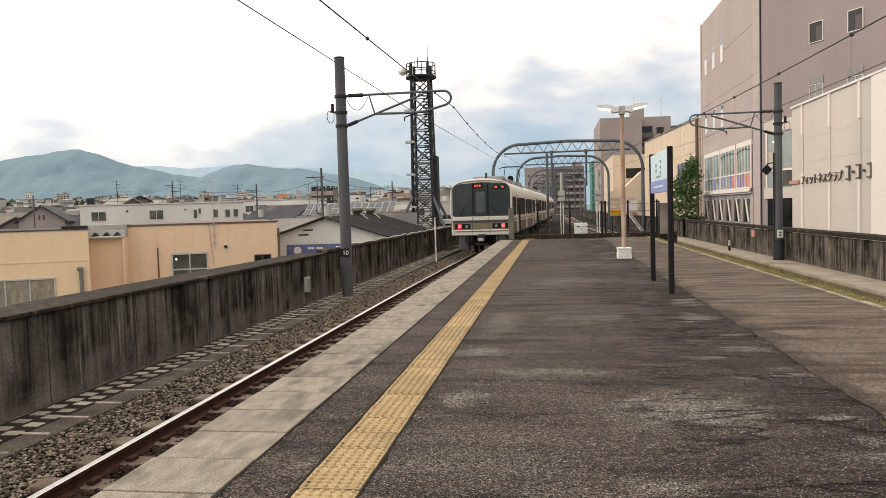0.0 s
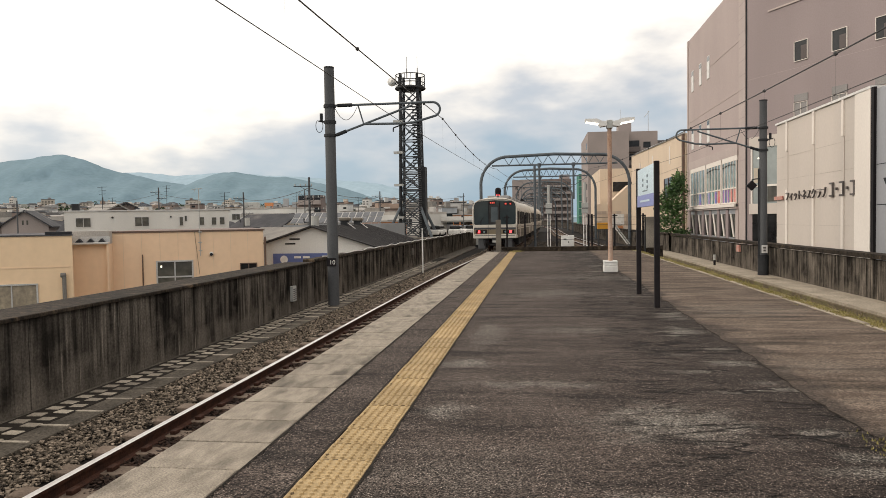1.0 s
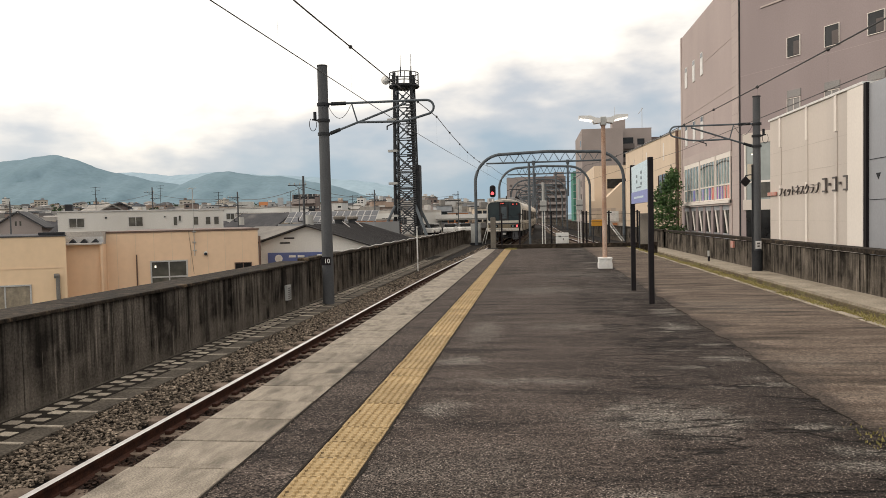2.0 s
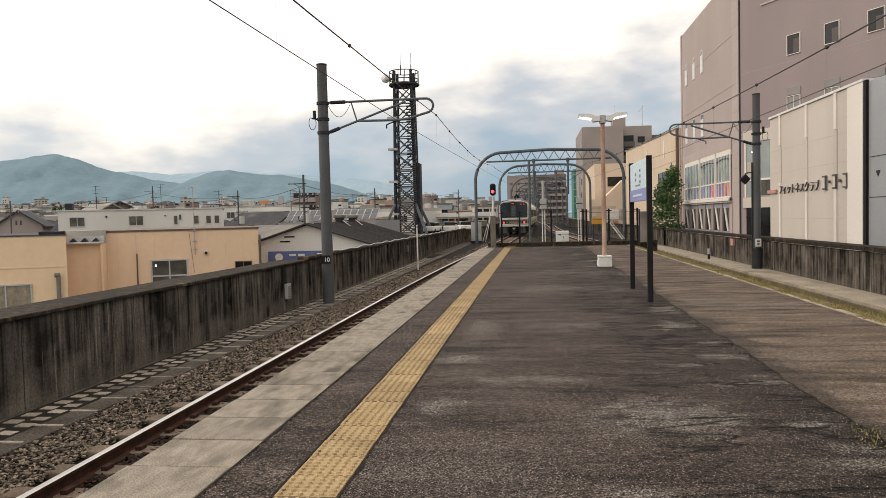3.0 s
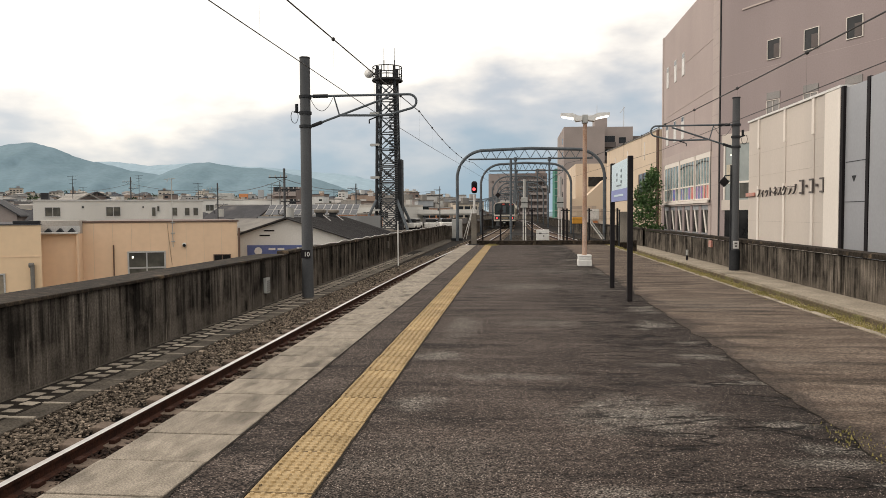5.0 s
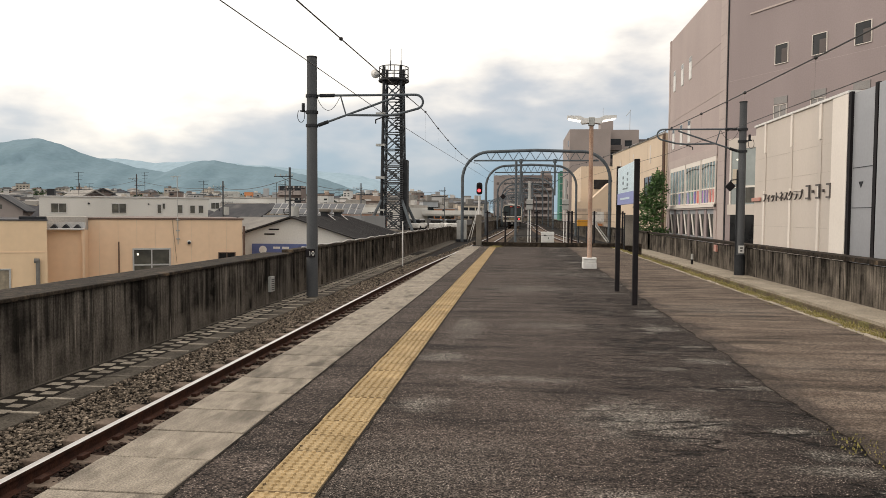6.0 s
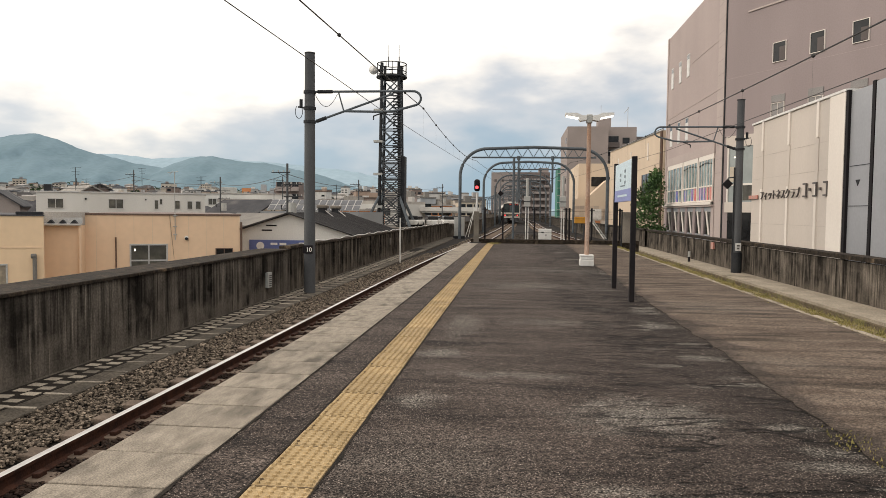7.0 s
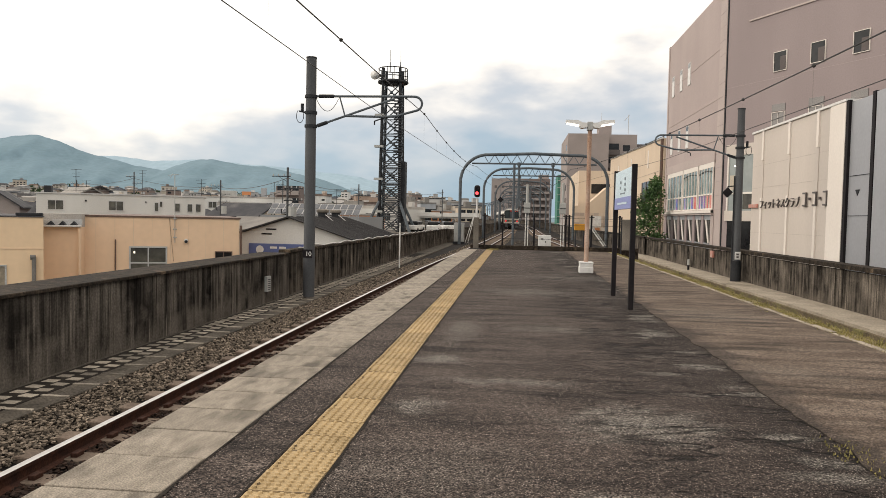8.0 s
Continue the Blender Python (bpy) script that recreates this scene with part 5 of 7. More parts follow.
def signal():
    s = thing("railway_signal", "railway signal showing red on a white post", "railway signal", at=pose(-3.55, 64.5, 0))
    part("post", rods(((0, 0, -1.0), (0, 0, 3.0), 0.09)), "white_paint", s)
    h = part("head", boxes((-0.26, 0.26, -0.24, 0.2, 3.12, 4.18), bevel=0.19), "black", s, "black oval signal head")
    part("hood", rods(((0, -0.2, 3.46), (0, -0.42, 3.46), 0.17), seg=14), "black", h)
    part("hood", rods(((0, -0.2, 3.86), (0, -0.42, 3.86), 0.17), seg=14), "black", h)
    part("red_lens", rods(((0, -0.40, 3.46), (0, -0.435, 3.46), 0.14), seg=16), "red_light", h, "glowing red lens")
    part("stay", rods(((0.1, 0, 2.6), (-1.0, 0.3, -0.9), 0.03), ((-0.1, 0, 2.0), (-0.75, 0.3, -0.9), 0.03)), "white_paint", s)
    b = thing("relay_cabinet", "grey metal relay cabinet beside the track", "cabinet", at=pose(-4.95, 63.0, 0))
    part("body", boxes((-0.42, 0.42, -0.35, 0.35, -0.75, 0.87), bevel=0.03), "grey_box", b)
    part("plinth", boxes((-0.50, 0.50, -0.42, 0.42, -1.15, -0.75)), "dark_steel", b)
    part("door_seam", boxes((-0.01, 0.01, -0.356, -0.35, -0.7, 0.8)), "dark_steel", b)
    w = thing("whistle_post", "slim white post with crossed boards", "sign post", at=pose(-5.2, 32.6, 0))
    part("tube", rods(((0, 0, -1.0), (0, 0, 1.0), 0.03)), "white_paint", w)
    part("cross", rods(((-0.2, 0, 0.75), (0.2, 0, 1.05), 0.025), ((0.2, 0, 0.75), (-0.2, 0, 1.05), 0.025)), "dark_steel", w)
    x = thing("wall_box", "small pale box fixed to the parapet", "junction box", at=pose(-6.23, 18.3, 0))
    part("body", boxes((-0.03, 0.05, -0.14, 0.14, -0.66, -0.28), bevel=0.01), "grey_box", x)
    for k in range(6):
        part("grille_slot", boxes((0.050, 0.056, -0.10, 0.10, -0.62 + 0.05 * k, -0.60 + 0.05 * k)), "dark_steel", x)
    sp = thing("ledge_stub", "short black stub post with a white top", "post", at=pose(7.6, 34.0, 0))
    part("shaft", rods(((0, 0, -0.83), (0, 0, -0.60), 0.05), seg=10), "black", sp)
    part("top", rods(((0, 0, -0.60), (0, 0, -0.36), 0.055), seg=10), "grey_box", sp)
    rb = thing("red_wall_box", "small faded red box on the parapet", "junction box", at=pose(8.16, 32.2, 0))
    part("body", boxes((-0.06, 0.03, -0.18, 0.18, -0.16, 0.12), bevel=0.01), "sign_red", rb)
    bp = thing("brace_pipes", "pair of pale slanting brace pipes", "pipe", at=pose(5.9, 56, 0))
    part("pipe", rods(((-0.5, 0, 0.85), (0.55, 0, -0.6), 0.05), seg=8), "white_paint", bp)
    part("pipe", rods(((-0.3, 0.3, 0.85), (0.75, 0.3, -0.6), 0.05), seg=8), "grey_box", bp)
    wb = thing("wall_plate", "small pale plate fixed to the parapet", "plate", at=pose(-6.27, 36, 0))
    part("body", boxes((-0.02, 0.05, -0.2, 0.2, -0.35, -0.02), bevel=0.01), "concrete", wb)
    part("mark", boxes((0.05, 0.055, -0.08, 0.08, -0.28, -0.1)), "ink", wb)


def parapet_cable():
    bm = bmesh.new()
    pts = [(-6.28 + 0.03 * math.sin(y * 1.3), y, 0.335 + 0.020 * math.sin(y * 3.1) + 0.012 * math.sin(y * 1.7)) for y in np.arange(21, 75, 0.2)]
    bm_tube(bm, pts, 0.018, 5)
    solid("parapet_cable", bm, "white_paint", "pale wavy cable laid along the parapet top", "cable", smooth=True)


# ---- buildings ----
def window(parent, x0, x1, z0, z1, y, glass="glass", mull=1, frame="alu", f=0.06, transom=False):
    """A framed window in a wall that faces -y, at y."""
    bm = bmesh.new()
    out = ((x0 - f, z0 - f), (x1 + f, z0 - f), (x1 + f, z1 + f), (x0 - f, z1 + f))
    inn = ((x0, z0), (x1, z0), (x1, z1), (x0, z1))
    v = [[bm.verts.new((p, q, r)) for p, r in ring] for ring in (out, inn) for q in (y - 0.06, y + 0.02)]
    for k in range(4):
        n = (k + 1) % 4
        for a, b in ((0, 2), (2, 3), (3, 1), (1, 0)):
            bm.faces.new((v[a][k], v[a][n], v[b][n], v[b][k]))
    w = part("window", bm, frame, parent)
    for i in range(1, mull):
        x = x0 + (x1 - x0) * i / mull
        part("mullion", boxes((x - f * 0.4, x + f * 0.4, y - 0.05, y + 0.018, z0, z1)), frame, w)
    if transom:
        z = (z0 + z1) / 2
        part("transom", boxes((x0, x1, y - 0.046, y + 0.016, z - f * 0.5, z + f * 0.5)), frame, w)
    part("pane", boxes((x0, x1, y - 0.02, y + 0.01, z0, z1)), glass, w)
    return w


def house(label, w, d, h, roof_h, wall, roof, gable=True, at=None, name="house", windows=2):
    b = thing(name, label, "house", group="houses of the town", at=at)
    part("wall", boxes((-w / 2, w / 2, -d / 2, d / 2, STREET, STREET + h)), wall, b)
    bm = bmesh.new()
    z = STREET + h
    if roof_h and gable:
        gab = bmesh.new()
        bm_prism(gab, [(-w / 2, z + 0.002), (w / 2, z + 0.002), (0, z + roof_h)], "y", -d / 2, d / 2)
        part("gable", gab, wall, b)
        k = roof_h / (w / 2)
        for q in (-1, 1):
            e = w / 2 + 0.45
            bm_prism(bm, [(q * e, z - 0.45 * k + 0.01), (0, z + roof_h + 0.01), (0, z + roof_h + 0.20), (q * e, z - 0.45 * k + 0.17)], "y", -d / 2 - 0.45, d / 2 + 0.45)
        part("gable_vent", boxes((-0.35, -0.15, -d / 2 - 0.03, -d / 2 + 0.01, z + 0.1, z + 0.65), (0.15, 0.35, -d / 2 - 0.03, -d / 2 + 0.01, z + 0.1, z + 0.65)), "town_glass", b)
    elif roof_h:
        lo = [bm.verts.new(v) for v in ((-w / 2 - 0.4, -d / 2 - 0.4, z + 0.002), (w / 2 + 0.4, -d / 2 - 0.4, z + 0.002), (w / 2 + 0.4, d / 2 + 0.4, z + 0.002), (-w / 2 - 0.4, d / 2 + 0.4, z + 0.002))]
        hi = [bm.verts.new((-w / 4, 0, z + roof_h)), bm.verts.new((w / 4, 0, z + roof_h))]
        bm.faces.new(lo)
        for q in ((lo[0], lo[1], hi[1], hi[0]), (lo[1], lo[2], hi[1]), (lo[2], lo[3], hi[0], hi[1]), (lo[3], lo[0], hi[0])):
            bm.faces.new(q)
    else:
        for r in ((-w / 2, w / 2, -d / 2, -d / 2 + 0.2, z + 0.002, z + 0.5), (-w / 2, w / 2, d / 2 - 0.2, d / 2, z + 0.002, z + 0.5), (-w / 2, -w / 2 + 0.2, -d / 2 + 0.2, d / 2 - 0.2, z + 0.002, z + 0.5), (w / 2 - 0.2, w / 2, -d / 2 + 0.2, d / 2 - 0.2, z + 0.002, z + 0.5)):
            bm_box(bm, *r)
    part("roof", bm, roof, b)
    storeys = max(1, int(h / 2.9))
    for s in range(storeys):
        for i in range(windows):
            x = -w / 2 + w * (i + 0.5) / windows
            z0 = STREET + 0.95 + 2.9 * s
            if storeys - s <= 3:
                window(b, x - 0.75, x + 0.75, z0, z0 + 1.15, -d / 2, mull=2)
    return b


def town():
    rng = random.Random(11)
    walls = ("white_wall", "cream_wall", "grey_wall", "white_wall", "cream_wall")
    protos = []
    specs = ((9, 8, 5.6, 2.2, "cream_wall", "roof_dark", True, "cream two-storey house with a dark gabled roof"),
             (10, 8, 5.8, 2.0, "white_wall", "roof_dark", False, "white two-storey house with a dark hipped roof"),
             (8, 9, 5.6, 2.1, "grey_wall", "roof_pale", True, "grey two-storey house with a pale gabled roof"),
             (12, 10, 8.8, 0, "white_wall", "roof_pale", True, "white three-storey flat-roofed building"),
             (14, 10, 8.6, 0, "cream_wall", "roof_pale", True, "cream three-storey flat-roofed building"),
             (9, 8, 5.6, 2.4, "brown_wall", "roof_dark", True, "brown two-storey house with a dark gabled roof"))
    spots = []
    for ring, (y0, y1, n) in enumerate(((84, 112, 14), (112, 170, 26), (170, 280, 40), (280, 460, 46))):
        for i in range(n):
            y = rng.uniform(y0, y1)
            t = (i + rng.uniform(0.1, 0.9)) / n
            x = -y * (0.10 + 0.82 * t) - 8
            if (y < 120 and x > -29) or (y < 98 and x > -58):
                continue
            spots.append((x, y))
    for i, (x, y) in enumerate(spots):
        w, d, h, rh, wm, rm, g, lab = specs[i % 6]
        k = i % 6
        m = pose(x, y, rng.uniform(-0.6, 0.5) + (0.3 if y < 170 else 0.9), 0, 0, rng.uniform(-35, 25))
        if len(protos) < 6:
            protos.append(house(lab, w, d, h, rh, wm, rm, g, m, windows=3 if w > 10 else 2))
        else:
            copy_thing(protos[k], m)
    # larger blocks further away
    for i in range(56):
        y = rng.uniform(230, 660)
        x = -y * (0.03 + 0.92 * (i + rng.random()) / 56) - 12
        h = rng.uniform(8.6, 10.5) + y * 0.006
        w = rng.uniform(10, 30)
        block("distant mid-rise block with rows of dark windows", x, y, w, 10, h, walls[i % 5], rng.uniform(-20, 20))
    for x, y, w, h, m in ((-44, 420, 22, 17, "grey_wall"), (-30, 520, 16, 17, "cream_wall"), (-95, 520, 30, 17, "orange_wall"), (-70, 560, 40, 16, "white_wall"), (-150, 560, 30, 20, "white_wall"), (-300, 620, 40, 20, "white_wall")):
        block("distant apartment block with rows of dark windows", x, y, w, 14, h, m, 0)

    tones = ("cream_wall", "grey_wall", "white_wall", "brown_wall", "apt_wall", "cream_wall", "orange_wall")
    for i in range(26):
        y = rng.uniform(250, 480)
        x = -y * (0.062 + 0.185 * (i + rng.random()) / 26)
        block("small distant block of flats with rows of windows", x, y, rng.uniform(6, 13), 8, 8.4 + y * rng.uniform(0.002, 0.020), tones[i % 7], rng.uniform(-25, 25))


def rise(x, y):
    """Height of the town's ground, which climbs towards the mountains in the west."""
    slope = float(np.interp(x / max(y, 1.0), (-0.8, -0.45, -0.1, -0.03), (0.058, 0.047, 0.036, 0.0)))
    return STREET + slope * min(max(0.0, y - 300), 900)


def hillside():
    bm = bmesh.new()
    rows = []
    for y in (300, 400, 550, 700, 900, 1200, 1700, 2400):
        rows.append([bm.verts.new((r * y, y, rise(r * y, y) + 0.05)) for r in np.linspace(-1.3, -0.02, 24)])
    for a, b in zip(rows, rows[1:]):
        for k in range(23):
            bm.faces.new((a[k], a[k + 1], b[k + 1], b[k]))
    solid("hillside", bm, "town_ground", "gently rising ground of the far town", "ground", kind="structure")
    rng = np.random.default_rng(21)
    cube = np.array([(-1, -1, 0), (1, -1, 0), (1, 1, 0), (-1, 1, 0), (-1, -1, 1), (1, -1, 1), (1, 1, 1), (-1, 1, 1)], float)
    cf = np.array([(0, 1, 5, 4), (1, 2, 6, 5), (2, 3, 7, 6), (3, 0, 4, 7), (4, 5, 6, 7)])
    sets = {"town_walls": ([], []), "town_roofs": ([], []), "glass": ([], []), "woods": ([], [])}

    def put(kind, pts, faces):
        vs, fs = sets[kind]
        n = sum(len(v) for v in vs)
        vs.append(pts)
        fs.extend(tuple(int(q) + n for q in f) for f in faces)

    for i in range(690):
        y = 300 / (1 - 0.72 * rng.uniform(0, 1))
        town_end = i % 4 == 0
        x = -y * rng.uniform(0.05, 0.22 if town_end else 0.86)
        tall = rng.uniform() < (0.30 if town_end else 0.06)
        w, d, h = rng.uniform(3.2, 7.5), rng.uniform(3.5, 5), rng.uniform(4.5, 8.5) + (rng.uniform(3, 8) if tall else 0)
        a, z = rng.uniform(-0.6, 0.6), rise(x, y) - 0.4
        rot = np.array(((math.cos(a), math.sin(a), 0), (-math.sin(a), math.cos(a), 0), (0, 0, 1)))

        def place(p):
            return np.asarray(p, float) @ rot + (x, y, z)
        put("town_walls", place(cube * (w, d, h)), cf)
        if tall or rng.uniform() < 0.35:
            put("town_roofs", place(cube * (w + 0.2, d + 0.2, 0.5) + (0, 0, h)), cf)
            put("town_walls", place(cube * (w * 0.25, d * 0.3, 2.2) + (rng.uniform(-0.5, 0.5) * w, 0, h + 0.5)), cf)
        else:
            e, rh = 0.5, rng.uniform(1.4, 2.4)
            put("town_roofs", place([(-w - e, -d - e, h), (w + e, -d - e, h), (w + e, d + e, h), (-w - e, d + e, h), (-w * 0.6, 0, h + rh), (w * 0.6, 0, h + rh)]), [(0, 1, 5, 4), (1, 2, 5), (2, 3, 4, 5), (3, 0, 4)])
        for s in range(int(h / 2.8)):
            n = max(2, int(w / 1.7))
            for k in range(n):
                if rng.uniform() < 0.85:
                    xx = -w + 2 * w * (k + 0.5) / n
                    put("glass", place(cube * (w / n * 0.55, 0.1, 1.3) + (xx, -d, 0.9 + 2.8 * s)), cf)
    for i in range(260):
        y = 290 / (1 - 0.74 * rng.uniform(0, 1))
        x = -y * rng.uniform(0.05, 0.86)
        c = np.array((x, y, rise(x, y) + 2.5))
        for k in range(16):
            p = c + rng.normal(0, 1, 3) * (2.4, 1.5, 1.5)
            put("woods", p + rng.normal(0, 1.3, (4, 3)), [(0, 1, 2), (0, 2, 3), (0, 3, 1)])
    for kind, name, label in (("town_walls", "distant_houses", "pale crowded houses of the far town"), ("town_roofs", "distant_roofs", "dark and pale roofs of the far town"), ("glass", "distant_windows", "dark windows of the far town"), ("woods", "distant_trees", "dark clumps of far trees")):
        vs, fs = sets[kind]
        me = bpy.data.meshes.new(name)
        me.from_pydata(np.concatenate(vs).tolist(), [], fs)
        me.materials.append(M[kind])
        tagged(new(name, me), label, "town", kind="stuff")


def roof_aerial(x, y, z0, z1):
    a = thing("roof_aerial", "thin grey television aerial on a roof", "aerial", group="aerials of the town", at=pose(x, y, 0))
    part("mast", rods(((0, 0, z0), (0, 0, z1), 0.035), seg=6), "dark_steel", a)
    for k, w in enumerate((0.7, 0.55, 0.45)):
        part("element", rods(((-w, 0, z1 - 0.12 - 0.45 * k), (w, 0.1, z1 - 0.05 - 0.45 * k), 0.022), seg=5), "dark_steel", a)


def block(label, x, y, w, d, h, wall, turn, name="apartment_block"):
    b = thing(name, label, "apartment block", group="blocks of the town", at=pose(x, y, 0, 0, 0, turn))
    part("wall", boxes((-w / 2, w / 2, -d / 2, d / 2, STREET, STREET + h)), wall, b)
    part("roof", boxes((-w / 2 - 0.2, w / 2 + 0.2, -d / 2 - 0.2, d / 2 + 0.2, STREET + h + 0.003, STREET + h + 0.5), (-w / 6, w / 8, -2, 2, STREET + h + 0.5, STREET + h + 2.6)), "roof_pale", b)
    for s in range(int(h / 2.9)):
        n = max(3, int(w / 4.2))
        for i in range(n):
            z0 = STREET + 0.9 + 2.9 * s
            if z0 < -0.6:
                continue
            xx = -w / 2 + w * (i + 0.5) / n
            part("window", boxes((xx - 1.1, xx + 1.1, -d / 2 - 0.05, -d / 2 + 0.05, z0, z0 + 1.5)), "glass", b)
    return b


def near_west():
    turn = 24
    # beige factory building; poses run leftwards from its far corner
    b = thing("factory_building", "beige metal-clad factory building with brown roof trim", "building", at=pose(-15.46, 40.0, 0, 0, 0, turn))
    part("wall", boxes((-8.05, 0, 0, 22, STREET, 0.94)), "beige", b)
    part("roof_trim", boxes((-8.10, 0.07, -0.06, 22.1, 0.945, 1.03)), "brown_trim", b, "brown metal roof edge")
    for x in np.arange(-7.3, -0.3, 0.92):
        part("cladding_joint", boxes((x - 0.008, x + 0.008, -0.012, 0.004, STREET, 0.94)), "tan_wall", b)
    window(b, -5.60, -3.85, -2.3, -0.68, 0.0, "town_glass", 2, f=0.08, transom=True)
    part("lit_lamp", boxes((-5.46, -5.38, -0.035, -0.022, -0.98, -0.86)), "window_glow", b)
    window(b, -1.25, -0.42, -2.0, -0.90, 0.0, "glass", 2, "brown_trim", f=0.05)
    part("pipe", rods(((-6.35, -0.06, -0.24), (-6.35, -0.06, -3.5), 0.035)), "brown_trim", b)
    part("vent", rods(((-2.81, 0.0, -0.27), (-2.81, -0.16, -0.27), 0.10), seg=12), "white_paint", b)
    part("vent_hood", rods(((-2.81, 0.0, -0.32), (-2.81, -0.17, -0.32), 0.085), seg=12), "dark_steel", b)
    part("aerial_mast", rods(((-3.38, -0.09, -0.4), (-3.40, -0.09, 3.3), 0.022)), "grey_box", b)
    for z in (0.92, 0.35, -0.1):
        part("mast_bracket", rods(((-3.48, -0.06, z), (-3.28, -0.06, z), 0.03)), "grey_box", b)
    part("aerial", rods(((-3.75, -0.09, 3.25), (-3.2, -0.09, 3.32), 0.015), ((-3.65, -0.09, 3.1), (-3.5, -0.09, 3.35), 0.012)), "grey_box", b)
    part("cable", rods(((-3.67, -0.03, 0.95), (-3.45, -0.03, -1.4), 0.008)), "brown_trim", b)
    part("downpipe", rods(((0.08, -0.06, 0.6), (0.08, -0.06, -4), 0.06)), "brown_trim", b)
    c = thing("factory_link", "low beige link building with a fluted metal eave", "building", at=pose(-22.02, 35.5, 0, 0, 0, turn))
    part("wall", boxes((-2.6, 0.0, 0, 3, STREET, 0.40)), "beige", c)
    part("eave", boxes((-1.72, 0.05, -0.35, 0.2, 0.405, 0.50), bevel=0.02), "alu", c, "pale metal gutter")
    for x in (-1.35, -0.82, -0.30):
        bm = bmesh.new()
        bm_prism(bm, [(x - 0.17, 0.505), (x + 0.17, 0.505), (x + 0.02, 0.70)], "y", -0.22, 0.2)
        part("eave_rib", bm, "dark_steel", c)
    part("fascia", boxes((-1.72, 0.05, 0.21, 0.3, 0.505, 0.80)), "alu", c)
    part("roof", boxes((-2.6, 0.0, 0.32, 3, 0.405, 1.08)), "roof_pale", c)
    part("downpipe", rods(((-0.02, -0.2, 0.45), (-0.02, -0.2, -4), 0.075)), "beige", c)
    d = thing("yellow_building", "pale yellow rendered building with metal windows", "building", at=pose(-21.61, 32.0, 0, 0, 0, turn))
    bm = bmesh.new()
    bm_prism(bm, [(-22, 0), (0, 0), (-3.2, 14), (-22, 14)], "z", STREET, 0.90)
    part("wall", bm, "yellow_wall", d)
    bm = bmesh.new()
    bm_prism(bm, [(-22, -0.05), (0.05, -0.05), (-3.15, 14), (-22, 14)], "z", 0.905, 0.96)
    part("roof_trim", bm, "roof_dark", d)
    part("roof_pipe", boxes((-1.2, -0.1, 0.3, 0.6, 0.96, 1.10), bevel=0.03), "dark_steel", d)
    part("band", boxes((-22, 0, -0.02, 0.004, -0.56, -0.51)), "beige", d)
    window(d, -4.6, -1.55, -2.9, -1.34, 0.0, "curtain", 3, f=0.07)
    window(d, -10.2, -7.0, -2.9, -1.34, 0.0, "curtain", 3, f=0.07)
    part("flue", rods(((-0.36, -0.15, -0.9), (-0.36, -0.15, -4.0), 0.09), ((-0.50, -0.15, -0.92), (-0.30, -0.15, -0.92), 0.11), seg=12), "roof_pale", d)
    # long white two-storey building
    w = thing("white_building", "long white flat-roofed two-storey building", "building", at=pose(-31.61, 72.0, 0, 0, 0, turn))
    part("wall", boxes((-15.3, 0, 0, 9, STREET, 2.80)), "white_wall", w)
    part("parapet", boxes((-15.4, 0.1, -0.1, 9.1, 2.805, 2.92)), "alu", w)
    for x0, x1, z0, z1, n in ((-14.27, -12.98, 1.32, 2.16, 2), (-8.94, -7.68, 1.32, 2.19, 2), (-4.77, -4.46, 1.31, 2.15, 1), (-4.29, -4.09, 1.76, 2.27, 1), (-2.87, -2.44, 1.33, 2.12, 1), (-1.69, -1.26, 1.34, 2.08, 1), (-0.88, -0.45, 1.35, 2.09, 1)):
        window(w, x0, x1, z0, z1, 0.0, "town_glass", n)
    part("tank", boxes((-14.75, -14.1, 0.6, 1.4, 2.92, 3.58), bevel=0.03), "dark_steel", w, "dark rooftop tank")
    part("vent_cowl", rods(((-11.0, -0.1, 2.2), (-11.0, 0.0, 2.2), 0.10), ((-5.6, -0.1, 2.2), (-5.6, 0.0, 2.2), 0.08)), "dark_steel", w)
    house("brown house with a pale gabled roof behind the white building", 4.6, 7.0, 9.5, 1.25, "brown_wall", "roof_pale", True, pose(-58.2, 93.0, 0, 0, 0, 52))
    house("brown house with a small pale dormer gable", 2.2, 3.0, 10.6, 0.5, "brown_wall", "roof_dark", True, pose(-57.6, 96.0, 0, 0, 0, 40))
    house("beige house with a dark-edged gabled roof", 5.2, 8, 8.2, 1.75, "apt_wall", "roof_dark", True, pose(-65.4, 87.5, 0, 0, 0, 27))
    for x, y, h, t in ((-69.5, 98.0, 7.4, 20), (-65.0, 99.5, 6.9, 60), (-74.0, 101.0, 8.0, 35)):
        house("grey house with a blue-black tiled roof", 5.0, 6.5, h, 1.7, "grey_wall", "roof_dark", False, pose(x, y, 0, 0, 0, t))
    # gabled shed
    g = thing("warehouse", "white gabled warehouse with a dark corrugated roof", "warehouse", at=pose(-14.85, 47.0, 0))
    bm = bmesh.new()
    bm_prism(bm, [(-3.6, STREET), (4.2, STREET), (4.2, -0.32), (0, 1.02), (-3.6, -0.12)], "y", 0, 16)
    part("wall", bm, "white_wall", g)
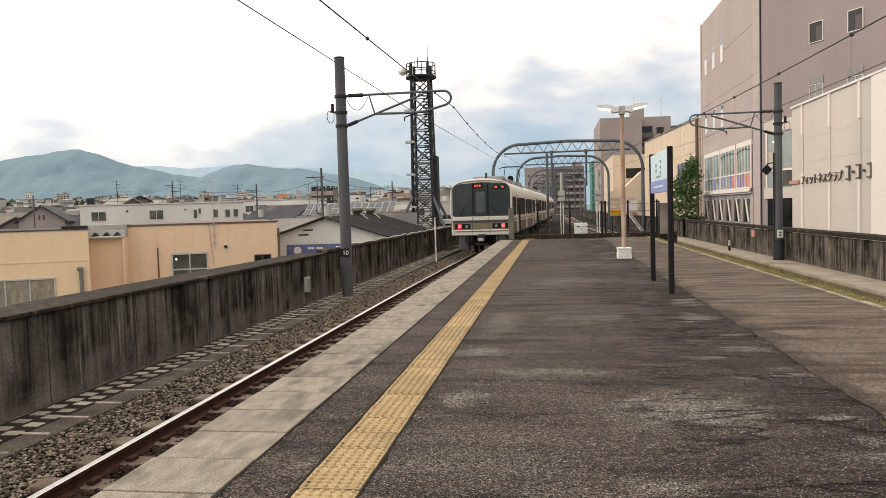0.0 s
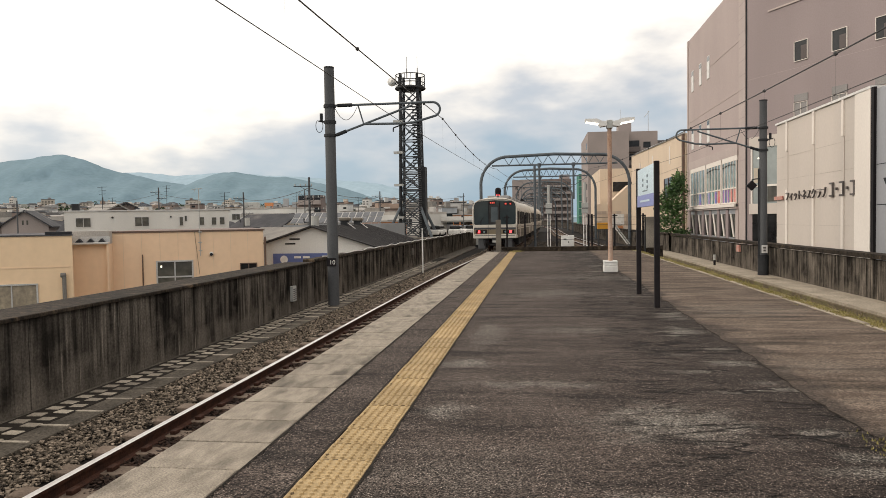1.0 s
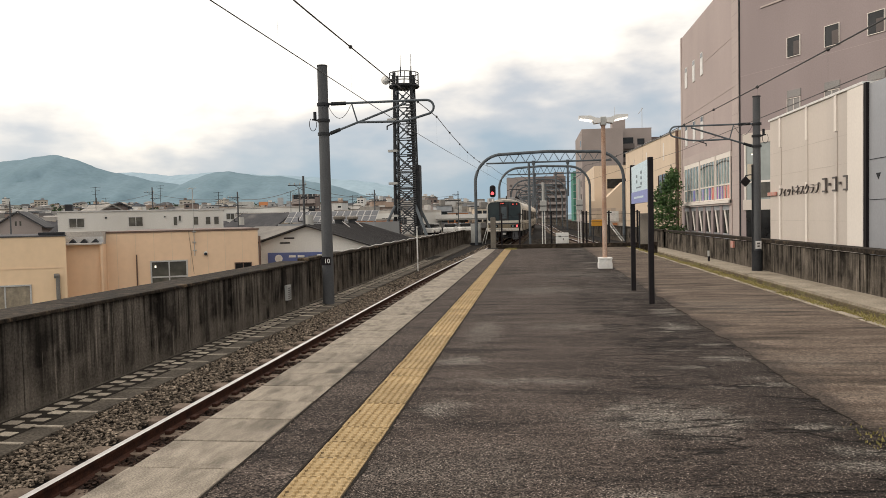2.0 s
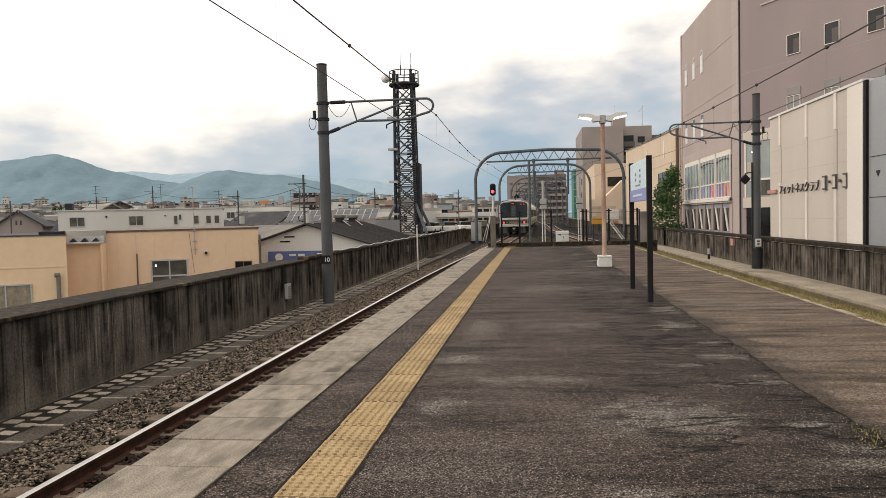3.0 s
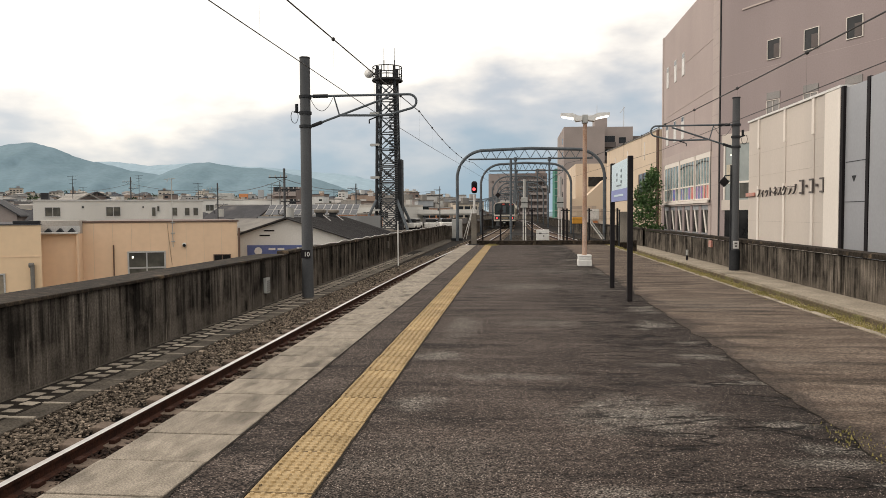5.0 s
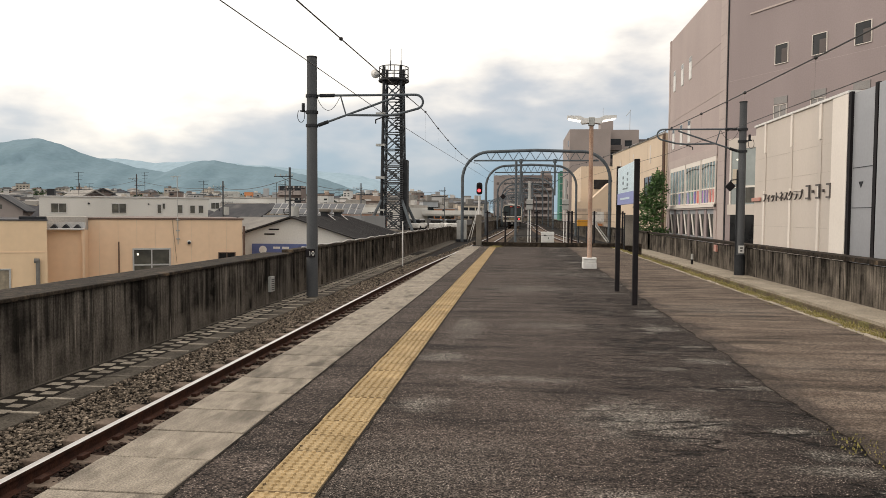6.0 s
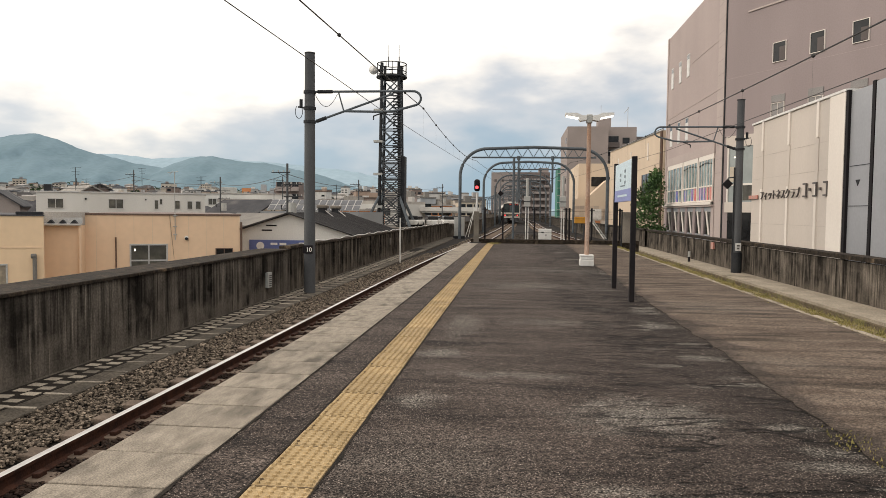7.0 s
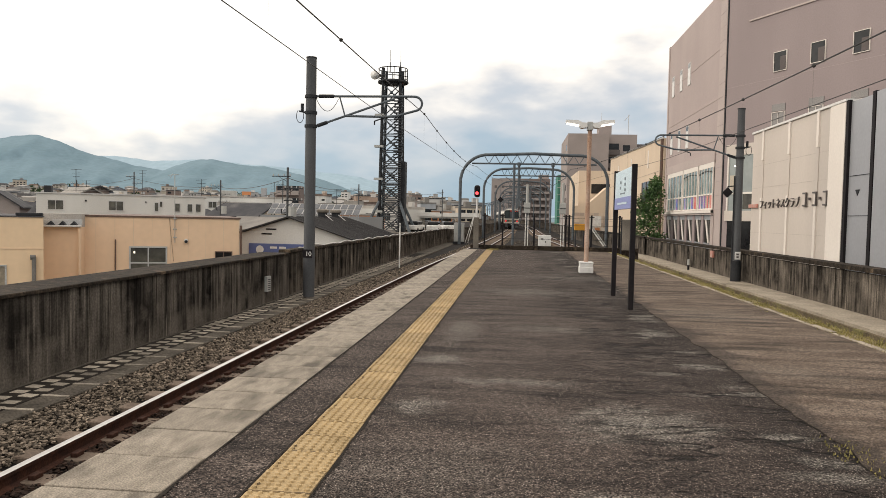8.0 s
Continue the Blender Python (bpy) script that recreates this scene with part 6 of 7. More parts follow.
    for x0, x1, z0, z1 in ((-3.95, 0, -0.24, 1.06), (4.7, 0, -0.46, 1.06)):
        bm = bmesh.new()
        bm_prism(bm, [(x0, z0 + 0.01), (x1, z1), (x1, z1 + 0.09), (x0, z0 + 0.11)], "y", -0.4, 16.4)
        rf = part("roof", bm, "shed_roof", g, "dark corrugated sheet roof")
        bm = bmesh.new()
        for y in np.arange(0, 16, 0.5):
            bm_rod(bm, (x0, y, z0 + 0.11), (x1, y, z1 + 0.09), 0.03, seg=4)
        part("corrugation", bm, "shed_roof", rf)
    for r in ((-1.55, -0.85, -0.03, 0.0, 0.24, 0.33), (-1.85, -1.15, -0.03, 0.0, -0.07, 0.02)):
        part("slot", boxes(r), "black", g)
    sg = part("signboard", boxes((-2.65, 1.6, -0.15, -0.05, -1.9, -0.66)), "blue_sign", g, "blue sign board with white marks")
    part("sign_mark", rods(((-1.9, -0.17, -1.05), (-1.9, -0.15, -1.05), 0.26), seg=20), "white_paint", sg)
    for x in (-1.2, -0.6):
        part("sign_bar", boxes((x, x + 0.45, -0.17, -0.15, -0.98, -0.84)), "white_paint", sg)
    for y in (8.25, 12.3):
        v = part("roof_vent", boxes((-0.27, 0.27, y - 0.3, y + 0.3, 0.9, 1.46)), "dark_steel", g)
        part("vent_cap", boxes((-0.40, 0.40, y - 0.4, y + 0.4, 1.46, 1.72), bevel=0.08), "concrete", v)
        part("vent_stay", rods(((0.3, y - 0.3, 1.3), (0.95, y - 0.5, 0.85), 0.03)), "alu", v)
    # solar field on a roof
    s = thing("solar_roof", "flat roof carrying rows of pale solar panels", "building")
    part("wall", boxes((-28, -17, 78, 92, STREET, 1.2)), "grey_wall", s)
    for i in range(13):
        x = -27.6 + 0.80 * i
        for k in range(2):
            u, v = 79.02 + 1.09 * k, 1.36 + 0.585 * k
            bm = bmesh.new()
            bm_prism(bm, [(u, v - 0.05), (u + 1.07, v + 0.525), (u + 1.04, v + 0.58), (u - 0.03, v + 0.005)], "x", x, x + 0.77)
            fr = part("panel_frame", bm, "alu", s)
            bm = bmesh.new()
            bm_prism(bm, [(u + 0.03, v + 0.0), (u + 0.98, v + 0.51), (u + 0.94, v + 0.56), (u - 0.01, v + 0.05)], "x", x + 0.05, x + 0.72)
            part("solar_panel", bm, "solar", fr)
        part("panel_leg", rods(((x + 0.1, 80.8, 1.2), (x + 0.1, 80.8, 2.2), 0.03)), "alu", s)
    # long white block with a row of windows
    lb = thing("long_white_block", "long white flat-roofed block with small dark windows", "building", at=pose(-43.5, 112, 0, 0, 0, 12))
    part("wall", boxes((-7.2, 7.2, 0, 8, STREET, 3.75)), "white_wall", lb)
    part("coping", boxes((-7.3, 7.3, -0.1, 8.1, 3.755, 3.95)), "roof_pale", lb)
    for x in (-6.2, -4.3, -2.0, 0.2, 2.4, 4.3, 6.1):
        window(lb, x - 0.6, x + 0.6, 2.1, 3.0, 0.0, "town_glass", 2)
    part("roof_tank", boxes((-3.6, -1.2, 2, 4, 3.95, 4.9), bevel=0.05), "grey_box", lb)
    part("roof_box", boxes((3.0, 3.8, 1, 2, 3.95, 5.4), (4.4, 5.0, 1, 2, 3.95, 4.8)), "grey_wall", lb)
    part("red_sign", boxes((0.2, 1.6, -0.05, 0.05, 4.2, 4.75), (0.3, 0.4, 0.05, 0.12, 3.95, 4.3), (1.4, 1.5, 0.05, 0.12, 3.95, 4.3)), "orange_wall", lb, "faded red rooftop sign")
    # brown apartment block
    a = thing("brown_apartments", "brown six-storey apartment block with balconies", "apartment block")
    part("wall", boxes((-54.0, -48.6, 160, 163.5, STREET, 7.7)), "brown_wall", a)
    for s_ in range(5):
        z = -5.4 + 2.75 * s_
        for i in range(3):
            x = -53.8 + 1.75 * i
            bl = part("balcony", boxes((x, x + 1.6, 159.0, 160, z, z + 1.0)), "apt_wall", a)
            part("balcony_window", boxes((x + 0.1, x + 1.5, 159.95, 160.03, z + 1.0, z + 2.1)), "glass", bl)
    orange = thing("orange_shop", "low orange shop building", "building")
    part("wall", boxes((-27, -20.4, 105, 112, STREET, 1.35)), "orange_wall", orange)
    part("roof", boxes((-27.1, -20.3, 104.9, 112.1, 1.355, 1.6)), "roof_pale", orange)
    # elevated road and the parked cars
    r = thing("elevated_road", "grey concrete elevated road on piers", "bridge")
    part("deck", boxes((-60, -7.2, 138, 147, 1.15, 2.05)), "white_wall", r)
    part("parapet", boxes((-60, -7.2, 137.7, 138, 1.45, 2.25)), "white_wall", r)
    for x in np.arange(-58, -8, 5.5):
        part("pier", boxes((x - 0.5, x + 0.5, 140, 145, STREET, 1.15)), "concrete", r)
    for i, (x, y) in enumerate(((-14.5, 104), (-12.0, 106), (-19.5, 97), (-10.4, 110), (-16.2, 110))):
        cr = thing("parked_car", "white parked car on a roof deck", "car", group="parked cars", at=pose(x, y, 0, 0, 0, 80 + 8 * i))
        part("body", boxes((-2.1, 2.1, -0.85, 0.85, -0.55, 0.15), bevel=0.15), "white_paint", cr)
        part("cabin", boxes((-1.2, 1.3, -0.75, 0.75, 0.15, 0.72), bevel=0.18), "glass", cr)
        for wx in (-1.3, 1.3):
            part("wheel", rods(((wx, -0.86, -0.5), (wx, 0.86, -0.5), 0.3), seg=14), "black", cr)
    solid("roof_deck", boxes((-20.3, -7.4, 94, 116, STREET, -0.8)), "concrete", "concrete parking deck behind the tower", "parking deck", kind="structure")


def utility_pole(x, y, top, arms, h=0.105):
    p = thing("utility_pole", "concrete utility pole with crossarms and insulators", "utility pole", group="utility poles of the town", at=pose(x, y, 0))
    bm = bmesh.new()
    bm_rod(bm, (0, 0, STREET), (0, 0, top), h, h * 0.7, 12)
    part("shaft", bm, "pole", p, smooth=True)
    for i in range(arms):
        z = top - 0.6 - 0.8 * i
        e = 1 if i % 3 else -1
        a = part("crossarm", rods(((-0.22 * e, -0.08, z), (1.05 * e, -0.08, z), 0.03), ((0.0, -0.08, z - 0.35), (0.6 * e, -0.08, z - 0.02), 0.015)), "dark_steel", p)
        for q in (-0.16 * e, 0.25 * e, 0.62 * e, 0.98 * e):
            part("insulator", rods(((q, 0, z), (q, 0, z + 0.16), 0.035), seg=6), "grey_box", a)
    if arms > 2:
        for q in (-1, 1):
            part("bracket", rods(((0, 0, top - 3.0), (q * 0.42, 0.05, top - 3.05), 0.03), ((q * 0.42, 0.05, top - 3.05), (q * 0.42, 0.05, top - 2.75), 0.04), seg=6), "dark_steel", p)
        part("cable_box", boxes((-0.40, -0.14, -0.15, 0.10, top - 4.3, top - 3.9), bevel=0.02), "dark_steel", p)
        part("transformer", rods(((0.35, 0, top - 3.4), (0.35, 0, top - 2.6), 0.27), seg=12), "grey_box", p)


def town_wires():
    for (xa, ya, za), (xb, yb, zb) in (((-15.3, 48, 3.7), (-30, 72, 3.9)), ((-30, 72, 3.9), (-48, 88, 5.4)), ((-48, 88, 5.4), (-76, 120, 5.8)), ((-15.3, 48, 2.9), (-30, 72, 3.1)), ((-60, 78, 3.8), (-30, 72, 3.8)), ((-19.7, 90, 4.5), (-13.3, 130, 5.6)), ((-15.3, 48, 3.7), (-19.7, 90, 4.5)), ((-36, 110, 5.8), (-19.7, 90, 4.4))):
        bm = bmesh.new()
        bm_tube(bm, [(xa + (xb - xa) * u, ya + (yb - ya) * u, za + (zb - za) * u - 1.6 * u * (1 - u)) for u in np.linspace(0, 1, 12)], 0.02, 4)
        solid("town_wire", bm, "wire", "thin dark overhead wire between utility poles", "overhead wire", group="wires of the town")


def tower():
    t = thing("radio_tower", "grey steel lattice radio tower with a ringed top platform", "radio tower", at=pose(-17.35, 100, 0))
    a, b, top = 1.5, 1.15, 20.0
    cs = [(-1, -1), (1, -1), (1, 1), (-1, 1)]
    def leg(c, z):
        f = a + (b - a) * (z - STREET) / (top - STREET)
        return (c[0] * f, c[1] * f, z)
    for c in cs:
        bm = bmesh.new()
        bm_rod(bm, leg(c, STREET), leg(c, top + 1.4), 0.24, 0.20, 10)
        part("column", bm, "dark_steel", t, smooth=True)
    zs = np.linspace(-5.5, 19.2, 12)
    for z0, z1 in zip(zs, zs[1:]):
        for i in range(4):
            p, q = cs[i], cs[(i + 1) % 4]
            bm = rods((leg(p, z0), leg(q, z1), 0.085), (leg(q, z0), leg(p, z1), 0.085), (leg(p, z0), leg(q, z0), 0.08), seg=5)
            # gusset ring at the crossing
            mid = (Vector(leg(p, z0)) + Vector(leg(q, z1))) / 2
            bmesh.ops.create_icosphere(bm, subdivisions=1, radius=0.24, matrix=Matrix.Translation(mid))
            part("brace", bm, "steel", t)
    for z in np.arange(-0.6, 8.7, 0.25):
        part("louvre", boxes((-0.75, 1.55, -1.80, -1.51, z, z + 0.10)), "pole", t)
    for z in np.arange(9.2, 17.5, 0.40):
        part("ladder_rung", boxes((0.45, 1.62, -1.60, -1.35, z, z + 0.16)), "dark_steel", t)
    part("cable_tray", boxes((1.55, 2.05, -1.2, 0.6, -6, 8.8)), "dark_steel", t)
    for z in (1.8, 6.2, 10.6, 14.8):
        part("flange", boxes((-2.1, -0.9, -2.0, -1.2, z, z + 0.3)), "grey_box", t)
    for c in cs:
        part("raker", rods((leg(c, 3.4), (c[0] * 3.1, c[1] * 3.0, -0.8), 0.2)), "steel", t)
    for z in (19.6, 20.3, 21.4):
        bm = bmesh.new()
        bm_tube(bm, [(2.0 * math.cos(k * math.tau / 20), 2.0 * math.sin(k * math.tau / 20), z) for k in range(21)], 0.07 if z > 20 else 0.14, 5)
        part("platform_ring", bm, "dark_steel", t)
    bm = bmesh.new()
    bmesh.ops.create_cone(bm, cap_ends=True, segments=20, radius1=1.4, radius2=2.0, depth=0.5, matrix=Matrix.Translation((0, 0, 19.55)))
    part("platform_floor", bm, "dark_steel", t)
    for k in range(14):
        an = k * math.tau / 14
        part("baluster", rods(((2 * math.cos(an), 2 * math.sin(an), 19.6), (2 * math.cos(an), 2 * math.sin(an), 21.4), 0.05), seg=5), "dark_steel", t)
    bm = bmesh.new()
    bmesh.ops.create_cone(bm, cap_ends=True, segments=18, radius1=0.62, radius2=0.2, depth=0.45, matrix=Matrix.Translation((-2.35, -0.9, 20.5)) @ Matrix.Rotation(radians(90), 4, "X") @ Matrix.Rotation(radians(20), 4, "Y"))
    part("dish", bm, "white_paint", t, "white dish aerial", smooth=True)
    for x in (-0.45, 1.0):
        part("aerial", rods(((x, 0, 21.0), (x, 0, 22.4), 0.07), ((x, 0, 22.4), (x, 0, 24.0), 0.03)), "dark_steel", t)


def east_side():
    # fitness building: wing along the line
    b = thing("department_building", "tall mauve tiled building with a glazed lower floor", "building")
    x = 13.2
    part("wing_wall", boxes((x, x + 14, 49.8, 68.1, STREET, 16.8)), "tile_wall", b)
    part("corner_strip", boxes((x - 0.06, x + 1, 49.78, 51.3, STREET, 16.9)), "pale_tile", b, "pale tiled corner strip")
    part("corner_edge", boxes((x - 0.05, x + 0.3, 67.7, 68.15, STREET, 16.85)), "pale_tile", b)
    for z in (9.6, 12.9, 6.0):
        part("joint", boxes((x - 0.02, x + 0.02, 51.4, 67.6, z, z + 0.05)), "pale_tile", b)
    for y in (65.9, 62.9, 60.1):
        for z0 in (12.1, 7.15):
            wi = part("slit_window", boxes((x - 0.05, x + 0.05, y - 0.42, y + 0.42, z0, z0 + 1.75)), "white_paint", b, "narrow white-framed window")
            part("slit_pane", boxes((x - 0.06, x - 0.04, y - 0.34, y + 0.34, z0 + 1.35, z0 + 1.70)), "glass", wi)
    gl = part("glazing_surround", boxes((x - 0.10, x + 0.2, 51.5, 67.3, 5.45, 6.1), (x - 0.25, x + 0.2, 51.3, 67.5, 1.85, 2.2)), "pale_tile", b, "pale band round the glazing")
    for i, (y0, y1) in enumerate(((51.75, 55.55), (56.0, 60.55), (61.0, 66.5))):
        w = part("glazing", boxes((x - 0.06, x + 0.02, y0, y1, 2.2, 5.10)), "glass_pale", b, "large reflecting window")
        part("spandrel", boxes((x - 0.09, x + 0.02, y0 - 0.1, y1 + 0.1, 5.10, 5.448)), "panel_white", w, "white panel over the glass")
        for k in range(6):
            y = y0 + (y1 - y0) * k / 5
            e = 0.07 if k in (0, 5) else 0.028
            part("mullion", boxes((x - 0.12, x - 0.05, y - e, y + e, 2.2, 5.10)), "panel_white", w)
        part("transom", boxes((x - 0.11, x - 0.062, y0, y1, 3.22, 3.32)), "panel_white", w)
        part("sill", boxes((x - 0.16, x - 0.062, y0, y1, 2.2, 2.30)), "panel_white", w)
        if i < 2:
            # curved dark blind rail behind the upper glass
            bm = bmesh.new()
            bm_tube(bm, [(x - 0.075, y0 + (y1 - y0) * q, 4.35 + 0.55 * math.sin(math.pi * (0.25 + 0.5 * q))) for q in np.linspace(0.03, 0.97, 12)], 0.045, 5)
            part("blind_rail", bm, "dark_steel", w)
        for k, m in enumerate(("red_poster", "blue_poster", "green_poster", "blue_poster")):
            yy = y0 + 0.25 + k * (y1 - y0) / 4.2
            if i < 2 or k == 1:
                part("poster", boxes((x - 0.075, x - 0.06, yy, yy + 0.62, 2.32, 3.20)), m if i else ("red_poster", "red_poster", "blue_poster", "blue_poster")[k], w, "bright poster inside the glass")
    part("lip", boxes((x - 0.34, x - 0.12, 51.3, 67.5, 1.98, 2.16)), "panel_white", b, "white lip under the glazing")
    for i in range(7):
        y = 51.6 + 2.55 * i
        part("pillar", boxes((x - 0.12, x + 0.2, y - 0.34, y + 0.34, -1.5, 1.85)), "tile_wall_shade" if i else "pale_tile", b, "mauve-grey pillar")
        if i < 6:
            part("slanting_brace", rods(((x - 0.09, y + 1.55, 1.5), (x - 0.09, y + 0.75, -0.1), 0.075), seg=6), "panel_white", b, "white slanting brace")
            part("low_panel", boxes((x - 0.08, x - 0.03, y + 0.34, y + 2.21, -1.5, -0.1)), "grey_panel", b)
            part("head_panel", boxes((x - 0.08, x - 0.03, y + 0.34, y + 2.21, 1.5, 1.85)), "grey_panel", b)
    part("arcade", boxes((x - 0.03, x + 0.05, 51.6, 67.2, -1.5, 1.5)), "glass", b, "dark arcade behind the pillars")
    for k in range(16):
        part("corner_joint", boxes((x - 0.066, x - 0.058, 49.80, 51.28, 2.2 + 0.92 * k, 2.215 + 0.92 * k)), "tile_wall_shade", b)
    # angled wing, in its own directions
    a = thing("department_wing", "mauve rendered wing in a shaded tone, with small square windows", "building", at=pose(13.2, 49.8, 0, 0, 0, -63))
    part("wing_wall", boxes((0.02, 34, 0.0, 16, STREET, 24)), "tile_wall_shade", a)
    part("seam_strip", boxes((0.02, 0.10, -0.05, 0.05, STREET, 24)), "dark_steel", a)
    part("ledge", boxes((1.9, 34, -0.07, 0.0, 13.82, 13.92)), "pale_tile", a)
    part("joint", boxes((0.15, 34, -0.005, 0.02, 9.98, 9.995)), "tile_wall", a)
    for u in (4.44, 7.10, 9.80, 12.5, 15.2):
        w = window(a, u - 0.46, u + 0.46, 10.38, 11.48, -0.01, "glass", 1, "panel_white", f=0.035)
        part("inner_sash", boxes((u + 0.0, u + 0.42, -0.05, -0.03, 10.42, 11.3 - 0.02 * u)), "apt_dark", w)
        window(a, u - 0.46, u + 0.46, 7.05, 7.92, -0.01, "grey_panel_glass", 2, "panel_white", f=0.03)
        part("window_head", boxes((u - 0.5, u + 0.5, -0.04, 0.01, 8.0, 8.42)), "grey_panel_glass", a)
    w = part("glazing", boxes((0.6, 5.2, -0.06, 0.02, 2.1, 5.6)), "glass_room", a, "large reflecting window")
    for u in (0.6, 1.75, 2.9, 4.05, 5.2):
        part("mullion", boxes((u - 0.06, u + 0.06, -0.12, -0.05, 2.1, 5.6)), "panel_white", w)
    part("brace", rods(((2.9, -0.1, 2.1), (4.6, -0.1, 5.6), 0.09)), "panel_white", w)
    part("transom", boxes((0.6, 5.2, -0.11, -0.055, 3.15, 3.27)), "panel_white", w)
    for u, z in ((1.3, 4.9), (3.6, 5.05), (4.4, 4.75)):
        part("ceiling_lamp", boxes((u - 0.22, u + 0.22, -0.068, -0.058, z, z + 0.09)), "window_glow", w, "lit ceiling lamp behind the glass")
    for u, z, m in ((0.75, 3.4, "curtain_pale"), (1.9, 2.2, "town_glass"), (3.05, 3.4, "town_glass"), (4.2, 2.2, "town_glass")):
        part("room_shade", boxes((u, u + 0.95, -0.066, -0.057, z, z + 0.95)), m, w)
    part("band", boxes((0.4, 6, -0.12, 0.0, 1.45, 2.1)), "panel", a)
    part("band", boxes((0.4, 6, -0.12, 0.0, 5.6, 6.3)), "panel", a)
    part("opening", boxes((0.6, 6, -0.04, 0.02, -1.2, 1.45)), "glass", a)
    for u in (1.6, 3.2, 4.6):
        part("pillar", boxes((u - 0.12, u + 0.12, -0.1, -0.03, -1.2, 1.45)), "panel", a)
    # cream sign wall
    s = thing("sign_wall_building", "cream panelled building with raised dark lettering", "building")
    part("wall", boxes((10.75, 15.5, 26.20, 35.76, STREET, 5.40)), "panel", s)
    part("coping", boxes((10.68, 15.5, 26.18, 35.80, 5.405, 5.49)), "white_paint", s)
    part("end_panel", boxes((10.70, 10.75, 26.20, 27.40, STREET, 5.395)), "panel_white", s)
    for y in (34.32, 31.21, 28.41):
        for z0, z1, m in ((4.1, 5.395, "panel_white"), (2.45, 4.1, "panel"), (-0.3, 2.45, "panel_white")):
            part("pilaster", boxes((10.69 if m == "panel_white" else 10.72, 10.752, y - 0.10, y + 0.10, z0 + 0.01, z1)), m, s)
    for z in (0.9, 2.9, 3.9):
        part("panel_joint", boxes((10.744, 10.752, 27.42, 35.7, z, z + 0.014)), "panel_joint", s)
    part("sign_mark", boxes((10.66, 10.72, 34.75, 35.9, 2.02, 2.18)), "sign_red", s, "faded red mark")
    cu = bpy.data.curves.new("sign_text", "FONT")
    cu.body, cu.size, cu.extrude, cu.offset, cu.align_x = "フィットネスクラブ", 0.45, 0.03, -0.007, "LEFT"
    cu.materials.append(M["ink"])
    tx = new("sign_text", cu)
    tx.parent = s
    tx.matrix_basis = pose(10.68, 34.40, 1.99, 90, 0, -90)
    tx.scale.x = 1.139
    for i, (h, z) in enumerate(((0.52, 1.98), (0.10, 2.2), (0.52, 1.98), (0.10, 2.2), (0.52, 1.98))):
        y = 29.35 - 0.46 * i
        bm = boxes((10.66, 10.72, y - (0.16 if h > 0.3 else 0.05), y + (0.16 if h > 0.3 else 0.05), z + h - 0.06, z + h)) if h > 0.3 else boxes((10.66, 10.72, y - 0.05, y + 0.05, z, z + h))
        if h > 0.3:
            bm_box(bm, 10.66, 10.72, y - 0.16, y + 0.16, z, z + 0.06)
            bm_box(bm, 10.66, 10.72, y - 0.16, y - 0.10, z + 0.06, z + h - 0.06)
        part("sign_bar", bm, "ink", s, "dark raised bars")
    k = thing("grey_clad_building", "grey metal-clad building with black edge strips", "building")
    part("wall", boxes((10.79, 15.5, 5, 25.97, STREET, 5.35)), "grey_panel", k)
    for y in (26.03, 24.25, 19.5):
        part("edge_strip", boxes((10.70, 10.80, y - 0.07, y + 0.12, STREET, 5.42)), "black", k)
    part("far_panel", boxes((10.72, 10.785, 5, 24.15, STREET, 5.38)), "grey_panel", k)
    for z in (1.6, 2.9):
        part("panel_joint", boxes((10.775, 10.792, 24.4, 25.9, z, z + 0.02)), "dark_steel", k)
    bm = bmesh.new()
    bm_prism(bm, [(25.45, 2.45), (25.15, 2.45), (25.3, 2.25)], "x", 10.775, 10.793)
    part("mark", bm, "dark_steel", k)
    # tan hall
    t = thing("tan_hall", "long tan rendered hall with a flat metal-edged roof", "building")
    bm = bmesh.new()
    bm_prism(bm, [(68.3, STREET), (106, STREET), (106, 10.0), (68.3, 8.85)], "x", 13.0, 20)
    part("wall", bm, "tan_wall", t)
    part("roof_edge", rods(((12.95, 68.3, 8.9), (12.95, 106, 10.06), 0.09)), "alu", t)
    part("corner_pipe", rods(((12.9, 68.6, STREET), (12.9, 68.6, 8.8), 0.16)), "brown_trim", t)
    part("window", boxes((12.94, 13.02, 74.2, 78.9, 3.3, 5.35)), "glass", t)
    for y in (74.2, 76.5, 78.9):
        part("mullion", boxes((12.9, 12.96, y - 0.08, y + 0.08, 3.3, 5.35)), "brown_trim", t)
    for y in (75.9, 86.8, 97.2):
        part("strip", boxes((12.94, 13.01, y - 0.22, y + 0.22, 6.7, 8.45)), "panel_white", t)
    for z in (1.2, 6.0):
        part("wall_joint", boxes((12.985, 13.004, 68.8, 106, z, z + 0.05)), "stone_tile", t)
    # stepped block with a sloping side
    st = thing("stair_block", "tan stair block with a sloping outer wall", "building")
    bm = bmesh.new()
    bm_prism(bm, [(8.6, STREET), (15, STREET), (15, 6.5), (13.4, 6.4), (10.4, 3.6), (8.6, 3.5)], "y", 112, 117)
    part("wall", bm, "tan_wall", st)
    bm = bmesh.new()
    for i in range(8):
        for k in range(7):
            bm_box(bm, 8.62 + 0.72 * i, 8.62 + 0.72 * i + 0.69, 111.95, 112.02, -1.0 + 0.5 * k, -1.0 + 0.5 * k + 0.47)
    tagged(part("stone_cladding", bm, "stone_tile", st, "mixed beige stone tiles"), kind="stuff")
    part("notice", boxes((10.9, 12.6, 111.86, 111.94, 0.4, 2.0)), "white_paint", st)
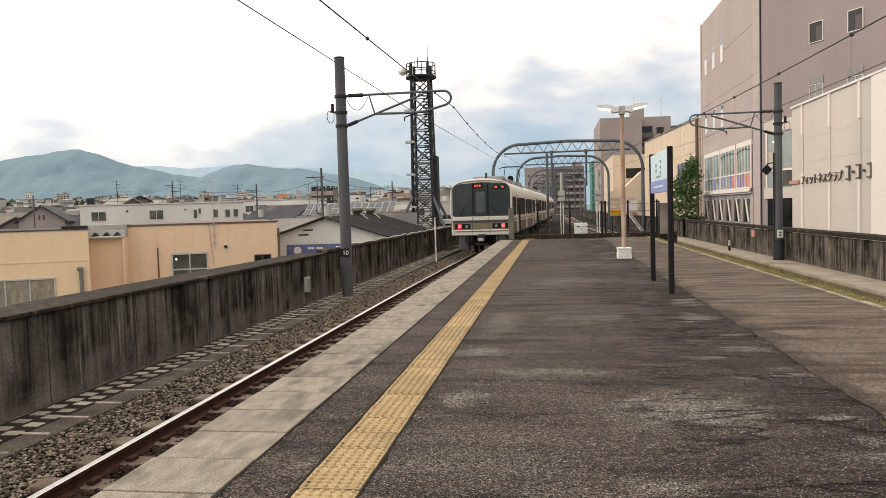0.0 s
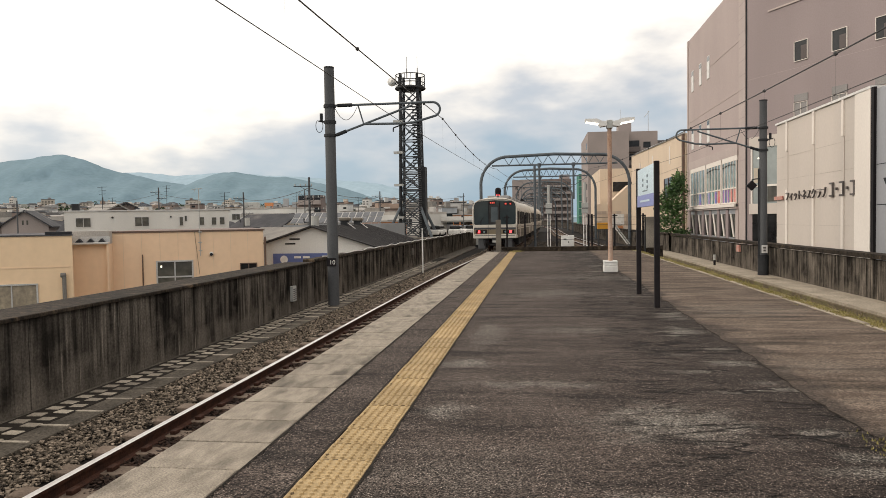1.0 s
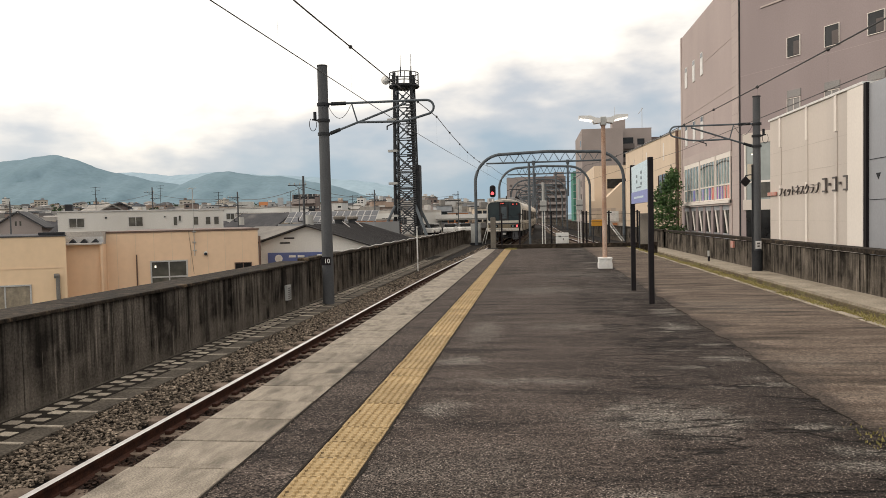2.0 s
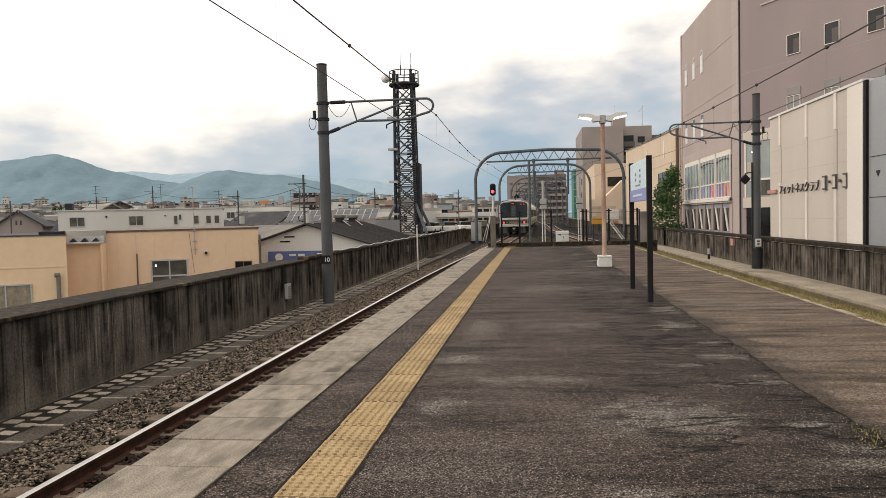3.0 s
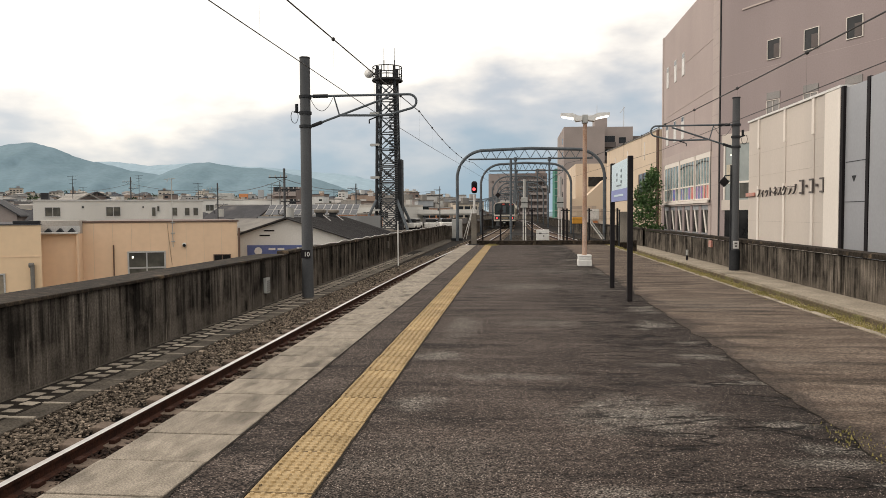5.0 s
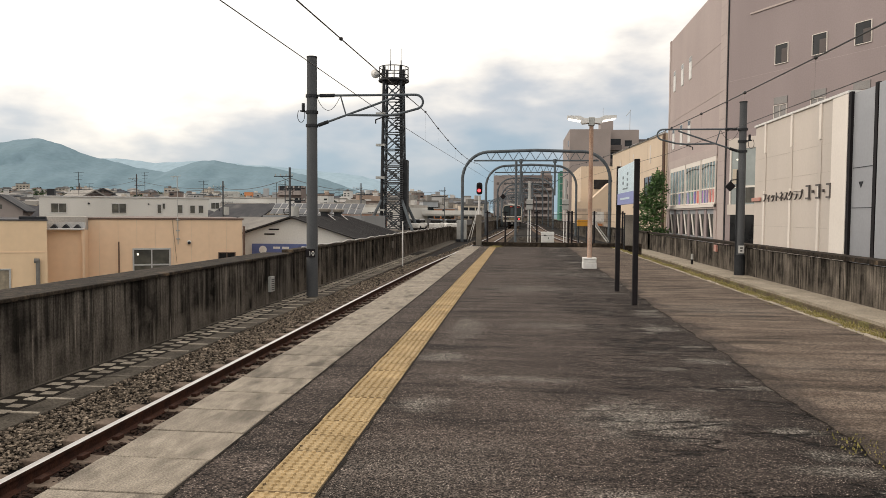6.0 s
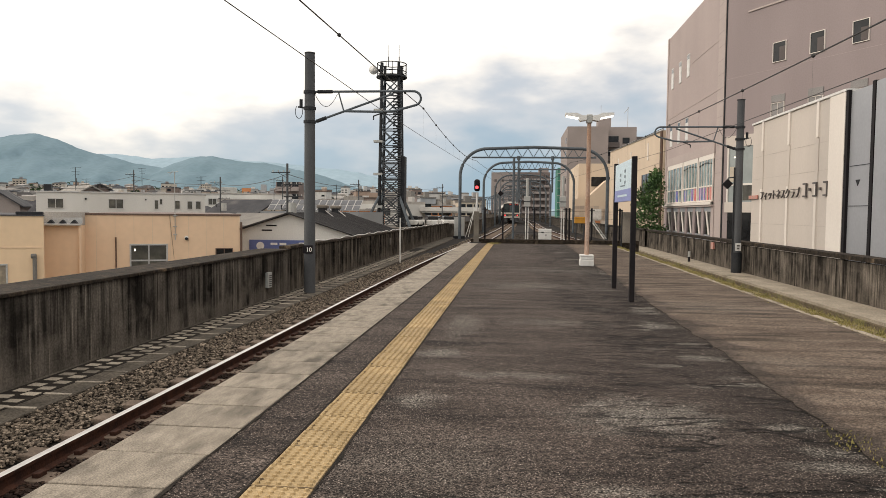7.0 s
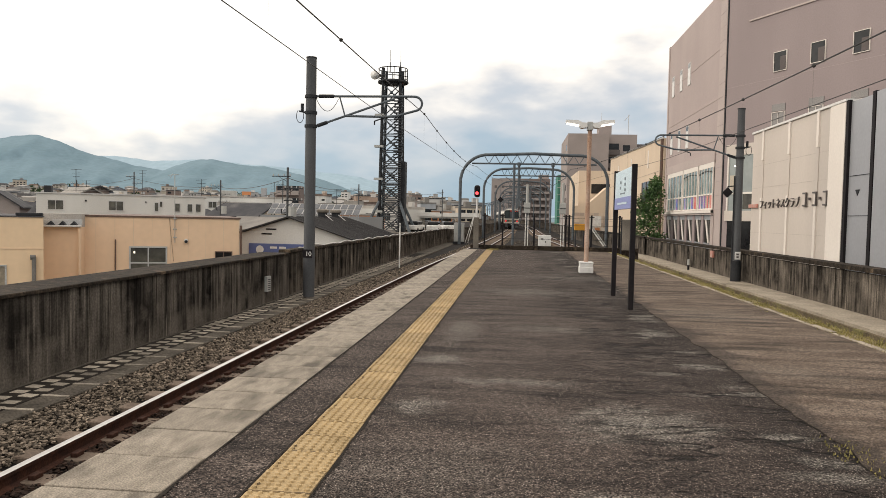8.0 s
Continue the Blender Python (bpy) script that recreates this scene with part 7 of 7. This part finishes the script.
    for k in range(5):
        part("poster_strip", boxes((9.0 + 0.9 * k, 9.7 + 0.9 * k, 111.86, 111.94, -0.4, 0.2)), "orange_wall" if k % 2 else "panel", st)
    # grey apartment tower
    p = thing("grey_apartments", "tall grey-brown apartment tower with rooftop aerials", "apartment block")
    part("wall", boxes((9.9, 18.0, 150, 172, STREET, 18.8)), "apt_wall", p)
    part("rear_wall", boxes((18.01, 24.0, 153, 172, STREET, 19.0)), "apt_wall", p)
    part("rear_block", boxes((24.01, 29.0, 164, 172, STREET, 18.2)), "apt_dark", p)
    part("roof_hut", boxes((16.6, 19.2, 156, 160, 18.805, 21.2)), "apt_wall", p)
    for s_ in range(8):
        z = -4.5 + 2.75 * s_
        bl = part("balcony", boxes((18.0, 20.4, 151.3, 153.0, z, z + 1.0)), "apt_dark", p)
        part("recess", boxes((18.05, 20.4, 152.94, 153.02, z + 1.0, z + 2.4)), "glass", bl)
        part("window", boxes((21.2, 22.6, 152.93, 153.03, z + 0.9, z + 2.1)), "glass", p)
        part("side_window", boxes((9.86, 9.93, 153, 155, z + 0.9, z + 2.1)), "glass", p)
    part("low_wing", boxes((9.6, 24, 118, 138, STREET, 9.2)), "tan_wall", p)
    for z in (5.6, 2.4):
        part("wing_window", boxes((11.6, 23, 117.93, 118.03, z, z + 1.5)), "glass", p)
    part("aerial", rods(((22.6, 156, 17.6), (22.6, 156, 23.5), 0.06), ((21.8, 156, 22.2), (22.8, 156, 23.4), 0.05), ((17.2, 157, 20.3), (17.2, 157, 24.0), 0.04)), "alu", p)
    # green-netted block
    g = thing("netted_block", "slim building wrapped in green scaffold netting", "building")
    part("net", boxes((10.0, 12.6, 185, 196, STREET, 12.6)), "green_net", g)
    for z in np.arange(-5, 12.5, 1.8):
        part("scaffold_rail", rods(((9.95, 184.9, z), (12.65, 184.9, z), 0.06)), "alu", g)
    # long brown apartments straight ahead
    h = thing("brown_long_apartments", "long brown apartment block with stacked balconies", "apartment block")
    part("wall", boxes((-8.0, 14.6, 330.5, 350, STREET, 19.6)), "brown_wall", h)
    part("stair_tower", boxes((-11.6, 0.4, 329.0, 330.4, STREET, 19.4)), "apt_wall", h)
    part("roof_hut", boxes((9.5, 14.0, 333, 340, 19.61, 21.6)), "apt_wall", h)
    for s_ in range(8):
        z = -4.6 + 2.9 * s_
        st = part("outside_stair", boxes((0.9, 2.0, 329.2, 330.4, z + 0.2, z + 0.5)), "grey_wall", h)
        part("stair_flight", rods(((0.9, 329.1, z + 0.5), (2.0, 329.1, z + 3.0), 0.16), seg=6), "grey_wall", st)
        for i in range(3):
            x0 = 2.4 + 4.1 * i
            bl = part("balcony", boxes((x0, x0 + 3.7, 329.0, 330.4, z, z + 1.05)), "apt_wall", h)
            part("balcony_window", boxes((x0 + 0.2, x0 + 3.5, 330.42, 330.49, z + 1.05, z + 2.5)), "apt_dark", bl)
            part("balcony_post", boxes((x0 + 1.75, x0 + 1.95, 329.2, 330.4, z + 1.06, z + 2.88)), "brown_wall", bl)
    for s_ in range(7):
        for x in (-10.2, -7.0, -3.6):
            part("tower_window", boxes((x, x + 1.1, 328.95, 329.02, -2.2 + 2.9 * s_, -1.1 + 2.9 * s_)), "apt_dark", h)


def tree(x, y, z0, z1, r):
    t = thing("tree", "dense green broadleaf tree behind the parapet", "tree", at=pose(x, y, 0))
    bm = bmesh.new()
    bm_rod(bm, (0, 0, STREET), (0.1, 0, z0 + 1.5), 0.2, 0.1, 10)
    for k in range(9):
        a = k * 2.4
        zz = z0 - 1 + (z1 - z0) * k / 10
        bm_rod(bm, (0.05, 0, zz), (0.8 * r * math.cos(a), 0.8 * r * math.sin(a), zz + 1.0), 0.06, 0.02, 6)
    part("trunk", bm, "bark", t)
    rng = np.random.default_rng(3)
    vs, fs, n = [], [], 0
    for c in range(185):
        f = rng.uniform(0, 1)
        zz = z0 + (z1 - z0) * f
        rad = r * (1.08 - 0.93 * f ** 1.1 + 0.10 * math.sin(11 * f)) * math.sqrt(rng.uniform(0.05, 1))
        a = rng.uniform(0, 6.28)
        cx, cy = rad * math.cos(a) + 1.3 * f - 0.1, rad * math.sin(a)
        for l in range(34):
            p = np.array((cx, cy, zz)) + rng.normal(0, 0.24, 3)
            u, v = rng.normal(0, 1, 3), rng.normal(0, 1, 3)
            u /= np.linalg.norm(u)
            v -= u * (u @ v)
            v /= np.linalg.norm(v)
            s = rng.uniform(0.08, 0.16)
            vs += [p - s * u, p + 0.45 * s * v, p + s * u, p - 0.45 * s * v]
            fs.append((n, n + 1, n + 2, n + 3))
            n += 4
    me = bpy.data.meshes.new("crown")
    me.from_pydata([tuple(q) for q in vs], [], fs)
    me.materials.append(M["leaf"])
    ob = new("crown", me)
    ob.parent = t


def weeds():
    rng = np.random.default_rng(8)
    vs, fs, n = [], [], 0
    def tuft(x, y, z, count, h):
        nonlocal n
        for _ in range(count):
            a, lean = rng.uniform(0, 6.28), rng.uniform(0.1, 0.8)
            px, py = x + rng.normal(0, 0.05), y + rng.normal(0, 0.06)
            hh = h * rng.uniform(0.4, 1.2)
            w = 0.006
            dx, dy = math.cos(a), math.sin(a)
            vs.extend([(px - w * dy, py + w * dx, z), (px + w * dy, py - w * dx, z), (px + lean * hh * dx, py + lean * hh * dy, z + hh)])
            fs.append((n, n + 1, n + 2))
            n += 3
    for _ in range(1500):
        y = 5 + 26 * rng.uniform(0, 1) ** 1.3
        tuft(3.80 + rng.normal(0, 0.045), y, 0.006, 7, 0.020)
    for _ in range(45):
        tuft(3.88, rng.uniform(6, 20), -0.01, 9, 0.075)
    for _ in range(22):
        y = rng.choice([4.75, 4.9, 5.05])
        tuft(1.82 + rng.normal(0, 0.03), y + rng.normal(0, 0.12), 0.0, 5, 0.02)
    for _ in range(60):
        tuft(-1.0 + rng.normal(0, 0.12), 30.6 + rng.normal(0, 0.35), 0.0, 8, 0.05)
    me = bpy.data.meshes.new("weeds")
    me.from_pydata(vs, [], fs)
    me.materials.append(M["weed"])
    tagged(new("weeds", me), "low dry yellow-green weeds along the platform edge", "weeds", kind="stuff")


M["glass_room"] = pmat("glass_room", (0.30, 0.33, 0.32), (0.23, 0.26, 0.255), 0.35, 0.12, 0, fine=3, fine_amt=0.06, spec=0.6)
M["curtain_pale"] = pmat("curtain_pale", (0.50, 0.43, 0.33), (0.42, 0.36, 0.28), 2, 0.4, 0)
M["panel_joint"] = pmat("panel_joint", (0.51, 0.455, 0.405), (0.45, 0.40, 0.36), 1, 0.8, 0)
M["red_poster"] = pmat("red_poster", (0.60, 0.10, 0.09), (0.65, 0.35, 0.3), 3, 0.5, 0)
M["blue_poster"] = pmat("blue_poster", (0.08, 0.25, 0.55), (0.4, 0.15, 0.4), 3, 0.5, 0)
M["green_poster"] = pmat("green_poster", (0.10, 0.42, 0.40), (0.6, 0.5, 0.45), 3, 0.5, 0)
M["sign_red"] = pmat("sign_red", (0.55, 0.20, 0.15), (0.4, 0.3, 0.25), 5, 0.6, 0)
M["grey_panel_glass"] = pmat("grey_panel_glass", (0.25, 0.23, 0.22), (0.19, 0.18, 0.17), 1, 0.25, 0)


# ---- build ----
ground()
mountains()
platform()
left_wall()
right_wall()
tracks()
cars = [train_car(i == 0, i in (0, 2)) for i in range(4)]
mast(-5.65, 19.95, -0.97, 5.47, 1, True)
mast(7.92, 28.1, -0.84, 5.41, -1, False)
gantry(62, -4.85, 7.35, 6.75, True)
gantry(82, -3.77, 6.15, 6.95, True)
for y in (112, 134, 156, 178, 200, 222, 244, 266, 288):
    gx = on_line(LEFT_LINE, y)[0] + 2.0
    gantry(y, gx - 4.2, gx + 4.2, 7.1, False)
wires()
lamp()
station_sign()
end_fence()
signal()
parapet_cable()
near_west()
tower()
east_side()
town()
hillside()
for x, y, z0, z1 in ((-57.0, 90, 3.6, 6.6), (-63.0, 118, STREET, 8.2), (-41.0, 92, STREET, 5.6), (-68.0, 110, 1.0, 6.0), (-36.0, 106, STREET, 6.0), (-24.0, 96, STREET, 4.8)):
    roof_aerial(x, y, z0, z1)
for x, y, top, arms in ((-15.3, 48, 4.4, 3), (-19.7, 90, 5.2, 2), (-13.3, 130, 6.3, 4), (-30, 72, 4.6, 3), (-48, 88, 6.2, 2), (-60, 78, 4.5, 2), (-36, 110, 6.5, 2), (-76, 120, 6.5, 3)):
    utility_pole(x, y, top, arms)
tree(10.55, 64.5, -1.2, 4.8, 1.75)
# roofs seen between the white building and the warehouse
for lab, w, dd, h, rh, wm, rm, g, x, y, turn in (
        ("grey house with a dark tiled hipped roof", 5.4, 6, 7.4, 1.4, "grey_wall", "roof_dark", False, -33.8, 86, 30),
        ("white house with a pale metal gabled roof", 6, 6, 6.4, 1.0, "white_wall", "roof_pale", True, -25.8, 72, 62),
        ("cream house with a dark gabled roof", 5.5, 7, 7.6, 1.3, "cream_wall", "roof_dark", True, -31.5, 84, 70),
        ("white three-storey house with a flat roof", 7, 8, 9.0, 0, "white_wall", "roof_pale", True, -41.5, 108, 18),
        ("grey house with a blue-black tiled roof", 4.6, 6, 6.9, 1.7, "grey_wall", "roof_dark", False, -53.6, 79.5, 35),
        ("cream workshop with a flat concrete roof", 13, 9, 8.4, 0, "cream_wall", "roof_pale", True, -52, 128, 20),
        ("brown house with a dark hipped roof", 8, 8, 7.8, 1.8, "brown_wall", "roof_dark", False, -46.0, 118, 25)):
    house(lab, w, dd, h, rh, wm, rm, g, pose(x, y, 0, 0, 0, turn))
town_wires()
weeds()
stones("ballast", ((-5.30, -4.2, -8, 4.5, 5500, 0.032, LEFT_LINE), (-5.30, -4.55, 4.5, 22, 20000, 0.0235, LEFT_LINE), (-4.55, -4.2, 4.5, 22, 7000, 0.0225, LEFT_LINE), (-5.30, -4.2, 22, 40, 9000, 0.032, LEFT_LINE), (-4.2, -2.9, 22, 40, 3500, 0.036, LEFT_LINE), (-5.2, -2.2, 40, 100, 5000, 0.055, LEFT_LINE)), "brown-grey crushed stone ballast under the track")
stones("dark_ballast", ((4.0, 7.1, 31, 90, 4500, 0.055, RIGHT_LINE), (-2.0, 3.6, 32, 75, 6000, 0.05, LEFT_LINE)), "dark dusty crushed stone beyond the platform", "dark_ballast")
stones("shaded_ballast", ((-4.09, -2.9, -8, 4.5, 3000, 0.036, LEFT_LINE), (-4.09, -2.9, 4.5, 22, 13000, 0.027, LEFT_LINE)), "rust-brown stones between the rails, darkened by painted platform shade", "shaded_ballast", 0.065)
paving_pieces()


def motions():
    """The train pulls away along the curve of the track."""
    for i, car in enumerate(cars):
        rows = []
        for k in range(17):
            t = 0.5 * k
            y = 34.9 + 13.55 * t - 0.085 * t * t + 9.9 + 20.3 * i
            xa, xb = on_line(LEFT_LINE, y - 6.8)[0], on_line(LEFT_LINE, y + 6.8)[0]
            rows.append((t, pose((xa + xb) / 2, y, RAIL + climb(y), 0, 0, math.degrees(math.atan2(xa - xb, 13.6)))))
        walk(car, rows)


motions()
